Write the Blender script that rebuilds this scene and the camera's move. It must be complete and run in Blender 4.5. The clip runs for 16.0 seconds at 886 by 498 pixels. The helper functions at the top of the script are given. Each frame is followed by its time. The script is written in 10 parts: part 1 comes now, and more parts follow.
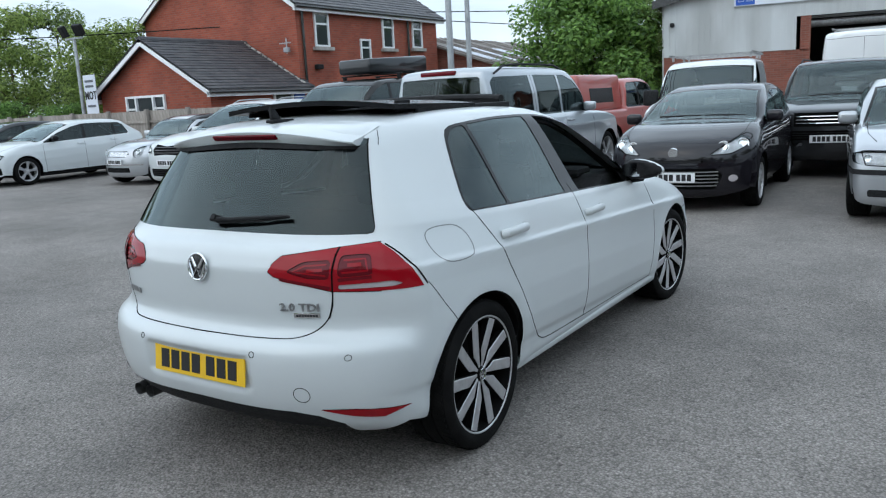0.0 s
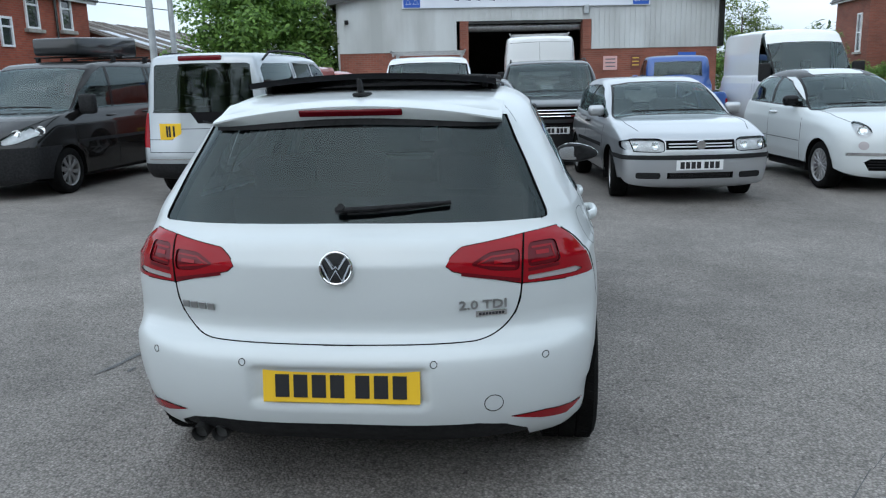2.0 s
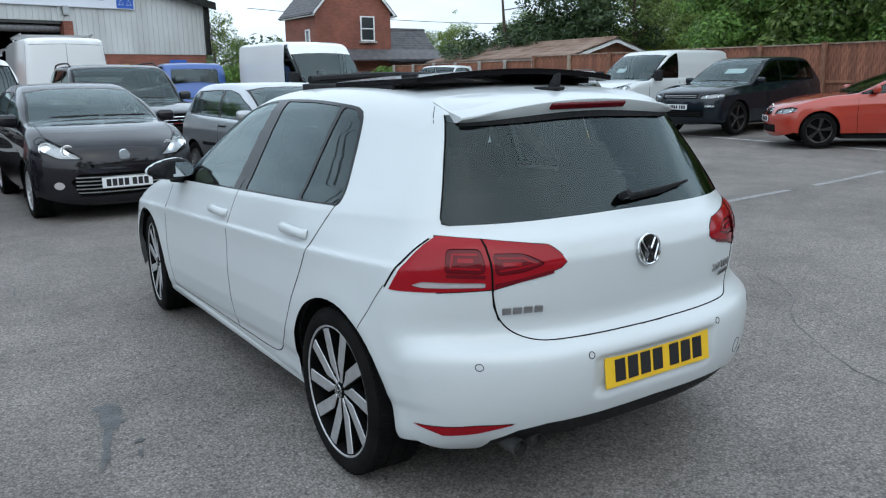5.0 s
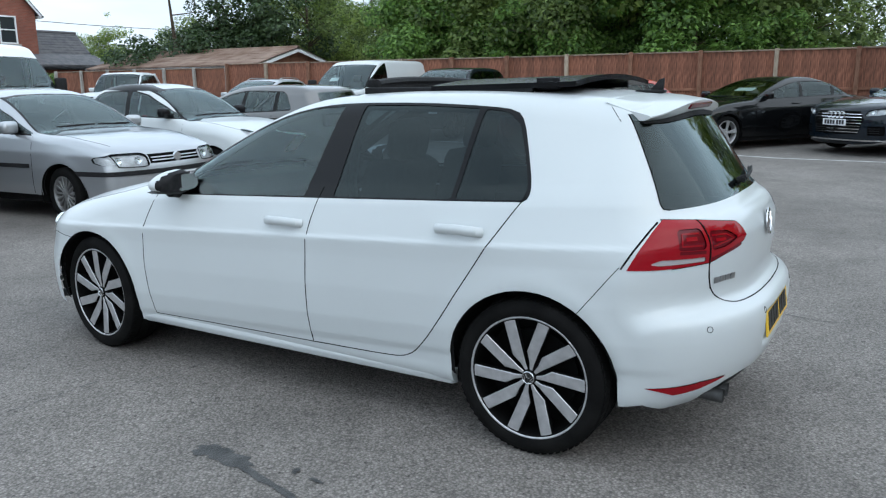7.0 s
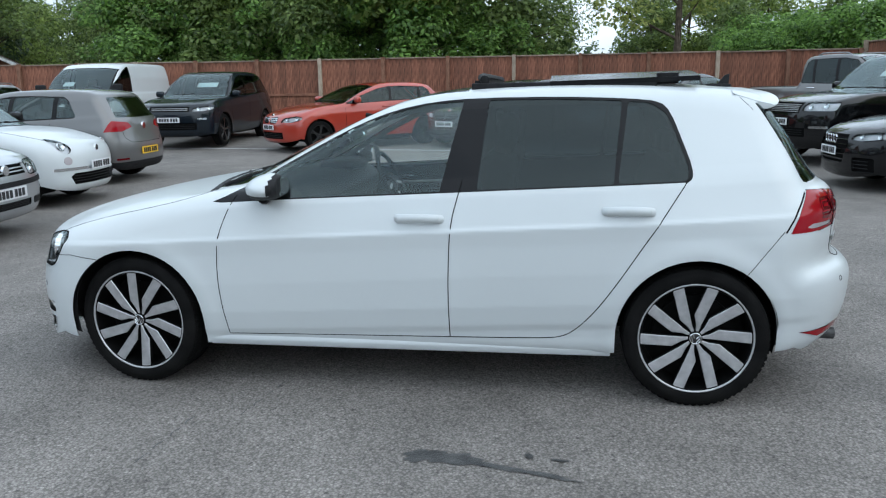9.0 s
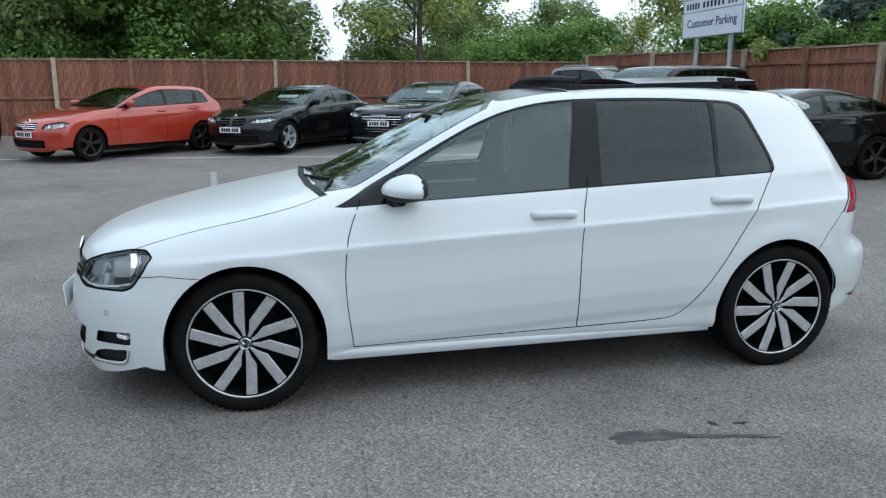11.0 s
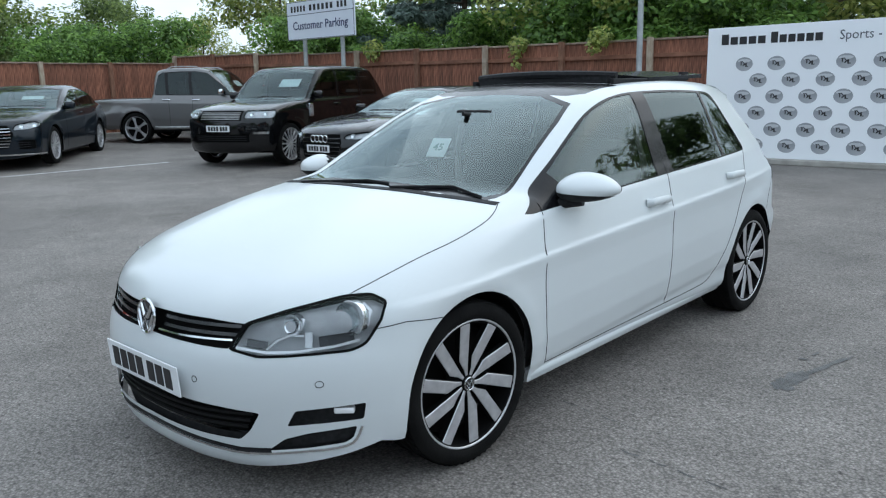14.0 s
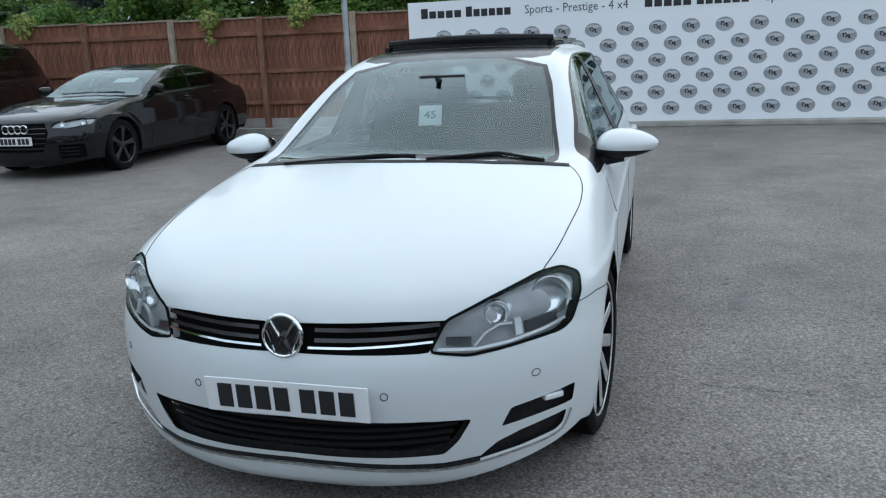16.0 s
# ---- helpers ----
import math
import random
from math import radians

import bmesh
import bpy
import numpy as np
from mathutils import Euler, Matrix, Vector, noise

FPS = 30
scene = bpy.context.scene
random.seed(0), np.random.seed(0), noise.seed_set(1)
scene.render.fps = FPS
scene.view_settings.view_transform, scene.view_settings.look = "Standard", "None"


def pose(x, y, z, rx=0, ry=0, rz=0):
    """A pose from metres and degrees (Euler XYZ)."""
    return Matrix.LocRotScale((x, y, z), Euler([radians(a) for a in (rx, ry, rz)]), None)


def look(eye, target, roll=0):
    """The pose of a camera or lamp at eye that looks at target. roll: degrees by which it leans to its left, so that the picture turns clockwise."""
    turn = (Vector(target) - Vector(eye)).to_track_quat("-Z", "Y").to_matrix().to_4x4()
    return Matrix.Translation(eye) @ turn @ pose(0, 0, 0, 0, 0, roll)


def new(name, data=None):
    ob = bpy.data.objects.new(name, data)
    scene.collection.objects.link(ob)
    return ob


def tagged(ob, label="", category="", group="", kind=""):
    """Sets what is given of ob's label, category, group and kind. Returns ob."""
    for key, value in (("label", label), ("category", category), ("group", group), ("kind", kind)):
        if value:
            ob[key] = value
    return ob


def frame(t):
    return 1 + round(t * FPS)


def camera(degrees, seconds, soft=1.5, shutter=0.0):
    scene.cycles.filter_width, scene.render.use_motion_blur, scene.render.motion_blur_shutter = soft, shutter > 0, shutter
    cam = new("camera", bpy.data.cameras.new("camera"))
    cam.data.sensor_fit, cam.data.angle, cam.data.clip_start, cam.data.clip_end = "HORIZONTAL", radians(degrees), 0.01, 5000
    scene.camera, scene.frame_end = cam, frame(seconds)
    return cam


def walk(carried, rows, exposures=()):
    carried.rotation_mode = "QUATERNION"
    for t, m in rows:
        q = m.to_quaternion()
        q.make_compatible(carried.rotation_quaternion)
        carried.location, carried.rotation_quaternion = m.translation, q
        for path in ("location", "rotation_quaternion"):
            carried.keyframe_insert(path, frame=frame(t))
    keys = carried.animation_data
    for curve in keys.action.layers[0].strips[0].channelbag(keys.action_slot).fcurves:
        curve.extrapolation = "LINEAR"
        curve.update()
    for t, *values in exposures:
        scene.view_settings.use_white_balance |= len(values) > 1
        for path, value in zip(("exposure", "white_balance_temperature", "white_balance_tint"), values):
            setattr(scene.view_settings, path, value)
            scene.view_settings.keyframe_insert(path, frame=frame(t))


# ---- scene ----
cam = camera(59.1, 16.0, 1.2)
PATH = [
    (0, (2.445, -4.019, 1.463), (1.374, -2.372, 1.085), -3.0),
    (0.5, (2.0, -4.171, 1.467), (1.122, -2.416, 1.082), -2.7),
    (1, (1.54, -4.307, 1.477), (0.873, -2.464, 1.078), -2.2),
    (1.5, (1.082, -4.366, 1.46), (0.638, -2.461, 1.045), -1.8),
    (2, (0.62, -4.412, 1.448), (0.398, -2.469, 1.026), -1.4),
    (2.5, (0.159, -4.442, 1.452), (0.156, -2.487, 1.028), -1.1),
    (3, (-0.293, -4.375, 1.456), (-0.079, -2.432, 1.034), -1.2),
    (3.5, (-0.748, -4.302, 1.456), (-0.31, -2.396, 1.038), -1.3),
    (4, (-1.17, -4.175, 1.428), (-0.507, -2.336, 1.008), -1.4),
    (4.2, (-1.333, -4.112, 1.434), (-0.58, -2.307, 1.013), -1.3),
    (6.3, (-3.082, -3.089, 1.452), (-1.585, -1.834, 1.024), -0.6),
    (6.5, (-3.206, -2.937, 1.438), (-1.655, -1.749, 1.013), -0.6),
    (7, (-3.493, -2.539, 1.45), (-1.821, -1.522, 1.034), -0.6),
    (7.5, (-3.788, -2.114, 1.463), (-2.018, -1.276, 1.055), -0.7),
    (8, (-3.976, -1.656, 1.441), (-2.132, -0.997, 1.037), -0.9),
    (8.5, (-4.151, -1.19, 1.438), (-2.253, -0.705, 1.032), -1.0),
    (9, (-4.273, -0.75, 1.429), (-2.341, -0.438, 1.017), -0.9),
    (9.5, (-4.317, -0.277, 1.429), (-2.366, -0.139, 1.011), -0.7),
    (9.7, (-4.333, -0.083, 1.416), (-2.378, -0.016, 0.999), -0.6),
    (11.8, (-4.012, 1.908, 1.411), (-2.192, 1.178, 1.019), -0.5),
    (12, (-3.924, 2.066, 1.415), (-2.132, 1.267, 1.024), -0.7),
    (12.5, (-3.686, 2.48, 1.431), (-1.979, 1.515, 1.042), -0.7),
    (13, (-3.39, 2.817, 1.412), (-1.787, 1.688, 1.022), -0.8),
    (13.5, (-3.03, 3.125, 1.402), (-1.552, 1.838, 1.006), -0.9),
    (14, (-2.67, 3.419, 1.414), (-1.341, 1.982, 1.005), -1.2),
    (14.5, (-2.265, 3.647, 1.408), (-1.108, 2.073, 0.981), -1.6),
    (15, (-1.851, 3.877, 1.401), (-0.889, 2.181, 0.954), -2.0),
    (15.5, (-1.452, 4.01, 1.385), (-0.703, 2.215, 0.916), -2.3),
    (16, (-1.047, 4.08, 1.394), (-0.519, 2.214, 0.907), -2.4),
]
walk(cam, [(t, look(eye, target, roll)) for t, eye, target, roll in PATH], [(0.0, 0.68, 6010.0, 7.0), (2.5, 0.63, 6010.0, 7.0), (4.2, 0.65, 6010.0, 7.0), (6.5, 0.76, 6010.0, 7.0), (13.0, 0.78, 6010.0, 7.0), (14.5, 0.67, 6010.0, 7.0), (16.0, 0.57, 6010.0, 7.0)])

# ---- daylight: an overcast sky with a weak, wide sun ----
SUN_ELEVATION, SUN_AZIMUTH = 42.0, 196.0
world = bpy.data.worlds.new("overcast")
scene.world = world
world.use_nodes = True
wn = world.node_tree
for n in list(wn.nodes):
    wn.nodes.remove(n)
w_out = wn.nodes.new("ShaderNodeOutputWorld")
w_bg = wn.nodes.new("ShaderNodeBackground")
w_sky = wn.nodes.new("ShaderNodeTexSky")
w_sky.sky_type = "NISHITA"
w_sky.sun_disc = False
w_sky.sun_elevation = radians(SUN_ELEVATION)
w_sky.sun_rotation = radians(SUN_AZIMUTH)
w_sky.air_density, w_sky.dust_density, w_sky.ozone_density = 1.0, 4.0, 1.0
# a cloud cover over the clear sky: even grey with soft, broad folds
w_geo = wn.nodes.new("ShaderNodeTexCoord")
w_map = wn.nodes.new("ShaderNodeMapping")
w_map.inputs["Scale"].default_value = (1.0, 1.0, 3.5)
w_noise = wn.nodes.new("ShaderNodeTexNoise")
w_noise.inputs["Scale"].default_value = 2.2
w_noise.inputs["Detail"].default_value = 5.0
w_noise.inputs["Roughness"].default_value = 0.55
w_ramp = wn.nodes.new("ShaderNodeValToRGB")
w_ramp.color_ramp.elements[0].position, w_ramp.color_ramp.elements[0].color = 0.30, (4.4, 5.1, 5.8, 1)
w_ramp.color_ramp.elements[1].position, w_ramp.color_ramp.elements[1].color = 0.72, (7.7, 8.4, 9.0, 1)
w_mix = wn.nodes.new("ShaderNodeMixRGB")
w_mix.inputs["Fac"].default_value = 0.88
wn.links.new(w_geo.outputs["Generated"], w_map.inputs["Vector"])
wn.links.new(w_map.outputs["Vector"], w_noise.inputs["Vector"])
wn.links.new(w_noise.outputs["Fac"], w_ramp.inputs["Fac"])
wn.links.new(w_sky.outputs["Color"], w_mix.inputs["Color1"])
wn.links.new(w_ramp.outputs["Color"], w_mix.inputs["Color2"])
# overcast: grey haze on the horizon, even and brighter above
w_sep = wn.nodes.new("ShaderNodeSeparateXYZ")
w_grad = wn.nodes.new("ShaderNodeValToRGB")
w_grad.color_ramp.elements.new(0.30)
for stop, (at, level) in zip(w_grad.color_ramp.elements, ((0.0, 0.84), (0.30, 1.17), (1.0, 0.98))):
    stop.position, stop.color = at, (level, level, level, 1)
w_mul = wn.nodes.new("ShaderNodeVectorMath")
w_mul.operation = "SCALE"
wn.links.new(w_geo.outputs["Generated"], w_sep.inputs["Vector"])
wn.links.new(w_sep.outputs["Z"], w_grad.inputs["Fac"])
wn.links.new(w_mix.outputs["Color"], w_mul.inputs[0])
wn.links.new(w_grad.outputs["Color"], w_mul.inputs["Scale"])
wn.links.new(w_mul.outputs["Vector"], w_bg.inputs["Color"])
w_bg.inputs["Strength"].default_value = 0.115
wn.links.new(w_bg.outputs["Background"], w_out.inputs["Surface"])

sun = new("sun", bpy.data.lights.new("sun", "SUN"))
sun.data.energy, sun.data.angle, sun.data.color = 0.65, radians(120), (1.0, 0.99, 0.97)
sun.matrix_world = Matrix.Rotation(radians(-SUN_AZIMUTH), 4, "Z") @ Matrix.Rotation(radians(SUN_ELEVATION - 90), 4, "X")

# ---- materials ----
def nodes_of(mat):
    nt = mat.node_tree
    return nt, nt.nodes["Principled BSDF"]


def plain(name, color, rough=0.5, metal=0.0, coat=0.0, spec=0.5, emit=0.0):
    m = bpy.data.materials.new(name)
    m.use_nodes = True
    nt, b = nodes_of(m)
    b.inputs["Base Color"].default_value = (*color, 1)
    b.inputs["Roughness"].default_value = rough
    b.inputs["Metallic"].default_value = metal
    b.inputs["Coat Weight"].default_value = coat
    b.inputs["Coat Roughness"].default_value = 0.03
    b.inputs["Specular IOR Level"].default_value = spec
    return m


def varied(name, c1, c2, scale=4.0, rough=0.6, metal=0.0, coat=0.0, bump=0.0, bump_scale=60.0, detail=6.0, stretch=(1, 1, 1), lo=0.35, hi=0.65, rough2=None, each=0.0):
    """Two tones in broad noise, fine relief, and a shade for each object."""
    m = plain(name, c1, rough, metal, coat)
    nt, b = nodes_of(m)
    tc = nt.nodes.new("ShaderNodeTexCoord")
    mp = nt.nodes.new("ShaderNodeMapping")
    mp.inputs["Scale"].default_value = stretch
    nt.links.new(tc.outputs["Object"], mp.inputs["Vector"])
    no = nt.nodes.new("ShaderNodeTexNoise")
    no.inputs["Scale"].default_value, no.inputs["Detail"].default_value = scale, detail
    nt.links.new(mp.outputs["Vector"], no.inputs["Vector"])
    rp = nt.nodes.new("ShaderNodeValToRGB")
    rp.color_ramp.elements[0].position, rp.color_ramp.elements[1].position = lo, hi
    rp.color_ramp.elements[0].color, rp.color_ramp.elements[1].color = (*c1, 1), (*c2, 1)
    nt.links.new(no.outputs["Fac"], rp.inputs["Fac"])
    last = rp.outputs["Color"]
    if each:
        oi = nt.nodes.new("ShaderNodeObjectInfo")
        mr = nt.nodes.new("ShaderNodeMapRange")
        mr.inputs["To Min"].default_value, mr.inputs["To Max"].default_value = 1 - each, 1 + each
        nt.links.new(oi.outputs["Random"], mr.inputs["Value"])
        hs = nt.nodes.new("ShaderNodeHueSaturation")
        nt.links.new(mr.outputs["Result"], hs.inputs["Value"])
        nt.links.new(last, hs.inputs["Color"])
        last = hs.outputs["Color"]
    nt.links.new(last, b.inputs["Base Color"])
    if rough2 is not None:
        mr = nt.nodes.new("ShaderNodeMapRange")
        mr.inputs["To Min"].default_value, mr.inputs["To Max"].default_value = rough, rough2
        nt.links.new(no.outputs["Fac"], mr.inputs["Value"])
        nt.links.new(mr.outputs["Result"], b.inputs["Roughness"])
    if bump:
        n2 = nt.nodes.new("ShaderNodeTexNoise")
        n2.inputs["Scale"].default_value, n2.inputs["Detail"].default_value = bump_scale, 4.0
        nt.links.new(mp.outputs["Vector"], n2.inputs["Vector"])
        bp = nt.nodes.new("ShaderNodeBump")
        bp.inputs["Strength"].default_value, bp.inputs["Distance"].default_value = bump, 0.02
        nt.links.new(n2.outputs["Fac"], bp.inputs["Height"])
        nt.links.new(bp.outputs["Normal"], b.inputs["Normal"])
    return m


def paint(name, color, flake=0.0, rough=0.28, coat=1.0, spec=0.5):
    """Car paint: a base coat with faint road film, under clear lacquer."""
    m = varied(name, tuple(c * 0.97 for c in color), color, scale=1.3, rough=rough, metal=flake, coat=coat, lo=0.3, hi=0.6)
    nt, b = nodes_of(m)
    b.inputs["Coat Roughness"].default_value = 0.04
    b.inputs["Specular IOR Level"].default_value = spec
    return m


def glazing(name, tint, gloss=0.02, ior=1.5):
    """Clear or tinted glass: see-through, with mirror gloss by Fresnel."""
    m = bpy.data.materials.new(name)
    m.use_nodes = True
    nt = m.node_tree
    nt.nodes.remove(nt.nodes["Principled BSDF"])
    out = nt.nodes["Material Output"]
    tr = nt.nodes.new("ShaderNodeBsdfTransparent")
    tr.inputs["Color"].default_value = (*tint, 1)
    gl = nt.nodes.new("ShaderNodeBsdfGlossy")
    gl.inputs["Roughness"].default_value = gloss
    gl.inputs["Color"].default_value = (0.84, 0.97, 0.97, 1)
    fr = nt.nodes.new("ShaderNodeFresnel")
    fr.inputs["IOR"].default_value = ior
    mx = nt.nodes.new("ShaderNodeMixShader")
    nt.links.new(fr.outputs["Fac"], mx.inputs["Fac"])
    nt.links.new(tr.outputs["BSDF"], mx.inputs[1])
    nt.links.new(gl.outputs["BSDF"], mx.inputs[2])
    nt.links.new(mx.outputs["Shader"], out.inputs["Surface"])
    return m


M = {}
M["white"] = paint("white_paint", (0.575, 0.605, 0.612), coat=0.35)
M["white2"] = paint("white_paint_aged", (0.72, 0.73, 0.73), rough=0.4)
M["silver"] = paint("silver_paint", (0.44, 0.455, 0.475), flake=0.65, rough=0.32)
M["silver2"] = paint("silver_blue_paint", (0.40, 0.425, 0.45), flake=0.65, rough=0.32)
M["grey"] = paint("grey_paint", (0.15, 0.147, 0.145), flake=0.5, rough=0.36)
M["dark_grey"] = paint("dark_grey_paint", (0.022, 0.023, 0.025), rough=0.30, spec=0.04, coat=0.85)
M["black"] = paint("black_paint", (0.0032, 0.0035, 0.004), rough=0.30, spec=0.04, coat=0.85)
M["navy"] = paint("blue_black_paint", (0.005, 0.009, 0.014), rough=0.30, spec=0.04, coat=0.85)
M["brown_black"] = paint("brown_black_paint", (0.008, 0.0072, 0.0068), rough=0.30, spec=0.04, coat=0.85)
M["plum"] = paint("plum_black_paint", (0.009, 0.008, 0.011), rough=0.30, spec=0.04, coat=0.85)
M["red"] = paint("orange_red_paint", (0.36, 0.032, 0.014), flake=0.1)
M["brick_red"] = paint("faded_red_paint", (0.33, 0.055, 0.04), rough=0.4)
M["blue"] = paint("blue_paint", (0.015, 0.075, 0.30))
M["glass"] = glazing("clear_glass", (0.78, 0.86, 0.84), ior=1.72)
M["screen_glass"] = glazing("windscreen_glass", (0.80, 0.87, 0.86), ior=1.74)
M["privacy"] = glazing("privacy_glass", (0.115, 0.155, 0.175), ior=1.50)
M["rear_glass"] = glazing("rear_screen_glass", (0.34, 0.40, 0.41), ior=1.52)
M["dark_glass"] = glazing("tinted_glass", (0.22, 0.25, 0.26), ior=1.5)
M["lens"] = glazing("clear_lens", (0.95, 0.96, 0.97), ior=1.30)
M["pillar"] = plain("gloss_black_trim", (0.006, 0.006, 0.007), 0.25, coat=0.12, spec=0.15)
M["rubber"] = plain("black_rubber", (0.012, 0.012, 0.012), 0.7)
M["plastic"] = varied("black_plastic", (0.014, 0.014, 0.015), (0.024, 0.024, 0.025), 40, 0.55, bump=0.1, bump_scale=500)
M["tyre"] = varied("tyre_rubber", (0.004, 0.004, 0.004), (0.009, 0.0088, 0.0085), 9, 0.8, bump=0.15, bump_scale=120)
M["seam"] = plain("paint_seam", (0.22, 0.23, 0.23), 0.8, spec=0.1)
M["gap"] = plain("shut_gap", (0.004, 0.004, 0.004), 0.9, spec=0.1)
M["chrome"] = plain("chrome", (0.72, 0.73, 0.74), 0.08, 1.0)
M["alloy"] = varied("machined_alloy", (0.44, 0.44, 0.45), (0.54, 0.54, 0.55), 30, 0.34, metal=0.6, bump=0.02, bump_scale=600)
M["steel"] = varied("steel", (0.30, 0.30, 0.30), (0.42, 0.42, 0.42), 12, 0.42, metal=0.9)
M["dark_steel"] = varied("sooty_steel", (0.05, 0.05, 0.05), (0.10, 0.10, 0.10), 20, 0.5, metal=0.6)
M["wheel_dark"] = plain("matt_black_wheel", (0.004, 0.004, 0.004), 0.6, spec=0.08)
M["rim_black"] = plain("gloss_black_alloy", (0.012, 0.012, 0.012), 0.25, coat=0.3)
M["red_lens"] = plain("red_lamp_lens", (0.27, 0.004, 0.010), 0.12, coat=0.5, spec=0.05)
M["dark_red_lens"] = plain("dark_red_lamp_lens", (0.115, 0.003, 0.008), 0.2, coat=0.5, spec=0.05)
M["clear_lamp"] = plain("pale_lamp_lens", (0.46, 0.42, 0.43), 0.15, 0.1, coat=0.6)
M["lamp_bowl"] = plain("lamp_reflector", (0.90, 0.91, 0.92), 0.25, 0.25)
M["lamp_mirror"] = plain("silvered_reflector", (0.86, 0.87, 0.88), 0.16, 0.85)
M["belt"] = varied("seat_belt_webbing", (0.16, 0.16, 0.16), (0.22, 0.22, 0.22), 60, 0.8)
M["lamp_bright"] = varied("bright_lamp_housing", (0.46, 0.47, 0.48), (0.60, 0.61, 0.62), 20, 0.3, coat=0.3)
M["lamp_grey"] = varied("grey_lamp_housing", (0.34, 0.345, 0.35), (0.44, 0.445, 0.45), 14, 0.35, coat=0.3)
M["lamp_dark"] = plain("lamp_housing", (0.06, 0.062, 0.066), 0.3, coat=0.3)
M["headliner"] = varied("cabin_trim", (0.020, 0.020, 0.021), (0.030, 0.030, 0.031), 30, 0.85)
M["seat"] = varied("seat_cloth", (0.018, 0.018, 0.02), (0.035, 0.035, 0.037), 60, 0.9, bump=0.2, bump_scale=300)
M["plate_white"] = plain("white_plate", (0.74, 0.75, 0.76), 0.35)
M["plate_yellow"] = plain("yellow_plate", (0.80, 0.50, 0.02), 0.35)
M["ink"] = plain("black_ink", (0.012, 0.012, 0.014), 0.5)
M["ink_blue"] = plain("navy_ink", (0.025, 0.035, 0.10), 0.5)
M["paper"] = varied("white_card", (0.82, 0.87, 0.87), (0.88, 0.92, 0.92), 8, 0.7)
M["paper_green"] = plain("green_print", (0.18, 0.32, 0.28), 0.7)
M["dash"] = varied("dash_plastic", (0.020, 0.020, 0.021), (0.032, 0.032, 0.033), 50, 0.6, bump=0.15, bump_scale=600)
for key in ("tyre", "rubber", "plastic", "headliner", "seat", "dash"):
    M[key].node_tree.nodes["Principled BSDF"].inputs["Specular IOR Level"].default_value = 0.1


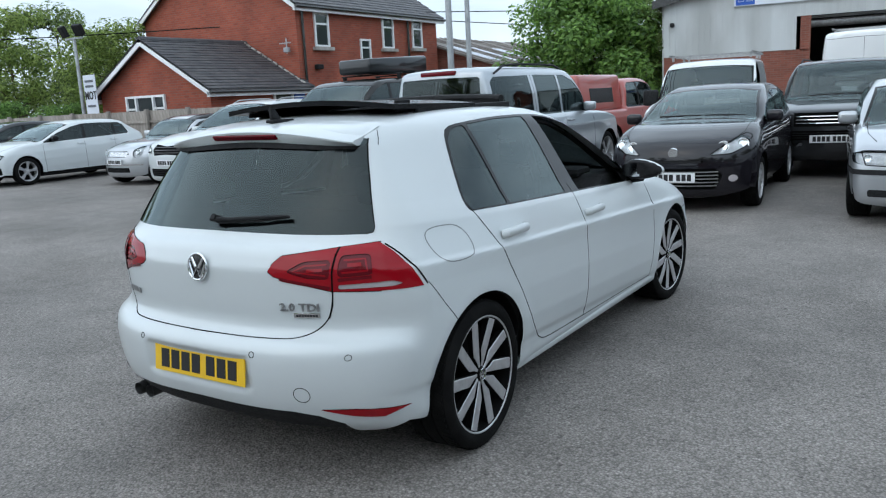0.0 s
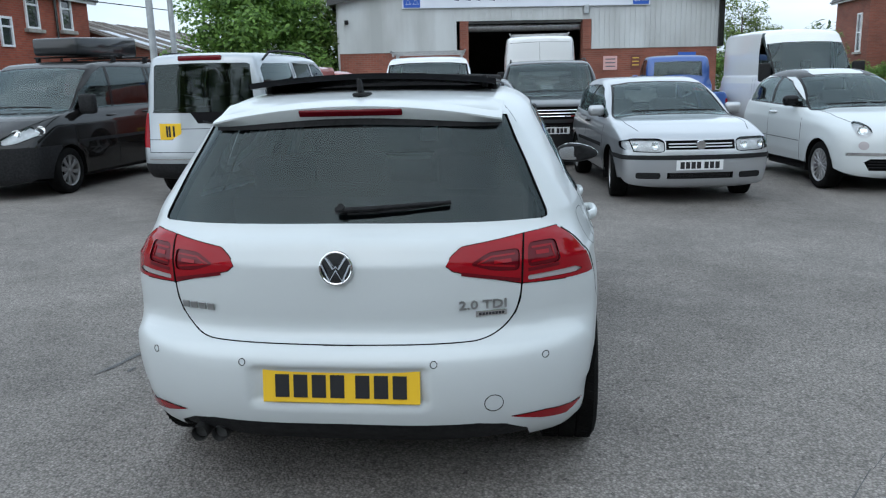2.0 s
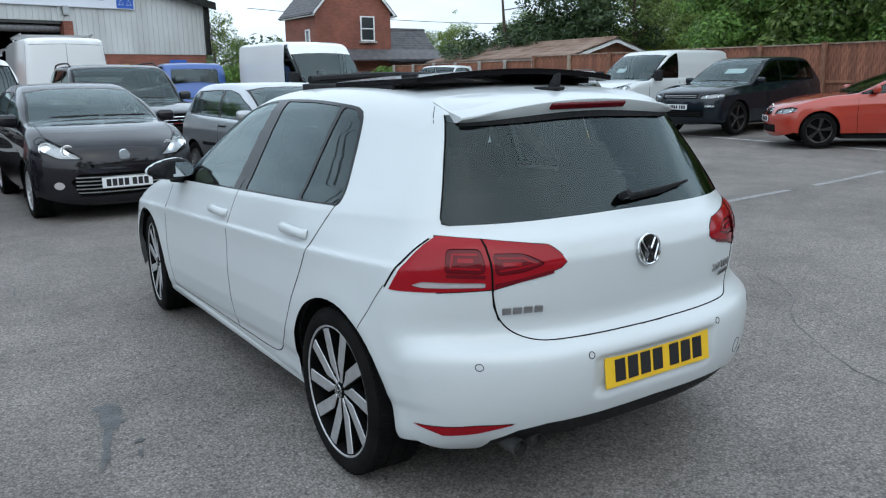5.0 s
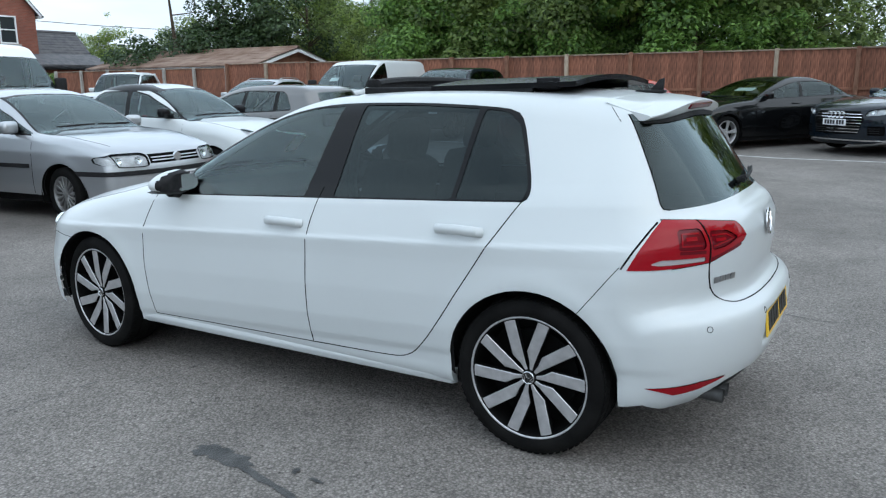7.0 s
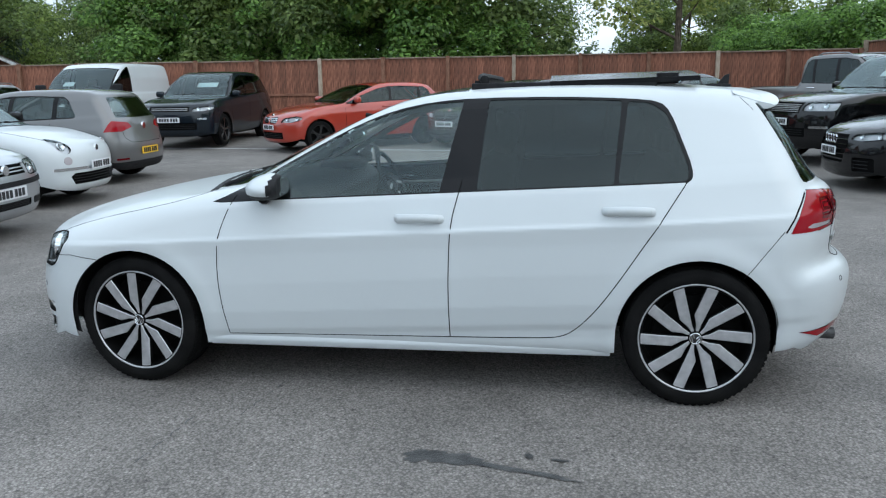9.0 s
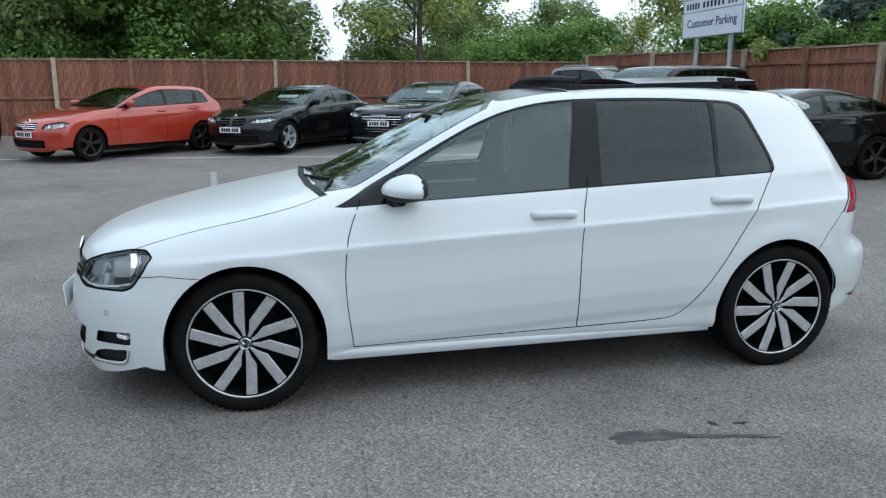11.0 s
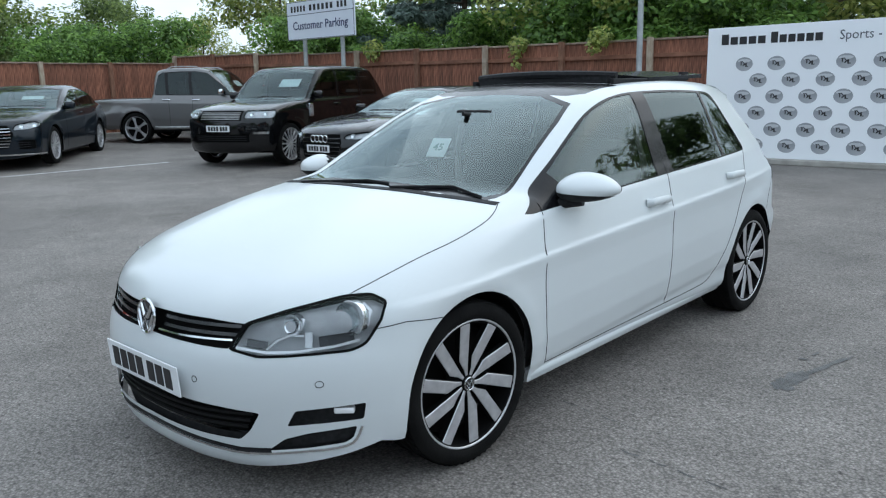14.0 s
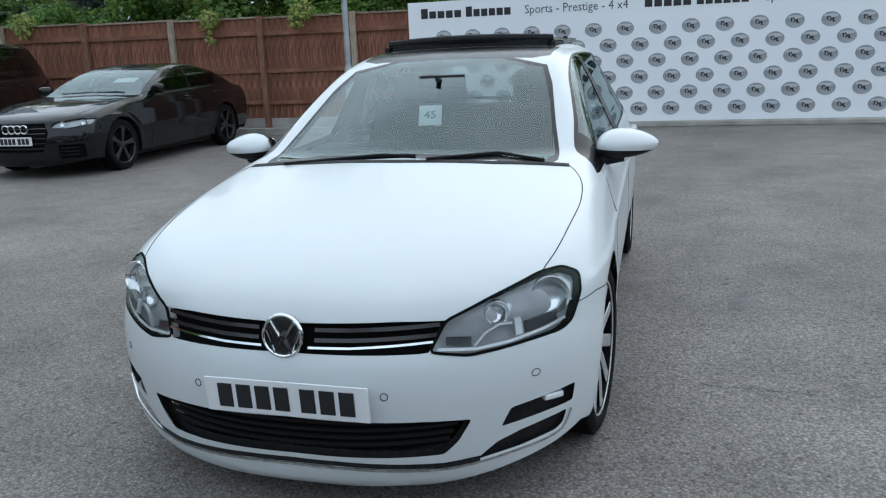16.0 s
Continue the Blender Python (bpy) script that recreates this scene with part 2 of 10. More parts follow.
def asphalt():
    """Worn grey tarmac: pale stones in a dark binder, broad patches, damp streaks."""
    m = plain("worn_tarmac", (0.1, 0.1, 0.1), 0.9, spec=0.28)
    nt, b = nodes_of(m)
    tc = nt.nodes.new("ShaderNodeTexCoord")

    def noise_at(scale, detail=4.0, rough=0.6):
        n = nt.nodes.new("ShaderNodeTexNoise")
        n.inputs["Scale"].default_value, n.inputs["Detail"].default_value, n.inputs["Roughness"].default_value = scale, detail, rough
        nt.links.new(tc.outputs["Object"], n.inputs["Vector"])
        return n

    def ramp(src, stops):
        r = nt.nodes.new("ShaderNodeValToRGB")
        while len(r.color_ramp.elements) < len(stops):
            r.color_ramp.elements.new(0.5)
        for e, (p, c) in zip(r.color_ramp.elements, stops):
            e.position, e.color = p, (c, c, c, 1) if not isinstance(c, tuple) else (*c, 1)
        nt.links.new(src, r.inputs["Fac"])
        return r

    def mul(a, c):
        x = nt.nodes.new("ShaderNodeMixRGB")
        x.blend_type = "MULTIPLY"
        x.inputs["Fac"].default_value = 1.0
        nt.links.new(a, x.inputs["Color1"])
        nt.links.new(c, x.inputs["Color2"])
        return x.outputs["Color"]

    stone = nt.nodes.new("ShaderNodeTexVoronoi")
    stone.inputs["Scale"].default_value = 95.0
    nt.links.new(tc.outputs["Object"], stone.inputs["Vector"])
    grit = ramp(stone.outputs["Distance"], [(0.0, (0.278, 0.256, 0.236)), (0.36, (0.234, 0.215, 0.198)), (0.72, (0.138, 0.126, 0.115))])
    sep = nt.nodes.new("ShaderNodeSeparateColor")
    nt.links.new(stone.outputs["Color"], sep.inputs["Color"])
    tone = ramp(sep.outputs["Red"], [(0.0, 0.78), (0.5, 0.98), (0.90, 1.08), (1.0, 1.38)])
    broad = ramp(noise_at(0.35, 5.0).outputs["Fac"], [(0.30, 0.74), (0.50, 1.0), (0.70, 1.20)])
    mid = ramp(noise_at(3.5, 6.0, 0.7).outputs["Fac"], [(0.30, 0.84), (0.55, 1.0), (0.75, 1.10)])
    fine = ramp(noise_at(38.0, 3.0, 0.7).outputs["Fac"], [(0.25, 0.76), (0.5, 1.0), (0.75, 1.18)])
    pits = ramp(noise_at(30.0, 3.0, 0.65).outputs["Fac"], [(0.30, 0.42), (0.41, 1.0)])
    worn = ramp(noise_at(1.3, 6.0, 0.65).outputs["Fac"], [(0.28, 0.80), (0.48, 1.0), (0.72, 1.12)])
    holes = ramp(noise_at(8.0, 3.0, 0.55).outputs["Fac"], [(0.22, 0.55), (0.30, 1.0)])
    c = mul(grit.outputs["Color"], tone.outputs["Color"])
    for r in (broad, mid, fine, pits, worn, holes):
        c = mul(c, r.outputs["Color"])
    nt.links.new(c, b.inputs["Base Color"])
    rr = ramp(noise_at(0.5, 5.0).outputs["Fac"], [(0.3, 0.66), (0.7, 0.86)])
    nt.links.new(rr.outputs["Color"], b.inputs["Roughness"])
    bp = nt.nodes.new("ShaderNodeBump")
    bp.inputs["Strength"].default_value, bp.inputs["Distance"].default_value = 0.55, 0.006
    bp.invert = True
    nt.links.new(stone.outputs["Distance"], bp.inputs["Height"])
    b2 = nt.nodes.new("ShaderNodeBump")
    b2.inputs["Strength"].default_value, b2.inputs["Distance"].default_value = 0.35, 0.02
    nt.links.new(noise_at(14.0, 4.0).outputs["Fac"], b2.inputs["Height"])
    nt.links.new(bp.outputs["Normal"], b2.inputs["Normal"])
    nt.links.new(b2.outputs["Normal"], b.inputs["Normal"])
    return m


def brickwork(name, c1, c2, mortar):
    """Brick courses for walls far off."""
    m = plain(name, c1, 0.85)
    nt, b = nodes_of(m)
    tc = nt.nodes.new("ShaderNodeTexCoord")
    geo = nt.nodes.new("ShaderNodeNewGeometry")
    sp = nt.nodes.new("ShaderNodeSeparateXYZ")
    sn = nt.nodes.new("ShaderNodeSeparateXYZ")
    nt.links.new(tc.outputs["Object"], sp.inputs["Vector"])
    nt.links.new(geo.outputs["Normal"], sn.inputs["Vector"])
    ad = nt.nodes.new("ShaderNodeMath")
    ad.operation = "ADD"
    nt.links.new(sp.outputs["X"], ad.inputs[0])
    nt.links.new(sp.outputs["Y"], ad.inputs[1])
    cb = nt.nodes.new("ShaderNodeCombineXYZ")
    nt.links.new(ad.outputs["Value"], cb.inputs["X"])
    nt.links.new(sp.outputs["Z"], cb.inputs["Y"])
    br = nt.nodes.new("ShaderNodeTexBrick")
    br.inputs["Color1"].default_value, br.inputs["Color2"].default_value, br.inputs["Mortar"].default_value = (*c1, 1), (*c2, 1), (*mortar, 1)
    br.inputs["Scale"].default_value, br.inputs["Brick Width"].default_value, br.inputs["Row Height"].default_value, br.inputs["Mortar Size"].default_value = 1.0, 0.225, 0.075, 0.008
    nt.links.new(cb.outputs["Vector"], br.inputs["Vector"])
    no = nt.nodes.new("ShaderNodeTexNoise")
    no.inputs["Scale"].default_value, no.inputs["Detail"].default_value = 0.9, 6.0
    nt.links.new(tc.outputs["Object"], no.inputs["Vector"])
    rp = nt.nodes.new("ShaderNodeValToRGB")
    rp.color_ramp.elements[0].position, rp.color_ramp.elements[0].color = 0.3, (0.72, 0.70, 0.70, 1)
    rp.color_ramp.elements[1].position, rp.color_ramp.elements[1].color = 0.7, (1.12, 1.08, 1.06, 1)
    nt.links.new(no.outputs["Fac"], rp.inputs["Fac"])
    mx = nt.nodes.new("ShaderNodeMixRGB")
    mx.blend_type = "MULTIPLY"
    mx.inputs["Fac"].default_value = 1.0
    nt.links.new(br.outputs["Color"], mx.inputs["Color1"])
    nt.links.new(rp.outputs["Color"], mx.inputs["Color2"])
    nt.links.new(mx.outputs["Color"], b.inputs["Base Color"])
    bp = nt.nodes.new("ShaderNodeBump")
    bp.inputs["Strength"].default_value, bp.inputs["Distance"].default_value = 0.4, 0.008
    bp.invert = True
    nt.links.new(br.outputs["Fac"], bp.inputs["Height"])
    nt.links.new(bp.outputs["Normal"], b.inputs["Normal"])
    return m


def foliage(name, dark, light, rough=0.55, thin=0.35):
    """Leaves: each its own shade between two greens, letting some light through."""
    m = plain(name, dark, rough)
    nt, b = nodes_of(m)
    geo = nt.nodes.new("ShaderNodeNewGeometry")
    rp = nt.nodes.new("ShaderNodeValToRGB")
    rp.color_ramp.elements[0].color, rp.color_ramp.elements[1].color = (*dark, 1), (*light, 1)
    nt.links.new(geo.outputs["Random Per Island"], rp.inputs["Fac"])
    nt.links.new(rp.outputs["Color"], b.inputs["Base Color"])
    tr = nt.nodes.new("ShaderNodeBsdfTranslucent")
    nt.links.new(rp.outputs["Color"], tr.inputs["Color"])
    mx = nt.nodes.new("ShaderNodeMixShader")
    mx.inputs["Fac"].default_value = thin
    nt.links.new(b.outputs["BSDF"], mx.inputs[1])
    nt.links.new(tr.outputs["BSDF"], mx.inputs[2])
    nt.links.new(mx.outputs["Shader"], nt.nodes["Material Output"].inputs["Surface"])
    return m


M["tarmac"] = asphalt()
M["brick"] = brickwork("red_brick", (0.26, 0.055, 0.030), (0.34, 0.085, 0.045), (0.22, 0.11, 0.08))
M["brick2"] = brickwork("brown_brick", (0.19, 0.060, 0.040), (0.26, 0.085, 0.055), (0.20, 0.12, 0.09))
M["slate"] = varied("roof_slate", (0.050, 0.050, 0.056), (0.095, 0.090, 0.092), 3, 0.6, bump=0.3, bump_scale=20, each=0.18)
M["cement_roof"] = varied("cement_sheet_roof", (0.16, 0.14, 0.125), (0.27, 0.25, 0.23), 1.5, 0.85, bump=0.2, bump_scale=10)
M["rust_roof"] = varied("rusty_sheet_roof", (0.15, 0.085, 0.055), (0.28, 0.20, 0.155), 1.2, 0.85, bump=0.2, bump_scale=10)
M["cladding"] = varied("grey_sheet_cladding", (0.40, 0.41, 0.40), (0.55, 0.57, 0.57), 0.8, 0.5, stretch=(1, 1, 0.3), each=0.03)
M["upvc"] = plain("white_plastic_frame", (0.74, 0.75, 0.76), 0.4)
M["room_glass"] = plain("house_window_glass", (0.035, 0.04, 0.045), 0.06, coat=0.6)
M["board"] = varied("stained_fence_board", (0.125, 0.048, 0.028), (0.310, 0.128, 0.074), 5, 0.8, stretch=(7, 7, 0.8), bump=0.4, bump_scale=30, each=0.22)
M["cap_board"] = varied("weathered_cap_board", (0.20, 0.14, 0.10), (0.32, 0.25, 0.19), 5, 0.85, stretch=(1, 6, 6), bump=0.3, bump_scale=40, each=0.15)
M["rail"] = varied("stained_fence_rail", (0.15, 0.062, 0.035), (0.25, 0.112, 0.066), 4, 0.8, bump=0.3, bump_scale=40, each=0.12)
M["pale_post"] = varied("pale_timber_post", (0.30, 0.235, 0.17), (0.42, 0.35, 0.27), 6, 0.85, stretch=(5, 5, 1), bump=0.3, bump_scale=40, each=0.12)
M["brown_post"] = varied("brown_timber_post", (0.15, 0.072, 0.042), (0.24, 0.12, 0.075), 6, 0.85, stretch=(5, 5, 1), bump=0.3, bump_scale=40, each=0.12)
M["grey_board"] = varied("weathered_grey_board", (0.22, 0.195, 0.17), (0.36, 0.325, 0.29), 5, 0.9, stretch=(7, 7, 0.8), bump=0.3, bump_scale=30, each=0.15)
M["concrete"] = varied("concrete", (0.28, 0.265, 0.24), (0.42, 0.40, 0.365), 3, 0.9, bump=0.3, bump_scale=50, each=0.08)
M["galv"] = varied("galvanised_steel", (0.30, 0.32, 0.33), (0.42, 0.44, 0.45), 5, 0.5, metal=0.5)
M["banner"] = varied("white_banner_sheet", (0.80, 0.82, 0.85), (0.84, 0.86, 0.88), 0.7, 0.55)
M["logo_grey"] = varied("grey_print", (0.22, 0.23, 0.25), (0.40, 0.41, 0.43), 2, 0.5)
M["logo_pale"] = plain("pale_grey_print", (0.50, 0.51, 0.53), 0.5)
M["text_grey"] = plain("grey_print_text", (0.10, 0.11, 0.13), 0.6)
M["sign_blue"] = plain("blue_print", (0.02, 0.09, 0.42), 0.5)
M["sign_white"] = varied("white_sign_board", (0.62, 0.65, 0.72), (0.68, 0.71, 0.77), 1.0, 0.5)
M["pink"] = plain("pink_notice", (0.60, 0.36, 0.34), 0.6)
M["brown_sign"] = plain("brown_notice", (0.14, 0.045, 0.03), 0.6)
M["yellow"] = plain("yellow_notice", (0.62, 0.42, 0.06), 0.6)
M["line_paint"] = varied("worn_line_paint", (0.34, 0.34, 0.335), (0.56, 0.56, 0.55), 9, 0.85, lo=0.36, hi=0.60)
M["line_faint"] = varied("faint_line_paint", (0.20, 0.195, 0.19), (0.32, 0.315, 0.31), 16, 0.85, lo=0.38, hi=0.64, detail=9.0)
M["wet"] = varied("damp_stain", (0.040, 0.040, 0.040), (0.085, 0.084, 0.082), 14, 0.42, bump=0.3, bump_scale=80)
M["crack"] = varied("dark_crack", (0.07, 0.07, 0.07), (0.12, 0.12, 0.12), 14, 0.9)
# bay lining: the dimness indoors is put into this near-black colour
M["shaded_bay"] = varied("shade_toned_lining", (0.05, 0.046, 0.042), (0.08, 0.075, 0.07), 1, 0.9)
M["bark"] = varied("bark", (0.055, 0.040, 0.028), (0.11, 0.085, 0.060), 8, 0.95, bump=0.6, bump_scale=20)
M["leaf"] = foliage("broad_leaf", (0.076, 0.120, 0.028), (0.346, 0.446, 0.111), thin=0.5)
M["leaf2"] = foliage("dark_leaf", (0.055, 0.092, 0.030), (0.260, 0.346, 0.099), thin=0.5)
M["leaf3"] = foliage("yellow_green_leaf", (0.109, 0.167, 0.037), (0.468, 0.504, 0.143), thin=0.5)
M["needle"] = foliage("blue_needle", (0.048, 0.077, 0.062), (0.172, 0.238, 0.198), thin=0.25)
M["hedge"] = foliage("hedge_leaf", (0.054, 0.116, 0.029), (0.273, 0.448, 0.099), thin=0.5)
M["leaf_dark"] = foliage("evergreen_leaf", (0.020, 0.042, 0.016), (0.075, 0.125, 0.042), thin=0.3)
M["far_leaf"] = foliage("far_leaf", (0.035, 0.065, 0.030), (0.085, 0.130, 0.055))

# ---- mesh tools ----
def thing(name, label, category, m=None, group="", kind=""):
    ob = new(name)
    ob.empty_display_size = 0.2
    if m is not None:
        ob.matrix_world = m
    return tagged(ob, label, category, group, kind)


def mesh_of(name, verts, faces, mat, normals=None, smooth=True):
    me = bpy.data.meshes.new(name)
    me.from_pydata([tuple(v) for v in verts], [], [tuple(f) for f in faces])
    me.materials.append(mat)
    if smooth:
        me.polygons.foreach_set("use_smooth", [True] * len(me.polygons))
    if normals is not None:
        me.normals_split_custom_set_from_vertices([tuple(n) for n in normals])
    me.update()
    return me


def part(name, bm, mat, parent, label="", smooth=False, m=None):
    """Links a bmesh, or a mesh, as one mesh object under a thing or a part."""
    if isinstance(bm, bmesh.types.BMesh):
        me = bpy.data.meshes.new(name)
        bm.to_mesh(me)
        bm.free()
        me.materials.append(mat)
        if smooth:
            me.polygons.foreach_set("use_smooth", [True] * len(me.polygons))
            me.set_sharp_from_angle(angle=radians(38))
    else:
        me = bm
    ob = new(name, me)
    ob.parent = parent
    if m is not None:
        ob.matrix_local = m
    return tagged(ob, label)


def solo(name, bm, mat, label, category, m=None, group="", kind="", smooth=False):
    """A thing that is one mesh."""
    ob = part(name, bm, mat, None, "", smooth)
    if m is not None:
        ob.matrix_world = m
    return tagged(ob, label, category, group, kind)


def box(bm, c, s, bevel=0.0, m=None, seg=2):
    r = bmesh.ops.create_cube(bm, size=1.0)
    vs = r["verts"]
    bmesh.ops.scale(bm, vec=s, verts=vs)
    if bevel:
        es = list({e for v in vs for e in v.link_edges})
        out = bmesh.ops.bevel(bm, geom=vs + es, offset=bevel, segments=seg, affect="EDGES", profile=0.5)
        vs = list({v for f in out["faces"] for v in f.verts} | {v for v in vs if v.is_valid})
    if m is not None:
        bmesh.ops.transform(bm, matrix=m, verts=vs)
    bmesh.ops.translate(bm, vec=c, verts=vs)
    return vs


def cyl(bm, a, b, r1, r2=None, seg=16, caps=True):
    a, b = Vector(a), Vector(b)
    d = b - a
    r = bmesh.ops.create_cone(bm, cap_ends=caps, segments=seg, radius1=r1, radius2=r1 if r2 is None else r2, depth=d.length)
    m = Matrix.Translation((a + b) / 2) @ d.to_track_quat("Z", "Y").to_matrix().to_4x4()
    bmesh.ops.transform(bm, matrix=m, verts=r["verts"])
    return r["verts"]


def lathe(bm, prof, seg=48, axis="X"):
    """Turns (along, radius) pairs round an axis; closed if the pairs close."""
    rings = []
    for k in range(seg):
        a = 2 * math.pi * k / seg
        ring = []
        for h, r in prof:
            p = (h, r * math.cos(a), r * math.sin(a)) if axis == "X" else (r * math.cos(a), r * math.sin(a), h)
            ring.append(bm.verts.new(p))
        rings.append(ring)
    for k in range(seg):
        p, q = rings[k], rings[(k + 1) % seg]
        for j in range(len(prof) - 1):
            bm.faces.new((p[j], q[j], q[j + 1], p[j + 1]))


def prism(bm, pts, h0, h1, axis="Z", bevel=0.0):
    """A flat outline given depth along an axis. Outline (u, v): X -> (y, z), Y -> (x, z), Z -> (x, y)."""
    def at(u, v, h):
        return (h, u, v) if axis == "X" else (u, h, v) if axis == "Y" else (u, v, h)
    lo = [bm.verts.new(at(u, v, h0)) for u, v in pts]
    hi = [bm.verts.new(at(u, v, h1)) for u, v in pts]
    n = len(pts)
    fs = [bm.faces.new(lo[::-1]), bm.faces.new(hi)]
    for i in range(n):
        fs.append(bm.faces.new((lo[i], lo[(i + 1) % n], hi[(i + 1) % n], hi[i])))
    bmesh.ops.recalc_face_normals(bm, faces=fs)
    if bevel:
        bmesh.ops.bevel(bm, geom=list({e for f in fs for e in f.edges}), offset=bevel, segments=2, affect="EDGES", profile=0.5)


def tube(bm, pts, r, seg=8, closed=False, taper=None):
    pts = [Vector(p) for p in pts]
    n = len(pts)
    rings, up = [], Vector((0, 0, 1))
    for i, p in enumerate(pts):
        a = pts[(i - 1) % n] if (i or closed) else p
        b = pts[(i + 1) % n] if (i < n - 1 or closed) else p
        t = (b - a).normalized()
        s = t.cross(up)
        s = (s if s.length > 1e-3 else t.cross(Vector((1, 0, 0)))).normalized()
        u = s.cross(t)
        rr = r if taper is None else r + (taper - r) * i / (n - 1)
        rings.append([bm.verts.new(p + rr * (math.cos(2 * math.pi * k / seg) * s + math.sin(2 * math.pi * k / seg) * u)) for k in range(seg)])
    for i in range(n if closed else n - 1):
        p, q = rings[i], rings[(i + 1) % n]
        for k in range(seg):
            bm.faces.new((p[k], p[(k + 1) % seg], q[(k + 1) % seg], q[k]))
    if not closed:
        bm.faces.new(rings[0])
        bm.faces.new(rings[-1][::-1])


def lettering(name, text, height, mat, parent, m, depth=0.004, label="", align="CENTER", font_shear=0.0, bold=0.0, width=1.0):
    cu = bpy.data.curves.new(name, "FONT")
    cu.body, cu.size, cu.extrude, cu.align_x, cu.align_y = text, height * 1.4, depth, align, "CENTER"
    cu.resolution_u, cu.shear, cu.offset = 2, font_shear, bold
    tmp = new(name + "_outline", cu)
    bpy.context.view_layer.update()
    me = bpy.data.meshes.new_from_object(tmp.evaluated_get(bpy.context.evaluated_depsgraph_get()))
    bpy.data.objects.remove(tmp)
    bpy.data.curves.remove(cu)
    me.materials.clear()
    me.materials.append(mat)
    ob = new(name, me)
    ob.parent = parent
    ob.matrix_local = m @ Matrix.Diagonal((width, 1, 1, 1))
    return tagged(ob, label)


def smooth_line(pts, rounds=2, closed=False):
    pts = [np.array(p, float) for p in pts]
    for _ in range(rounds):
        out = [] if closed else [pts[0]]
        for i in range(len(pts) if closed else len(pts) - 1):
            a, b = pts[i], pts[(i + 1) % len(pts)]
            out += [0.75 * a + 0.25 * b, 0.25 * a + 0.75 * b]
        if not closed:
            out.append(pts[-1])
        pts = out
    return np.array(pts)


def fillet(poly, r, n=3):
    """An outline with its corners rounded off."""
    pts = [np.array(p, float) for p in poly]
    out = []
    for i, p in enumerate(pts):
        a, b = pts[i - 1] - p, pts[(i + 1) % len(pts)] - p
        la, lb = np.linalg.norm(a), np.linalg.norm(b)
        p0, p1 = p + a / la * min(r, 0.45 * la), p + b / lb * min(r, 0.45 * lb)
        out += [tuple((1 - t) ** 2 * p0 + 2 * t * (1 - t) * p + t * t * p1) for t in np.linspace(0, 1, n + 1)]
    return out


def inside(poly, u, v):
    """Which points (u, v) lie in the outline."""
    poly = np.asarray(poly, float)
    hit = np.zeros(len(u), bool)
    for (x1, y1), (x2, y2) in zip(poly, np.roll(poly, -1, 0)):
        if y1 == y2:
            continue
        cross = ((y1 > v) != (y2 > v)) & (u < (x2 - x1) * (v - y1) / (y2 - y1) + x1)
        hit ^= cross
    return hit


def ramp01(v, a, b):
    t = np.clip((v - a) / (b - a), 0, 1)
    return t * t * (3 - 2 * t)


# ---- a car body: side outline and width, blended round, cut into its panels ----
VIEW = {"side": (1, 2, 0, -1), "rear": (0, 2, 1, -1), "front": (0, 2, 1, 1), "top": (0, 1, 2, 1)}


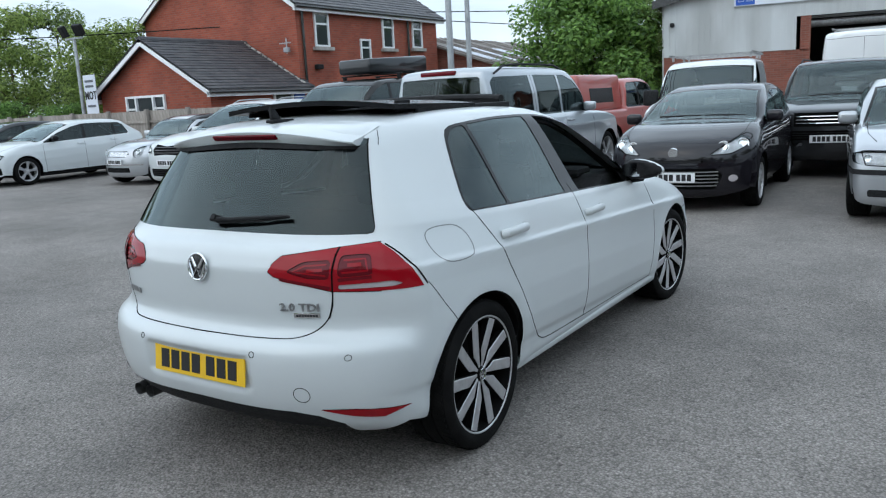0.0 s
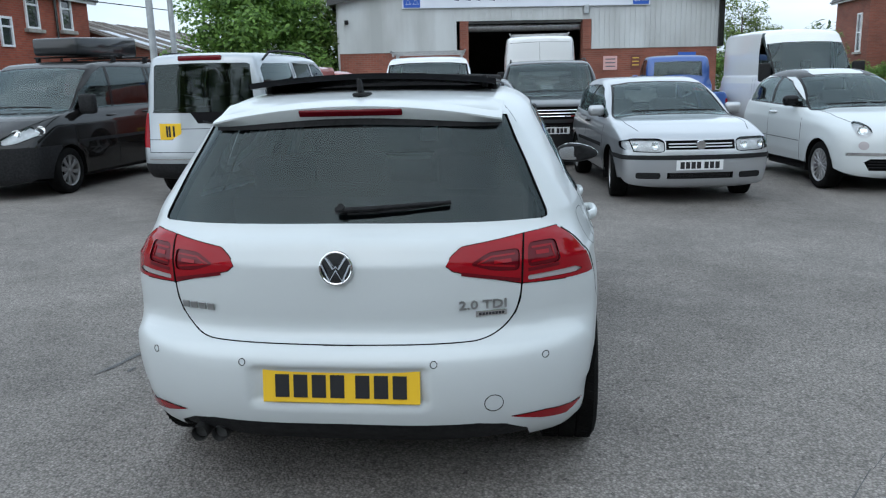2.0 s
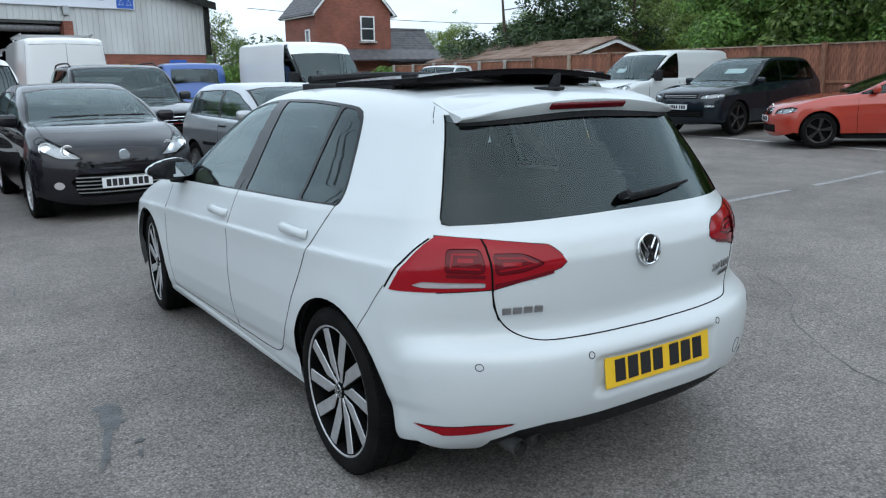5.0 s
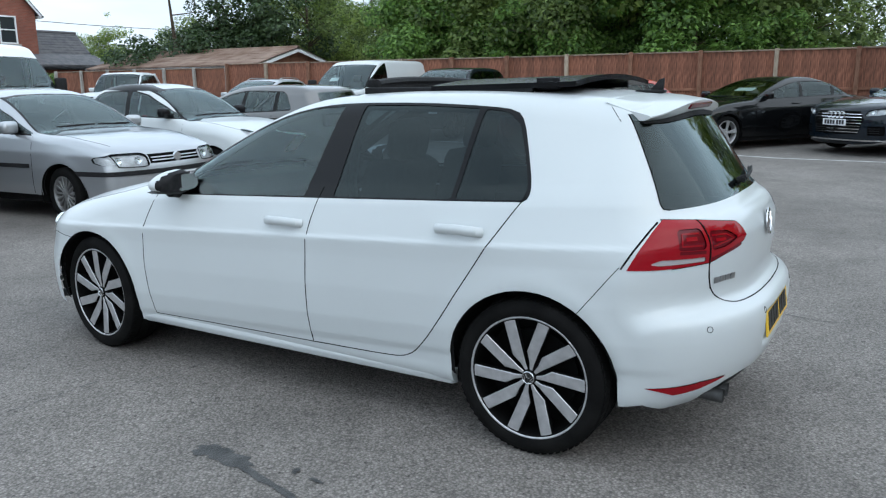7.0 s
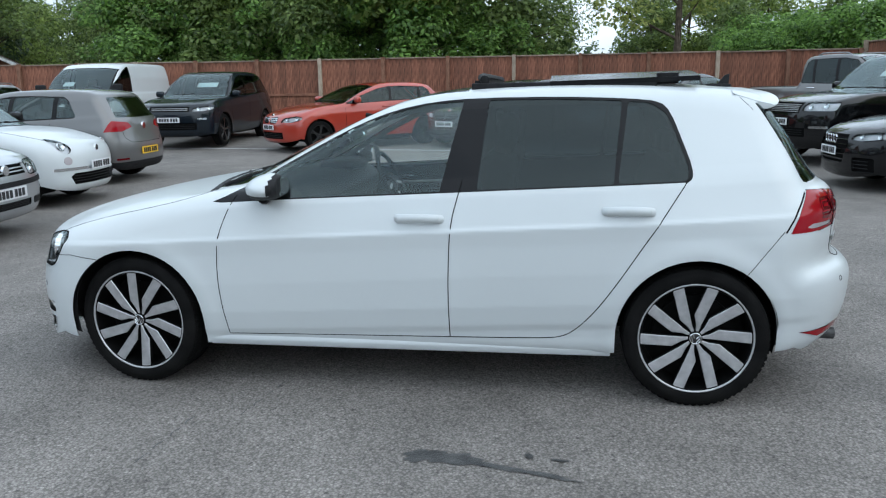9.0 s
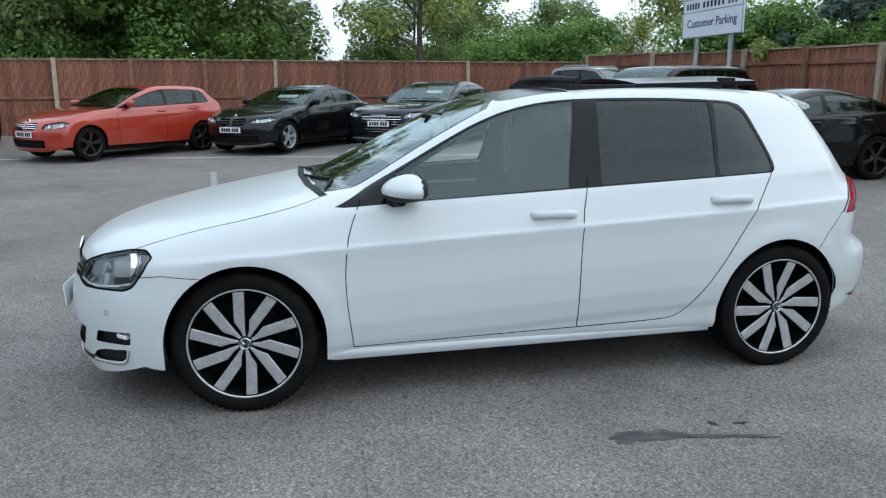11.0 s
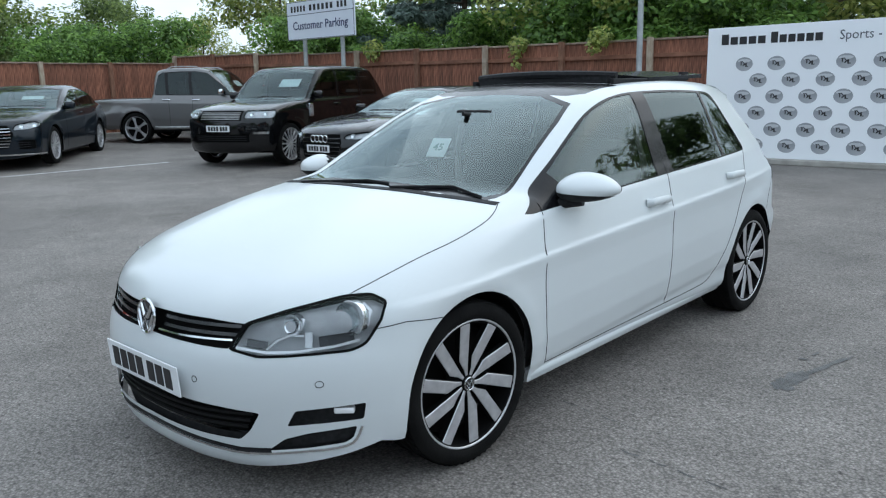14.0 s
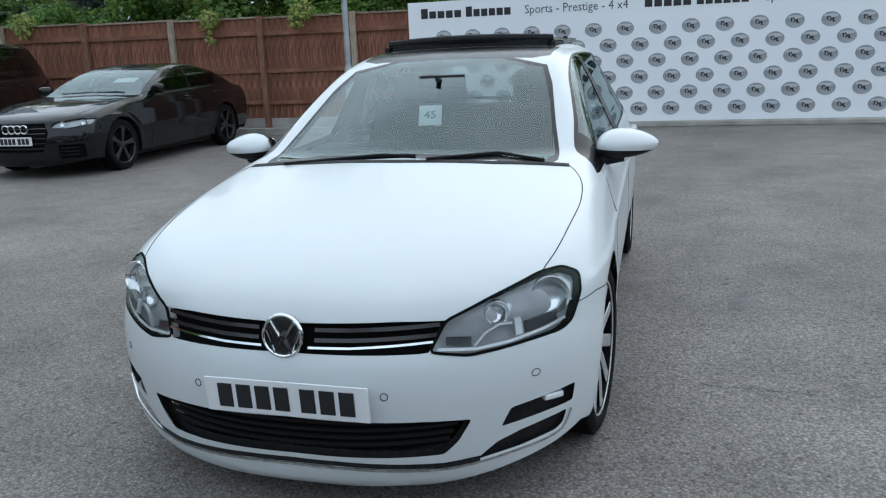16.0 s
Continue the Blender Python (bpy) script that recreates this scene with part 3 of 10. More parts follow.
class Shell:
    """Front is +y, the left side is -x. sil: side outline (y, z); prof: half width by height."""

    def __init__(self, sil, prof, slope=0.05, tf=(0.9, 0.76, 0.11), tr=(0.7, 0.96, 0.10), cab=0.0, cf=0.45, pf=2.5, cr=0.36, pr=3.2, fw=(-0.3, 1.6), rw=(-0.8, -1.9),
                 crown=0.045, crown_z=(0.8, 1.2), k=0.09, wheels=((1.318, 0.318), (-1.318, 0.318)), flare=(0.0, 0.36), dents=(), rounds=2, h=0.01, soften=0.016, top_taper=0.0):
        self.top_taper = top_taper
        self.cab, self.slope, self.tf, self.tr, self.cf, self.pf, self.cr, self.pr, self.fw, self.rw = cab, slope, tf, tr, cf, pf, cr, pr, fw, rw
        self.crown, self.crown_z, self.k, self.wheels, self.flare, self.dents = crown, crown_z, k, wheels, flare, dents
        line = smooth_line(sil, rounds)
        self.line = np.vstack([line, line[:1]])
        lo, hi = line.min(0) - 0.3, line.max(0) + 0.3
        self.lo, self.h = lo, h
        ys, zs = np.arange(lo[0], hi[0], h), np.arange(lo[1], hi[1], h)
        gy, gz = np.meshgrid(ys, zs, indexing="ij")
        u, v = gy.ravel(), gz.ravel()
        best = np.full(len(u), 1e9)
        for (y1, z1), (y2, z2) in zip(self.line[:-1], self.line[1:]):
            dy, dz = y2 - y1, z2 - z1
            t = np.clip(((u - y1) * dy + (v - z1) * dz) / (dy * dy + dz * dz + 1e-12), 0, 1)
            best = np.minimum(best, (u - y1 - t * dy) ** 2 + (v - z1 - t * dz) ** 2)
        d = np.sqrt(best) * np.where(inside(self.line[:-1], u, v), -1, 1)
        self.grid = d.reshape(gy.shape)
        pz, px = np.array(prof).T
        self.pz = np.linspace(pz[0], pz[-1], 400)
        step = self.pz[1] - self.pz[0]
        m = max(1, int(soften / step))
        raw = np.interp(np.arange(-2 * m, 400 + 2 * m) * step + pz[0], pz, px)
        kern = np.exp(-0.5 * (np.arange(-2 * m, 2 * m + 1) / m) ** 2)
        self.px = np.convolve(raw, kern / kern.sum(), "valid")
        self.wmax = self.px.max()

    def sil_at(self, y, z):
        a, b = (y - self.lo[0]) / self.h, (z - self.lo[1]) / self.h
        n, m = self.grid.shape
        i, j = np.clip(a.astype(int), 0, n - 2), np.clip(b.astype(int), 0, m - 2)
        s, t = np.clip(a - i, 0, 1), np.clip(b - j, 0, 1)
        g = self.grid
        return (g[i, j] * (1 - s) + g[i + 1, j] * s) * (1 - t) + (g[i, j + 1] * (1 - s) + g[i + 1, j + 1] * s) * t

    def half_width(self, y, z):
        x = np.interp(z + self.slope * y, self.pz, self.px)
        f = np.clip((y - self.tf[0]) / self.tf[1], 0, 3)
        r = np.clip((-y - self.tr[0]) / self.tr[1], 0, 3)
        up = 1 + self.cab * ramp01(z, 0.72, 1.0)
        x = x * (1 - up * (self.tf[2] * f * f + self.tr[2] * r * r))
        x = x - self.top_taper * ramp01(z, 1.0, 1.36) * np.clip((-y - 0.95) / 0.7, 0, 1.2) ** 1.5
        for wy, wz in self.wheels:
            d = np.hypot(y - wy, z - wz)
            x = x + self.flare[0] * np.exp(-(((d - self.flare[1]) / 0.055) ** 2)) * (z > wz - 0.2)
        return x

    def f(self, p):
        x, y, z = np.abs(p[:, 0]), p[:, 1], p[:, 2]
        u = np.clip(x / self.wmax, 0, 1.3)
        yy = y + ramp01(y, *self.fw) * self.cf * u**self.pf - ramp01(-y, -self.rw[0], -self.rw[1]) * self.cr * u**self.pr
        zz = z + self.crown * ramp01(z, *self.crown_z) * u * u
        a, b = self.sil_at(yy, zz), (x - self.half_width(y, z)) * 0.95
        k = self.k
        h = np.clip(0.5 + 0.5 * (a - b) / k, 0, 1)
        d = b * (1 - h) + a * h + k * h * (1 - h)
        for y0, xw, z0, z1, depth in self.dents:
            near = ramp01(xw + 0.03 - x, 0, 0.05) * ramp01(z - z0, -0.02, 0.015) * ramp01(z1 - z, -0.02, 0.015) * (np.sign(y0) * y > abs(y0))
            d = d + depth * near
        return d

    def normal(self, p, e=0.004):
        g = np.stack([self.f(p + e * np.eye(3)[i]) - self.f(p - e * np.eye(3)[i]) for i in range(3)], 1)
        return g / (np.linalg.norm(g, axis=1, keepdims=True) + 1e-9)

    def meet(self, p, q, n=40):
        """The first points of the surface on the ways from p to q."""
        s0, s1 = np.zeros(len(p)), np.ones(len(p))
        found = np.zeros(len(p), bool)
        for i in range(1, n + 1):
            s = i / n
            neg = self.f(p + s * (q - p)) < 0
            hit = neg & ~found
            s1[hit], s0[hit] = s, s - 1 / n
            found |= neg
        for _ in range(14):
            mid = (s0 + s1) / 2
            neg = self.f(p + mid[:, None] * (q - p)) < 0
            s1, s0 = np.where(neg, mid, s1), np.where(neg, s0, mid)
        return p + s1[:, None] * (q - p)

    def project(self, view, uv):
        a, b, c, sign = VIEW[view]
        uv = np.asarray(uv, float)
        p, q = np.zeros((len(uv), 3)), np.zeros((len(uv), 3))
        p[:, a], p[:, b], q[:, a], q[:, b] = uv[:, 0], uv[:, 1], uv[:, 0], uv[:, 1]
        p[:, c] = sign * 2.9
        q[:, c] = -0.02 if view == "side" else 0.0 if view != "top" else 0.5
        return self.meet(p, q, 140)

    def build(self, cell, core=((-0.5, 0.0), (-1.4, 1.2), (0.45, 0.75)), zlow=None):
        """The left half as a bmesh: rays from a lattice on a box all round to a core inside."""
        lo, hi = self.line.min(0), self.line.max(0)
        bx, by, bz = (-1.1, 0.0), (lo[0] - 0.05, hi[0] + 0.05), (lo[1] - 0.03 if zlow is None else zlow, hi[1] + 0.05)
        n = [max(2, int((b[1] - b[0]) / cell)) for b in (bx, by, bz)]
        index, pts, faces = {}, [], []

        def vid(i, j, k):
            key = (i, j, k)
            if key not in index:
                index[key] = len(pts)
                pts.append((i / n[0], j / n[1], k / n[2]))
            return index[key]

        for j in range(n[1]):
            for k in range(n[2]):
                faces.append((vid(0, j, k), vid(0, j, k + 1), vid(0, j + 1, k + 1), vid(0, j + 1, k)))
        for i in range(n[0]):
            for j in range(n[1]):
                faces.append((vid(i, j, n[2]), vid(i + 1, j, n[2]), vid(i + 1, j + 1, n[2]), vid(i, j + 1, n[2])))
        for i in range(n[0]):
            for k in range(n[2]):
                faces.append((vid(i, 0, k), vid(i + 1, 0, k), vid(i + 1, 0, k + 1), vid(i, 0, k + 1)))
                faces.append((vid(i, n[1], k), vid(i, n[1], k + 1), vid(i + 1, n[1], k + 1), vid(i + 1, n[1], k)))
        t = np.array(pts)
        p = np.stack([b[0] + t[:, i] * (b[1] - b[0]) for i, b in enumerate((bx, by, bz))], 1)
        q = np.stack([b[0] + t[:, i] * (b[1] - b[0]) for i, b in enumerate(core)], 1)
        v = self.meet(p, q)
        bm = bmesh.new()
        bv = [bm.verts.new(c) for c in v]
        for fc in faces:
            try:
                bm.faces.new([bv[i] for i in fc])
            except ValueError:
                pass
        bmesh.ops.dissolve_degenerate(bm, dist=1e-5, edges=bm.edges[:])
        bm.normal_update()
        self.bm = bm
        return bm

    def cut(self, view, poly, where):
        """Cuts the faces along an outline drawn in a view; where(centres) tells which faces it may touch."""
        a, b, c, sign = VIEW[view]
        poly = [tuple(p) for p in poly]
        us, vs = [p[0] for p in poly], [p[1] for p in poly]
        fl = list(self.bm.faces)
        cen = np.array([f.calc_center_median() for f in fl])
        pad = 0.12
        ok = where(cen) & (cen[:, a] > min(us) - pad) & (cen[:, a] < max(us) + pad) & (cen[:, b] > min(vs) - pad) & (cen[:, b] < max(vs) + pad)
        pool = {f for f, o in zip(fl, ok) if o}
        for (u1, v1), (u2, v2) in zip(poly, poly[1:] + poly[:1]):
            near = []
            for f in pool:
                if not f.is_valid:
                    continue
                fu, fv = [w.co[a] for w in f.verts], [w.co[b] for w in f.verts]
                if max(fu) > min(u1, u2) - 1e-4 and min(fu) < max(u1, u2) + 1e-4 and max(fv) > min(v1, v2) - 1e-4 and min(fv) < max(v1, v2) + 1e-4:
                    near.append(f)
            if not near:
                continue
            co, no = [0, 0, 0], [0, 0, 0]
            co[a], co[b] = u1, v1
            no[a], no[b] = v2 - v1, -(u2 - u1)
            if abs(no[a]) + abs(no[b]) < 1e-9:
                continue
            geom = near + list({e for f in near for e in f.edges}) + list({w for f in near for w in f.verts})
            out = bmesh.ops.bisect_plane(self.bm, geom=geom, dist=1e-5, plane_co=co, plane_no=Vector(no).normalized())
            pool = {f for f in pool if f.is_valid} | {g for g in out["geom"] if isinstance(g, bmesh.types.BMFace)}

    def split(self, regions, default="body"):
        """regions: (name, [(view, outline), ...], where), later ones on top. Gives verts, normals and faces by name."""
        for name, outlines, where in regions:
            for view, poly in outlines:
                self.cut(view, poly, where)
        fl = list(self.bm.faces)
        cen = np.array([f.calc_center_median() for f in fl])
        label = np.array([default] * len(fl), dtype=object)
        for name, outlines, where in regions:
            m = where(cen)
            for view, poly in outlines:
                a, b, *_ = VIEW[view]
                m = m & inside(poly, cen[:, a], cen[:, b])
            label[m] = name
        self.bm.verts.index_update()
        self.verts = np.array([v.co for v in self.bm.verts])
        self.norms = self.normal(self.verts)
        self.faces = {}
        for f, n in zip(fl, label):
            self.faces.setdefault(n, []).append([v.index for v in f.verts])
        self.bm.free()

    def mesh(self, name, keys, mat, side="both", push=0.0, flip=False, smooth=True):
        """A mesh of the named regions: left, right or both sides."""
        faces = [f for k in ([keys] if isinstance(keys, str) else keys) for f in self.faces.get(k, ())]
        used = sorted({i for f in faces for i in f})
        at = {i: n for n, i in enumerate(used)}
        v, nn = self.verts[used] + push * self.norms[used], self.norms[used]
        loc = [[at[i] for i in f] for f in faces]
        if flip:
            loc, nn = [f[::-1] for f in loc], -nn
        mir = np.array([-1, 1, 1])
        if side == "left":
            return mesh_of(name, v, loc, mat, nn, smooth)
        if side == "right":
            return mesh_of(name, v * mir, [f[::-1] for f in loc], mat, nn * mir, smooth)
        k = len(used)
        return mesh_of(name, np.vstack([v, v * mir]), loc + [[i + k for i in f[::-1]] for f in loc], mat, np.vstack([nn, nn * mir]), smooth)

    def ribbon(self, bm, view, pts, width=0.005, lift=0.001, step=0.02, mirror=False, closed=False, sink=0.004):
        """A narrow strip lying along a line of the surface."""
        pts = [np.array(p, float) for p in pts]
        if closed:
            pts.append(pts[0])
        fine = []
        for p, q in zip(pts[:-1], pts[1:]):
            n = max(1, int(np.linalg.norm(q - p) / step))
            fine += [p + (q - p) * i / n for i in range(n)]
        fine.append(pts[-1])
        v = self.project(view, fine)
        no = self.normal(v)
        tan = np.gradient(v, axis=0)
        tan /= np.linalg.norm(tan, axis=1, keepdims=True) + 1e-9
        sd = np.cross(no, tan)
        for s in ((1, -1) if mirror else (1,)):
            sc = np.array([s, 1, 1])
            rows = []
            for p, n, w in zip(v, no, sd):
                rows.append([bm.verts.new((p + o * w * width / 2 + l * n) * sc) for o, l in ((-1, -sink), (-1, lift), (1, lift), (1, -sink))])
            for r, q in zip(rows[:-1], rows[1:]):
                for i in range(3):
                    fc = (r[i], r[i + 1], q[i + 1], q[i])
                    bm.faces.new(fc if s > 0 else fc[::-1])


# ---- wheels and car furniture ----
TYRES = {}


def tyre_mesh(r, rim, w, treads=0):
    key = (r, rim, w, treads)
    if key not in TYRES:
        bm = bmesh.new()
        h = w / 2
        prof = [(-h * 0.80, rim - 0.012), (-h * 0.95, rim + 0.006), (-h * 1.0, rim + (r - rim) * 0.45), (-h * 0.95, r - 0.022), (-h * 0.84, r - 0.006), (-h * 0.6, r - 0.001),
                (-h * 0.33, r), (-h * 0.31, r - 0.007), (-h * 0.27, r - 0.007), (-h * 0.25, r), (h * 0.0, r), (h * 0.25, r), (h * 0.27, r - 0.007), (h * 0.31, r - 0.007),
                (h * 0.33, r), (h * 0.6, r - 0.001), (h * 0.84, r - 0.006), (h * 0.95, r - 0.022), (h * 1.0, rim + (r - rim) * 0.45), (h * 0.95, rim + 0.006), (h * 0.80, rim - 0.012)]
        lathe(bm, prof, 56 if treads else 32)
        bmesh.ops.recalc_face_normals(bm, faces=bm.faces[:])
        me = bpy.data.meshes.new("tyre")
        bm.to_mesh(me)
        bm.free()
        me.materials.append(M["tyre"])
        me.polygons.foreach_set("use_smooth", [True] * len(me.polygons))
        me.set_sharp_from_angle(angle=radians(40))
        TYRES[key] = me
    return TYRES[key]


def tread_mesh(r, w, treads):
    """Raised tread blocks round a tyre."""
    bm = bmesh.new()
    h = w / 2
    for k in range(treads):
        a = 2 * math.pi * k / treads
        for s in (-1, 1):
            m = Matrix.Rotation(a + 0.02 * s, 4, "X") @ Matrix.Translation((s * h * 0.60, 0, r - 0.0012)) @ Matrix.Rotation(0.35 * s, 4, "Z")
            box(bm, (0, 0, 0), (h * 0.42, 2 * math.pi * r / treads * 0.62, 0.003), 0, m)
    me = bpy.data.meshes.new("tread")
    bm.to_mesh(me)
    bm.free()
    me.materials.append(M["tyre"])
    return me


def spoke_outline(style, rim):
    """One spoke seen from outside: (across, along) pairs, with the twist of its kind."""
    if style == "blade":
        return [(0.005, 0.030), (0.011, 0.060), (0.030, 0.102), (0.009, rim), (-0.016, rim + 0.003), (-0.041, rim), (-0.010, 0.062), (-0.007, 0.030)]
    if style == "wide":
        return [(-0.022, 0.03), (0.022, 0.03), (0.026, rim * 0.6), (0.042, rim - 0.004), (-0.042, rim - 0.004), (-0.026, rim * 0.6)]
    return [(-0.010, 0.03), (0.010, 0.03), (0.010, rim * 0.6), (0.016, rim - 0.004), (-0.016, rim - 0.004), (-0.010, rim * 0.6)]


def wheel_set(r, rim, w, spokes, style, face, dark, treads=0):
    """Meshes of one wheel, its outer face at -x."""
    d = {"tyre": tyre_mesh(r, rim, w, treads)}
    bm = bmesh.new()
    h = w / 2
    lathe(bm, [(-h * 0.82, rim - 0.001), (-h * 0.88, rim + 0.004), (-h * 0.90, rim - 0.003), (-h * 0.86, rim - 0.012), (-h * 0.60, rim - 0.020), (h * 0.6, rim - 0.03), (h * 0.8, rim - 0.008)], 56)
    bmesh.ops.recalc_face_normals(bm, faces=bm.faces[:])
    d["rim_barrel"] = bm
    bm = bmesh.new()
    pts = spoke_outline(style, rim - (0.006 if style == "blade" else 0.012))
    lo = [bm.verts.new((-h * 0.58, x, y)) for x, y in pts]
    hi = [bm.verts.new((-h * (0.74 + (0.13 if style == "blade" else 0.06) * min(1, y / rim)), x, y)) for x, y in pts]
    for i in range(len(pts)):
        bm.faces.new((lo[i], lo[(i + 1) % len(pts)], hi[(i + 1) % len(pts)], hi[i]))
    top = bm.faces.new(hi)
    bm.faces.new(lo[::-1])
    bmesh.ops.recalc_face_normals(bm, faces=bm.faces[:])
    bmesh.ops.bevel(bm, geom=list(top.edges), offset=0.0025, segments=1, affect="EDGES")
    if style == "blade":
        for f in bm.faces:
            f.material_index = 0 if f.normal.x < -0.6 else 1
    d["spoke"] = bm
    bm = bmesh.new()
    lathe(bm, [(-h * 0.80, 0.0), (-h * 0.80, 0.022), (-h * 0.77, 0.030), (-h * 0.70, 0.034), (-h * 0.5, 0.062), (-h * 0.3, 0.075)], 28)
    bmesh.ops.recalc_face_normals(bm, faces=bm.faces[:])
    d["hub"] = bm
    bm = bmesh.new()
    lathe(bm, [(-h * 0.15, 0.0), (-h * 0.15, rim * 0.72), (h * 0.05, rim * 0.72), (h * 0.05, rim - 0.03)], 40)
    bmesh.ops.recalc_face_normals(bm, faces=bm.faces[:])
    d["brake_disc"] = bm
    out = {}
    for key, v in d.items():
        if isinstance(v, bpy.types.Mesh):
            out[key] = v
            continue
        me = bpy.data.meshes.new(key)
        v.to_mesh(me)
        v.free()
        me.materials.append({"rim_barrel": dark, "spoke": face, "hub": face if style != "blade" else dark, "brake_disc": M["wheel_dark"]}[key])
        if key == "spoke":
            me.materials.append(dark)
        me.polygons.foreach_set("use_smooth", [True] * len(me.polygons))
        me.set_sharp_from_angle(angle=radians(30))
        out[key] = me
    bm = bmesh.new()
    lathe(bm, [(-h * 0.84, rim - 0.001), (-h * 0.905, rim + 0.004), (-h * 0.925, rim - 0.001), (-h * 0.90, rim - 0.006), (-h * 0.80, rim - 0.008)], 64)
    bmesh.ops.recalc_face_normals(bm, faces=bm.faces[:])
    me = bpy.data.meshes.new("rim_lip")
    bm.to_mesh(me)
    bm.free()
    me.materials.append(face)
    me.polygons.foreach_set("use_smooth", [True] * len(me.polygons))
    out["rim_lip"] = me
    out["count"] = spokes
    return out


def put_wheel(car, ws, x, y, z, steer=0.0, turn=0.0):
    """A wheel with its tyre, rim and spokes at a place; x < 0 is the left side."""
    root = part("wheel", ws["tyre"], None, car)
    root.matrix_local = pose(x, y, z, turn, 0, steer + (180 if x > 0 else 0))
    part("rim", ws["rim_barrel"], None, root)
    part("rim_lip", ws["rim_lip"], None, root)
    for k in range(ws["count"]):
        part("spoke", ws["spoke"], None, root, m=Matrix.Rotation(2 * math.pi * k / ws["count"], 4, "X"))
    part("hub", ws["hub"], None, root)
    part("brake_disc", ws["brake_disc"], None, root)
    return root


def unit_mesh(name, mat):
    bm = bmesh.new()
    box(bm, (0, 0, 0), (1, 1, 1))
    me = bpy.data.meshes.new(name)
    bm.to_mesh(me)
    bm.free()
    me.materials.append(mat)
    return me


BAR = unit_mesh("character", M["ink"])


def number_plate(car, m, mat, groups=(4, 3), w=0.52, h=0.111):
    """A plate with its characters as plain bars; faces -y of its own frame."""
    bm = bmesh.new()
    box(bm, (0, 0, 0), (w, 0.006, h), 0.002)
    pl = part("number_plate", bm, mat, car, "yellow number plate with black characters" if mat is M["plate_yellow"] else "white number plate with black characters", m=m)
    n = sum(groups)
    pitch, x = 0.061 * w / 0.52, 0.0
    total = pitch * n + 0.022
    x = -total / 2 + pitch / 2
    for gi, g in enumerate(groups):
        for _ in range(g):
            part("character", BAR, None, pl, m=Matrix.Translation((x, -0.004, 0)) @ Matrix.Diagonal((pitch * 0.76, 0.003, h * 0.68, 1)))
            x += pitch
        x += 0.022
    return pl


def seat_mesh():
    bm = bmesh.new()
    box(bm, (0, 0.02, 0.40), (0.50, 0.52, 0.18), 0.06)
    box(bm, (0, -0.30, 0.76), (0.50, 0.16, 0.66), 0.06, Matrix.Rotation(radians(14), 4, "X"))
    box(bm, (0, -0.40, 1.17), (0.27, 0.10, 0.20), 0.045, Matrix.Rotation(radians(10), 4, "X"))
    for s in (-1, 1):
        cyl(bm, (s * 0.06, -0.39, 1.0), (s * 0.06, -0.40, 1.12), 0.008, seg=6)
    me = bpy.data.meshes.new("seat")
    bm.to_mesh(me)
    bm.free()
    me.materials.append(M["seat"])
    me.polygons.foreach_set("use_smooth", [True] * len(me.polygons))
    me.set_sharp_from_angle(angle=radians(50))
    return me


SEAT = seat_mesh()


def steering_wheel(car, x, y, z, tilt=65):
    bm = bmesh.new()
    tube(bm, [(0.185 * math.cos(a), 0.185 * math.sin(a), 0) for a in np.linspace(0, 2 * math.pi, 25)[:-1]], 0.014, 8, True)
    box(bm, (0, 0, -0.015), (0.13, 0.11, 0.05), 0.02)
    for a in (0, 180, 270):
        box(bm, (0.11 * math.cos(radians(a)), 0.11 * math.sin(radians(a)), -0.008), (0.13 if a != 270 else 0.03, 0.03 if a != 270 else 0.13, 0.016), 0.005)
    return part("steering_wheel", bm, M["dash"], car, "black leather steering wheel", True, pose(x, y, z, tilt, 0, 0))

# ---- the yard ----
def ground_z(x, y):
    """The yard is flat, and rises a little towards the timber fence."""
    t = np.clip((np.asarray(x, float) - 6.0) / 12.0, 0, 1)
    return 0.22 * t * t * (1.5 - 0.5 * t)


xs = np.concatenate([[-900, -300, -120, -60], np.linspace(-30, 6, 13), np.linspace(7, 20, 14), [26, 40, 90, 300, 900]])
ys = np.concatenate([[-900, -300, -100, -40], np.linspace(-14, 30, 23), [45, 90, 300, 900]])
verts = [(x, y, float(ground_z(x, y))) for y in ys for x in xs]
n = len(xs)
ground = new("ground", mesh_of("ground", verts, [(j * n + i, j * n + i + 1, (j + 1) * n + i + 1, (j + 1) * n + i) for j in range(len(ys) - 1) for i in range(n - 1)], M["tarmac"]))
tagged(ground, "worn grey tarmac yard", "ground", kind="structure")


def flat_patch(bm, pts, z=0.003):
    vs = [bm.verts.new((x, y, float(ground_z(x, y)) + z)) for x, y in pts]
    bm.faces.new(vs)


def blob(cx, cy, rx, ry, turn, seed, n=22, rough=0.35):
    rnd = random.Random(seed)
    out = []
    for i in range(n):
        a = 2 * math.pi * i / n
        k = 1 + rough * (rnd.random() - 0.5) * 2
        u, v = rx * k * math.cos(a), ry * k * math.sin(a)
        out.append((cx + u * math.cos(turn) - v * math.sin(turn), cy + u * math.sin(turn) + v * math.cos(turn)))
    return out


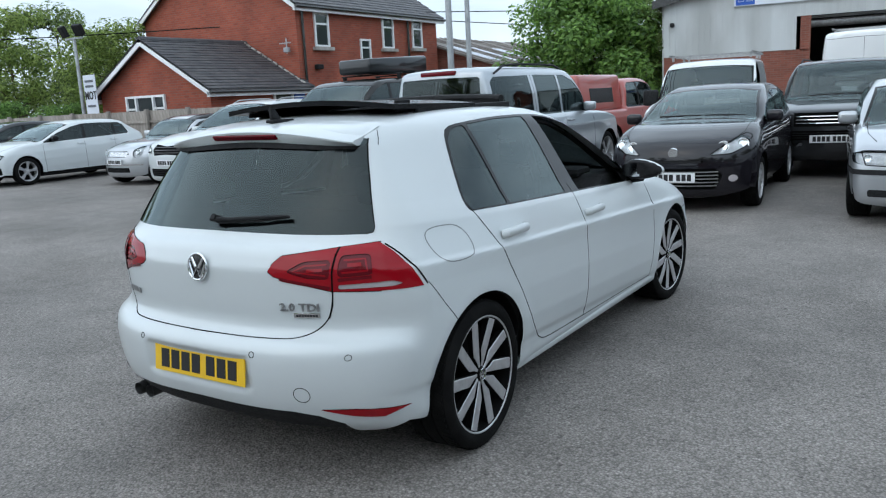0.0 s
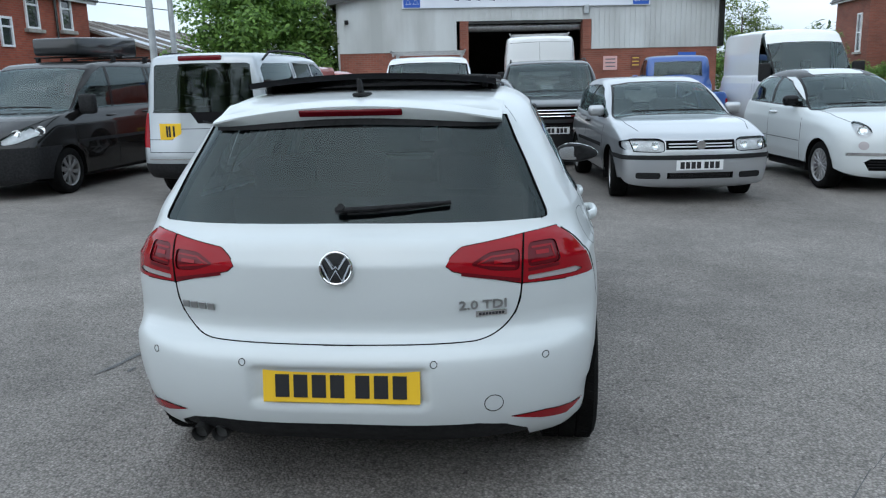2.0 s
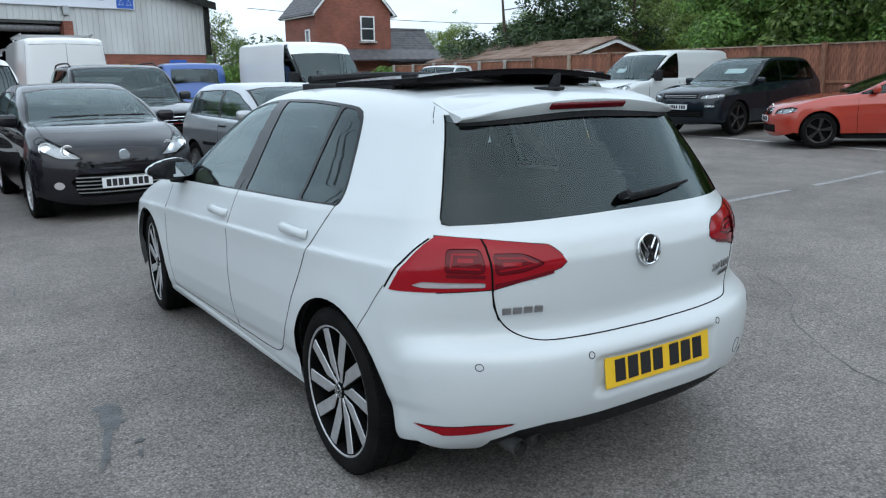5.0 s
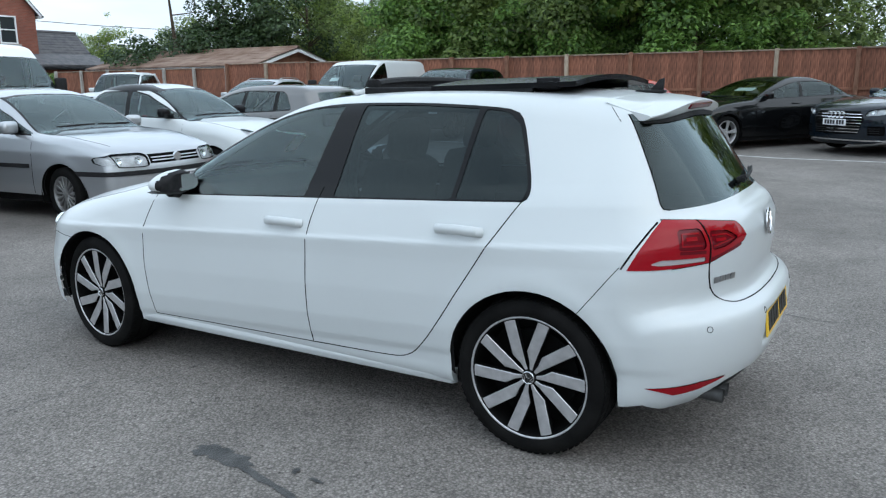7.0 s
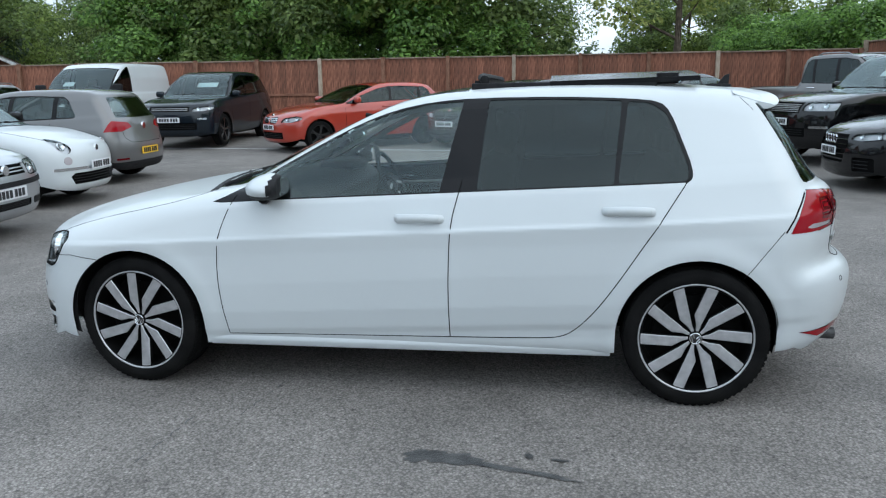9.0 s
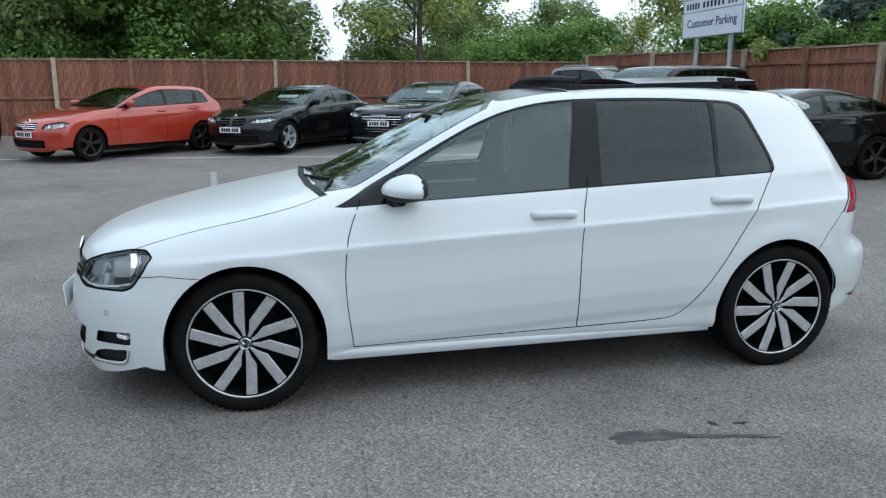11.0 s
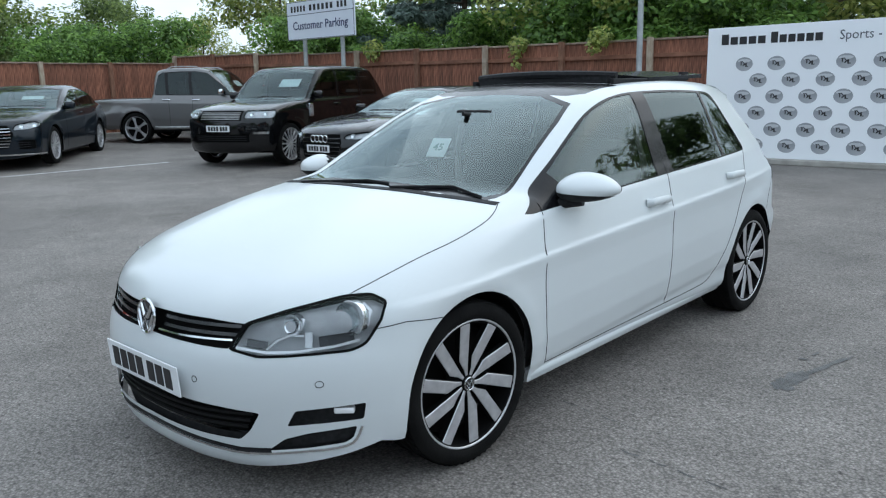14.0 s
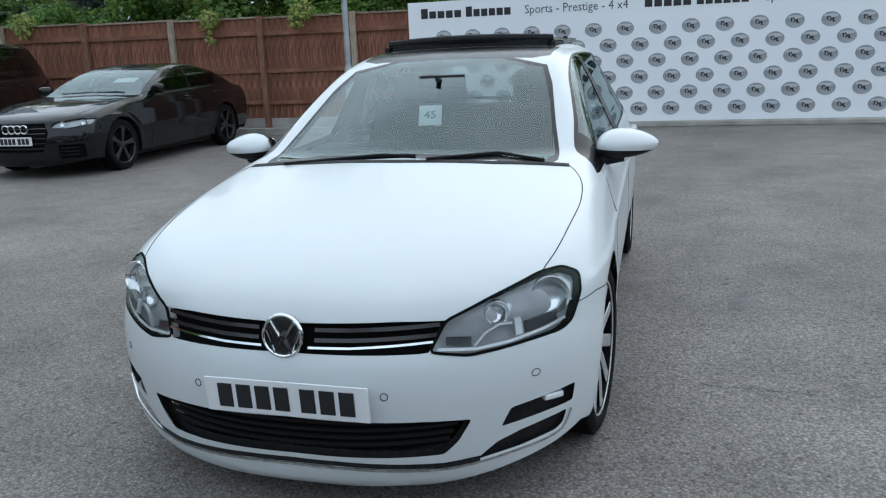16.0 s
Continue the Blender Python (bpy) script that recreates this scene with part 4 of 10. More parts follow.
# damp stain and drips beside the hatchback
bm = bmesh.new()
flat_patch(bm, blob(-1.485, -0.21, 0.085, 0.050, 1.9, 3), 0.0025)
flat_patch(bm, blob(-1.50, -0.33, 0.13, 0.040, 1.72, 4), 0.0031)
flat_patch(bm, blob(-1.56, -0.60, 0.21, 0.018, 1.34, 5), 0.0037)
flat_patch(bm, blob(-1.44, -0.62, 0.03, 0.014, 0.4, 7), 0.0043)
flat_patch(bm, blob(-1.46, -0.74, 0.04, 0.010, 1.5, 8), 0.0049)
solo("oil_stain", bm, M["wet"], "dark damp stain on the tarmac", "stain", kind="structure")


def crack(pts, width, seed):
    rnd = random.Random(seed)
    bm = bmesh.new()
    jit = 0.06 * min(0.5, math.dist(pts[0], pts[-1]))
    line = smooth_line([(x + rnd.uniform(-jit, jit), y + rnd.uniform(-jit, jit)) for x, y in pts], 1)
    prev = None
    for i, (x, y) in enumerate(line):
        a, b = line[max(0, i - 1)], line[min(len(line) - 1, i + 1)]
        d = np.array([b[1] - a[1], -(b[0] - a[0])])
        d = d / (np.linalg.norm(d) + 1e-9) * width * rnd.uniform(0.3, 1.3) / 2
        row = [bm.verts.new((x + s * d[0], y + s * d[1], float(ground_z(x, y)) + 0.002)) for s in (-1, 1)]
        if prev:
            bm.faces.new((prev[0], prev[1], row[1], row[0]))
        prev = row
    solo("tarmac_crack", bm, M["crack"], "thin dark crack in the tarmac", "crack", kind="structure")


crack([(-1.62, -2.95), (-1.50, -2.70), (-1.55, -2.45), (-1.42, -2.2), (-1.45, -2.05)], 0.008, 1)
crack([(1.9, -1.6), (2.2, -1.2), (2.7, -0.9), (3.2, -0.2)], 0.006, 3)
for k in range(4):
    crack([(-0.80 - 0.11 * k, 0.61 + 0.017 * k), (-0.84 - 0.11 * k, 0.622 + 0.017 * k), (-0.875 - 0.11 * k, 0.62 + 0.017 * k)], 0.007, 20 + k)
for k in range(4):
    crack([(-1.24 - 0.12 * k, 0.872 + 0.007 * k), (-1.29 - 0.12 * k, 0.882 + 0.007 * k), (-1.32 - 0.12 * k, 0.876 + 0.007 * k)], 0.007, 30 + k)
crack([(-1.9, 2.9), (-1.6, 2.6), (-1.65, 2.2)], 0.006, 5)
crack([(-3.5, -4.2), (-2.8, -3.6), (-2.6, -2.9)], 0.006, 6)
crack([(1.4, -3.0), (1.65, -2.4), (1.6, -2.0), (1.9, -1.6)], 0.009, 7)


def painted_line(pts, width, mat):
    bm = bmesh.new()
    for (x1, y1), (x2, y2) in zip(pts[:-1], pts[1:]):
        m = max(2, int(math.hypot(x2 - x1, y2 - y1) / 0.6))
        d = np.array([-(y2 - y1), x2 - x1]) / math.hypot(x2 - x1, y2 - y1) * width / 2
        for k in range(m):
            a, b = k / m, (k + 1) / m
            p, q = (x1 + (x2 - x1) * a, y1 + (y2 - y1) * a), (x1 + (x2 - x1) * b, y1 + (y2 - y1) * b)
            flat_patch(bm, [(p[0] - d[0], p[1] - d[1]), (q[0] - d[0], q[1] - d[1]), (q[0] + d[0], q[1] + d[1]), (p[0] + d[0], p[1] + d[1])], 0.004)
    solo("bay_line", bm, mat, "worn white bay line on the tarmac", "road marking", kind="structure")


painted_line([(4.3, 1.75), (7.0, 1.92)], 0.10, M["line_faint"])
painted_line([(7.6, 1.95), (9.6, 2.08)], 0.10, M["line_faint"])
painted_line([(11.6, -4.2), (11.67, -0.4), (11.95, 0.8), (12.3, 4.2), (12.7, 8.8)], 0.10, M["line_paint"])

# ---- fences ----
def board_mesh(name, w, t, h, mat):
    bm = bmesh.new()
    box(bm, (0, 0, h / 2), (w, t, h), 0.004, None, 1)
    me = bpy.data.meshes.new(name)
    bm.to_mesh(me)
    bm.free()
    me.materials.append(mat)
    return me


def timber_fence(name, label, a, b, height, bays, post_mats, mats, board_w=0.13, rails=(0.35, 1.05, 1.75), gravel=0.0, seed=1, cap=True, front=1):
    """Boards on rails between posts from a to b; front: the side of the posts (+1: to the left of a->b)."""
    rnd = random.Random(seed)
    root = thing(name, label, "fence")
    tagged(root, kind="structure")
    a, b = np.array(a, float), np.array(b, float)
    d = b - a
    ang, length = math.atan2(d[1], d[0]), np.linalg.norm(d)
    bay = length / bays
    nb = int(bay / board_w)
    bd = board_mesh("board", bay / nb + 0.012, 0.016, height - gravel, mats[0])
    rail_me = board_mesh("rail", bay, 0.045, 0.075, mats[1])
    cap_me = board_mesh("cap_rail", bay + 0.02, 0.075, 0.035, M["cap_board"] if mats[1] is M["rail"] else mats[1])
    grav_me = board_mesh("gravel_board", bay, 0.05, max(gravel, 0.05), M["concrete"])
    pm = [board_mesh("post", 0.10, 0.10, height + 0.05, p) for p in post_mats]
    for i in range(bays):
        p = a + d * (i + 0.5) / bays
        z0 = float(ground_z(*p))
        base = pose(p[0], p[1], z0, 0, 0, math.degrees(ang))
        root_m = base
        sag = rnd.uniform(-0.012, 0.012)
        for k in range(nb):
            x = (k + 0.5 - nb / 2) * bay / nb
            part("board", bd, None, root, m=root_m @ pose(x, 0.006 * (k % 2), gravel + rnd.uniform(-0.004, 0.004) + sag, 0, rnd.uniform(-0.25, 0.25), 0))
        for r in rails:
            part("rail", rail_me, None, root, m=root_m @ pose(0, front * 0.035, r + sag))
        if cap:
            part("cap_rail", cap_me, None, root, m=root_m @ pose(0, front * 0.01, height + sag))
        if gravel:
            part("gravel_board", grav_me, None, root, m=root_m)
    for i in range(bays + 1):
        p = a + d * i / bays
        off = np.array([-d[1], d[0]]) / length * 0.085 * front
        part("post", pm[i % len(pm)], None, root, m=pose(p[0] + off[0], p[1] + off[1], float(ground_z(*p)), rnd.uniform(-0.5, 0.5), rnd.uniform(-0.5, 0.5), math.degrees(ang)))
    return root


timber_fence("fence_east", "tall brown stained timber fence with brown and pale posts", (19.15, -8.55), (17.75, 19.6), 1.96, 15, [M["brown_post"], M["brown_post"], M["pale_post"]], [M["board"], M["rail"]], 0.20, rails=(0.95,), seed=2, front=1)
timber_fence("fence_east_far", "brown timber fence with pale concrete posts", (17.75, 19.6), (17.4, 29.5), 1.85, 6, [M["concrete"]], [M["board"], M["rail"]], 0.30, rails=(0.9,), seed=3, front=1)
timber_fence("fence_south", "brown featheredge timber fence with pale posts and a concrete base", (2.70, -10.36), (19.15, -8.75), 2.16, 9, [M["brown_post"], M["pale_post"]], [M["board"], M["rail"]], 0.125, rails=(0.55, 1.15, 1.85), gravel=0.28, seed=4, cap=True, front=1)
timber_fence("fence_west", "weathered grey boarded fence between parked cars and the house", (-30.0, 10.9), (-13.6, 10.9), 1.55, 9, [M["grey_board"]], [M["grey_board"], M["grey_board"]], 0.15, rails=(0.3, 1.2), seed=5, cap=False, front=-1)

# low kerb in front of the south fence
kerb = thing("kerb", "pale concrete kerb along the fence foot", "kerb", kind="structure")
kb = board_mesh("kerb_stone", 0.90, 0.16, 0.13, M["concrete"])
for i in range(17):
    t = (i + 0.5) / 17
    x, y = 3.9 + 15.0 * t, -9.70 + 1.20 * t
    part("kerb_stone", kb, None, kerb, m=pose(x, y, float(ground_z(x, y)), 0, 0, 4.6))
for i in range(5):
    part("kerb_stone", kb, None, kerb, m=pose(18.35, -8.2 + 0.92 * i, float(ground_z(18.3, -8)), 0, 0, 90))

# ---- the printed hoarding ----
BX0, BX1, BY = 3.46, -8.4, -10.15
hoarding = thing("advertising_hoarding", "white hoarding printed with rows of grey oval badges", "hoarding")
bm = bmesh.new()
box(bm, ((BX0 + BX1) / 2, BY - 0.05, 1.19), (BX0 - BX1, 0.07, 2.20), 0.006)
part("sheet", bm, M["banner"], hoarding)
bm = bmesh.new()
box(bm, ((BX0 + BX1) / 2, BY + 0.03, 0.045), (BX0 - BX1, 0.20, 0.09), 0.015)
part("base_ledge", bm, M["concrete"], hoarding, "dirty concrete ledge")
for x in (BX0 - 0.1, 0.5, -2.5, -5.5, BX1 + 0.1):
    bm = bmesh.new()
    box(bm, (x, BY - 0.16, 1.1), (0.08, 0.10, 2.2), 0.005)
    part("support_post", bm, M["brown_post"], hoarding)


def oval_mesh(rx, rz, y0, y1, mat, name):
    bm = bmesh.new()
    prism(bm, [(rx * math.cos(a), rz * math.sin(a)) for a in np.linspace(0, 2 * math.pi, 25)[:-1]], y0, y1, "Y")
    me = bpy.data.meshes.new(name)
    bm.to_mesh(me)
    bm.free()
    me.materials.append(mat)
    return me


ov = oval_mesh(0.146, 0.116, 0.0, 0.003, M["logo_grey"], "oval_badge")
ov2 = oval_mesh(0.110, 0.028, 0.0028, 0.0042, M["logo_pale"], "badge_band")
bm = bmesh.new()
prism(bm, [(0.075, 0.045), (0.020, 0.050), (-0.005, 0.010), (-0.030, 0.020), (-0.045, 0.020), (-0.045, -0.030), (-0.070, -0.030), (-0.070, -0.045), (-0.020, -0.045), (-0.020, -0.005), (0.005, -0.030), (0.030, -0.030),
           (0.005, 0.005), (0.030, 0.035), (0.042, 0.035), (0.042, -0.020), (0.060, -0.020), (0.060, 0.035), (0.075, 0.035)], 0.0035, 0.0055, "Y")
mk = bpy.data.meshes.new("badge_mark")
bm.to_mesh(mk)
bm.free()
mk.materials.append(M["ink"])
for rowi, z in enumerate((1.668, 1.396, 1.124, 0.852, 0.580, 0.308)):
    x = (2.798 if rowi % 2 == 0 else 2.548)
    while x > BX1 + 0.2:
        b1 = part("oval_badge", ov, None, hoarding, m=pose(x, BY - 0.015, z))
        part("badge_band", ov2, None, b1, m=pose(0, 0, 0.055))
        part("badge_mark", mk, None, b1)
        x -= 0.537
WORD = unit_mesh("word_bar", M["ink"])
for k in range(3):
    off = -3.95 * k
    x = 3.22 + off
    for nlet, w in ((5, 0.78), (6, 0.84)):
        for i in range(nlet):
            hgt = 0.175 if i == 0 else 0.125
            if x - w / nlet > BX1:
                part("word_bar", WORD, None, hoarding, m=Matrix.Translation((x - w / nlet * 0.46, BY - 0.012, 2.0 + hgt / 2)) @ Matrix.Diagonal((w / nlet * 0.80, 0.004, hgt, 1)))
            x -= w / nlet
        x -= 0.06
    if -0.6 + off > BX1:
        lettering("slogan", "Sports - Prestige - 4 x4", 0.150, M["text_grey"], hoarding, pose(0.42 + off, BY - 0.012, 2.065, 90, 0, 180), 0.002, width=0.905)

# ---- the parking sign ----
sign = thing("parking_sign", "white parking sign board on two grey posts above the fence", "sign")
SX, SY = 12.75, -9.05
bm = bmesh.new()
box(bm, (SX, SY, 3.06), (2.55, 0.05, 0.92), 0.01)
part("board", bm, M["sign_white"], sign)
for x in (SX - 0.72, SX + 0.72):
    bm = bmesh.new()
    cyl(bm, (x, SY - 0.07, float(ground_z(x, SY))), (x, SY - 0.07, 3.3), 0.055, seg=12)
    part("post", bm, M["galv"], sign)
bm = bmesh.new()
box(bm, (SX, SY + 0.028, 3.20), (2.5, 0.004, 0.015))
for s in (-1, 1):
    box(bm, (SX, SY + 0.028, 3.06 + s * 0.445), (2.52, 0.004, 0.015))
    box(bm, (SX + s * 1.26, SY + 0.028, 3.06), (0.015, 0.004, 0.90))
part("border_line", bm, M["text_grey"], sign)
x = SX + 1.12
for nlet, w in ((5, 0.62), (6, 0.95), (3, 0.40)):
    for i in range(nlet):
        part("word_bar", WORD, None, sign, m=Matrix.Translation((x - w / nlet / 2, SY + 0.028, 3.34)) @ Matrix.Diagonal((w / nlet * 0.55, 0.004, 0.14, 1)))
        x -= w / nlet
    x -= 0.10
lettering("word", "Customer Parking", 0.20, M["ink_blue"], sign, pose(SX, SY + 0.028, 2.93, 90, 0, 180), 0.002, width=1.02, bold=0.003)

# ---- lamp posts ----
def lamp_post(x, y, h, r, label, arm=0.0, z0=None):
    root = thing("lamp_post", label, "lamp post")
    z = float(ground_z(x, y)) if z0 is None else z0
    bm = bmesh.new()
    cyl(bm, (x, y, z), (x, y, z + 1.15), r * 1.45, r * 1.45, 14)
    cyl(bm, (x, y, z + 1.15), (x, y, z + 1.25), r * 1.45, r, 14)
    part("base", bm, M["galv"], root)
    bm = bmesh.new()
    cyl(bm, (x, y, z + 1.2), (x, y, z + h), r, r * 0.75, 14)
    part("pole", bm, M["galv"], root)
    if arm:
        bm = bmesh.new()
        tube(bm, [(x, y, z + h), (x + arm * 0.5, y, z + h + 0.06), (x + arm, y, z + h + 0.05)], r * 0.6, 8)
        box(bm, (x + arm * 1.25, y, z + h + 0.04), (abs(arm) * 0.6, 0.16, 0.09), 0.03)
        part("lantern", bm, M["galv"], root)
    return root


lamp_post(4.45, -9.55, 7.5, 0.055, "grey steel lamp post in front of the fence")
lamp_post(-6.95, 11.15, 8.0, 0.075, "tall grey steel lamp post behind parked cars")
lamp_post(-6.65, 11.45, 8.0, 0.060, "second grey steel pole beside the lamp post")
lamp_post(-14.0, 34.0, 4.4, 0.05, "far street lamp beyond the roofs", -0.5)

flood = thing("floodlight_pole", "grey pole with two floodlights and a narrow banner", "floodlight")
bm = bmesh.new()
cyl(bm, (-21.3, 11.5, 0), (-21.3, 11.5, 3.95), 0.07, 0.05, 12)
part("pole", bm, M["galv"], flood)
bm = bmesh.new()
box(bm, (-21.3, 11.5, 3.95), (0.9, 0.06, 0.06), 0.01)
part("crossbar", bm, M["galv"], flood)
for s in (-1, 1):
    bm = bmesh.new()
    box(bm, (-21.3 + s * 0.4, 11.42, 4.18), (0.34, 0.16, 0.36), 0.03, pose(0, 0, 0, 25, 0, s * 12))
    part("floodlight", bm, M["plastic"], flood)
bm = bmesh.new()
box(bm, (-20.72, 11.45, 2.05), (0.62, 0.03, 1.45), 0.01)
fb = part("banner_flag", bm, M["sign_white"], flood)
bm = bmesh.new()
box(bm, (-20.72, 11.43, 1.42), (0.60, 0.02, 0.26))
part("banner_foot", bm, M["ink_blue"], fb)
lettering("banner_word", "MOT", 0.26, M["ink"], fb, pose(-20.70, 11.425, 2.12, 90, 0, 0), 0.004, width=0.75, bold=0.006)
bm = bmesh.new()
for z in (1.80, 2.42, 2.58):
    box(bm, (-20.72, 11.43, z), (0.42, 0.02, 0.07))
part("banner_bar", bm, M["text_grey"], fb)


# ---- buildings ----
def window(root, m, w, h, sill=True, cross=0.35, name="window"):
    """A framed window in a wall; its frame faces -y of m."""
    bm = bmesh.new()
    for s in (-1, 1):
        box(bm, (s * (w / 2 - 0.035), -0.01, 0), (0.07, 0.09, h))
        box(bm, (0, -0.01, s * (h / 2 - 0.035)), (w - 0.14, 0.09, 0.07))
    if cross:
        box(bm, (0, -0.01, h / 2 - h * cross), (w - 0.14, 0.08, 0.06))
    wo = part(name, bm, M["upvc"], root, "white framed window", m=m)
    bm = bmesh.new()
    box(bm, (0, 0.01, 0), (w - 0.12, 0.02, h - 0.12))
    part("pane", bm, M["room_glass"], wo)
    if sill:
        bm = bmesh.new()
        box(bm, (0, -0.06, -h / 2 - 0.06), (w + 0.22, 0.18, 0.12), 0.01)
        part("sill", bm, M["concrete"], wo)
    return wo


def slate_slope(root, p0, p1, p2, p3, rows, cols, mat, name="slate"):
    """Overlapping slates on a slope: p0-p1 the eaves, p3-p2 the ridge."""
    p0, p1, p2, p3 = (np.array(p, float) for p in (p0, p1, p2, p3))
    up = np.cross(p1 - p0, p3 - p0)
    up /= np.linalg.norm(up)
    if up[2] < 0:
        up = -up
    vs, fs = [], []
    for j in range(rows):
        a, b = j / rows, min(1.0, (j + 1.12) / rows)
        for i in range(cols):
            o = 0.5 if j % 2 else 0.0
            u0, u1 = max(0, (i - o + 0.01) / cols), min(1, (i - o + 0.99) / cols)
            if u1 <= u0:
                continue
            k = len(vs)
            for v, lift in ((a, 0.022), (b, 0.004)):
                for u in (u0, u1):
                    q = (p0 * (1 - u) + p1 * u) * (1 - v) + (p3 * (1 - u) + p2 * u) * v
                    vs.append(q + up * lift)
            fs.append((k, k + 1, k + 3, k + 2))
            lo = len(vs)
            vs += [vs[k] - up * 0.02, vs[k + 1] - up * 0.02]
            fs.append((lo, lo + 1, k + 1, k))
    ob = part(name, mesh_of(name, vs, fs, mat, None, False), None, root)
    tagged(ob, kind="stuff")
    return ob


def gable_house(name, label, x0, x1, y0, y1, eave, apex, wall_mat, roof_mat, axis="y", over=0.25, rows=16, cols=22):
    """Walls with gables, and two slated slopes. axis: the way of the ridge."""
    root = thing(name, label, "house")
    xm, ym = (x0 + x1) / 2, (y0 + y1) / 2
    bm = bmesh.new()
    if axis == "y":
        prism(bm, [(x0, -0.2), (x1, -0.2), (x1, eave), (xm, apex), (x0, eave)], y0, y1, "Y")
    else:
        prism(bm, [(y0, -0.2), (y1, -0.2), (y1, eave), (ym, apex), (y0, eave)], x0, x1, "X")
    part("wall", bm, wall_mat, root)
    if axis == "y":
        rise = (apex - eave) / (xm - x0)
        for s, xe in ((-1, x0), (1, x1)):
            e = (xe + s * over, eave - over * rise)
            bm = bmesh.new()
            prism(bm, [(e[0], e[1] + 0.03), (xm, apex + 0.03), (xm, apex + 0.09), (e[0], e[1] + 0.09)], y0 - over, y1 + over, "Y")
            rf = part("roof", bm, roof_mat, root)
            slate_slope(rf, (e[0], y0 - over, e[1] + 0.09), (e[0], y1 + over, e[1] + 0.09), (xm, y1 + over, apex + 0.09), (xm, y0 - over, apex + 0.09), rows, cols, roof_mat)
            bm = bmesh.new()
            box(bm, (xe + s * (over * 0.8), ym, eave - over * rise * 0.8 - 0.10), (0.10, y1 - y0 + 2 * over, 0.14), 0.01)
            part("fascia", bm, M["upvc"], root)
            bm = bmesh.new()
            cyl(bm, (e[0] + s * 0.05, y0 - over, e[1]), (e[0] + s * 0.05, y1 + over, e[1]), 0.055, seg=8)
            part("gutter", bm, M["rim_black"], root)
            for yy in (y0 - over + 0.02, y1 + over - 0.02):
                bm = bmesh.new()
                prism(bm, [(e[0], e[1] - 0.12), (xm, apex - 0.12), (xm, apex + 0.08), (e[0], e[1] + 0.08)], yy - 0.02, yy + 0.02, "Y")
                part("bargeboard", bm, M["upvc"], root)
        bm = bmesh.new()
        cyl(bm, (xm, y0 - over, apex + 0.07), (xm, y1 + over, apex + 0.07), 0.10, seg=8)
        part("ridge", bm, roof_mat, root)
    else:
        rise = (apex - eave) / (ym - y0)
        for s, ye in ((-1, y0), (1, y1)):
            e = (ye + s * over, eave - over * rise)
            bm = bmesh.new()
            prism(bm, [(e[0], e[1] + 0.03), (ym, apex + 0.03), (ym, apex + 0.09), (e[0], e[1] + 0.09)], x0 - over, x1 + over, "X")
            rf = part("roof", bm, roof_mat, root)
            slate_slope(rf, (x0 - over, e[0], e[1] + 0.09), (x1 + over, e[0], e[1] + 0.09), (x1 + over, ym, apex + 0.09), (x0 - over, ym, apex + 0.09), rows, cols, roof_mat)
        bm = bmesh.new()
        cyl(bm, (x0 - over, ym, apex + 0.07), (x1 + over, ym, apex + 0.07), 0.10, seg=8)
        part("ridge", bm, roof_mat, root)
    return root


# the brick house and its single-storey wing
house = gable_house("brick_house", "two-storey red brick house with white windows and slate roof", -23.7, -16.0, 16.1, 24.7, 4.85, 7.4, M["brick"], M["slate"], rows=22, cols=26)
EAST = Matrix.Rotation(radians(90), 4, "Z")
for y, z, w, h in ((17.35, 4.0, 0.75, 1.15), (21.2, 4.05, 0.72, 1.18), (23.2, 4.08, 0.70, 1.12)):
    window(house, Matrix.Translation((-15.99, y, z)) @ EAST, w, h, cross=0.33)
window(house, Matrix.Translation((-15.99, 19.75, 3.30)) @ EAST, 0.62, 0.95, cross=0.33, sill=False)
window(house, Matrix.Translation((-15.99, 19.0, 1.65)) @ EAST, 1.5, 0.9, cross=0)
for y in (16.35, 22.5):
    bm = bmesh.new()
    cyl(bm, (-15.92, y, 0), (-15.92, y, 4.7), 0.045, seg=8)
    part("downpipe", bm, M["rim_black"], house)
bm = bmesh.new()
box(bm, (-16.4, 15.95, 3.55), (0.5, 0.03, 0.03))
box(bm, (-16.35, 15.95, 3.45), (0.03, 0.03, 0.5))
box(bm, (-16.3, 15.9, 3.32), (0.22, 0.12, 0.16), 0.02)
part("wall_aerial", bm, M["galv"], house)
bm = bmesh.new()
box(bm, (-15.9, 17.0, 2.75), (0.18, 0.3, 0.16), 0.03)
part("wall_lamp", bm, M["plastic"], house)

wing = gable_house("brick_wing", "single-storey red brick wing with slate roof and white bargeboards", -21.0, -15.8, 12.0, 16.0, 2.15, 3.62, M["brick"], M["slate"], rows=18, cols=16, over=0.28)
window(wing, pose(-18.75, 11.99, 1.55), 1.9, 0.95, cross=0, sill=False)
bm = bmesh.new()
for s in (-1, 1):
    box(bm, (-18.75 + s * 0.42, 11.95, 1.55), (0.07, 0.08, 0.85))
    box(bm, (-18.75 + s * 0.68, 11.95, 1.62), (0.50, 0.08, 0.06))
part("mullion", bm, M["upvc"], wing)
window(wing, Matrix.Translation((-15.79, 15.0, 1.55)) @ EAST, 0.9, 0.9, cross=0, sill=False)
bm = bmesh.new()
box(bm, (-15.77, 15.75, 1.0), (0.06, 0.5, 1.9), 0.01)
part("door", bm, M["sign_blue"], wing, "dark blue door")
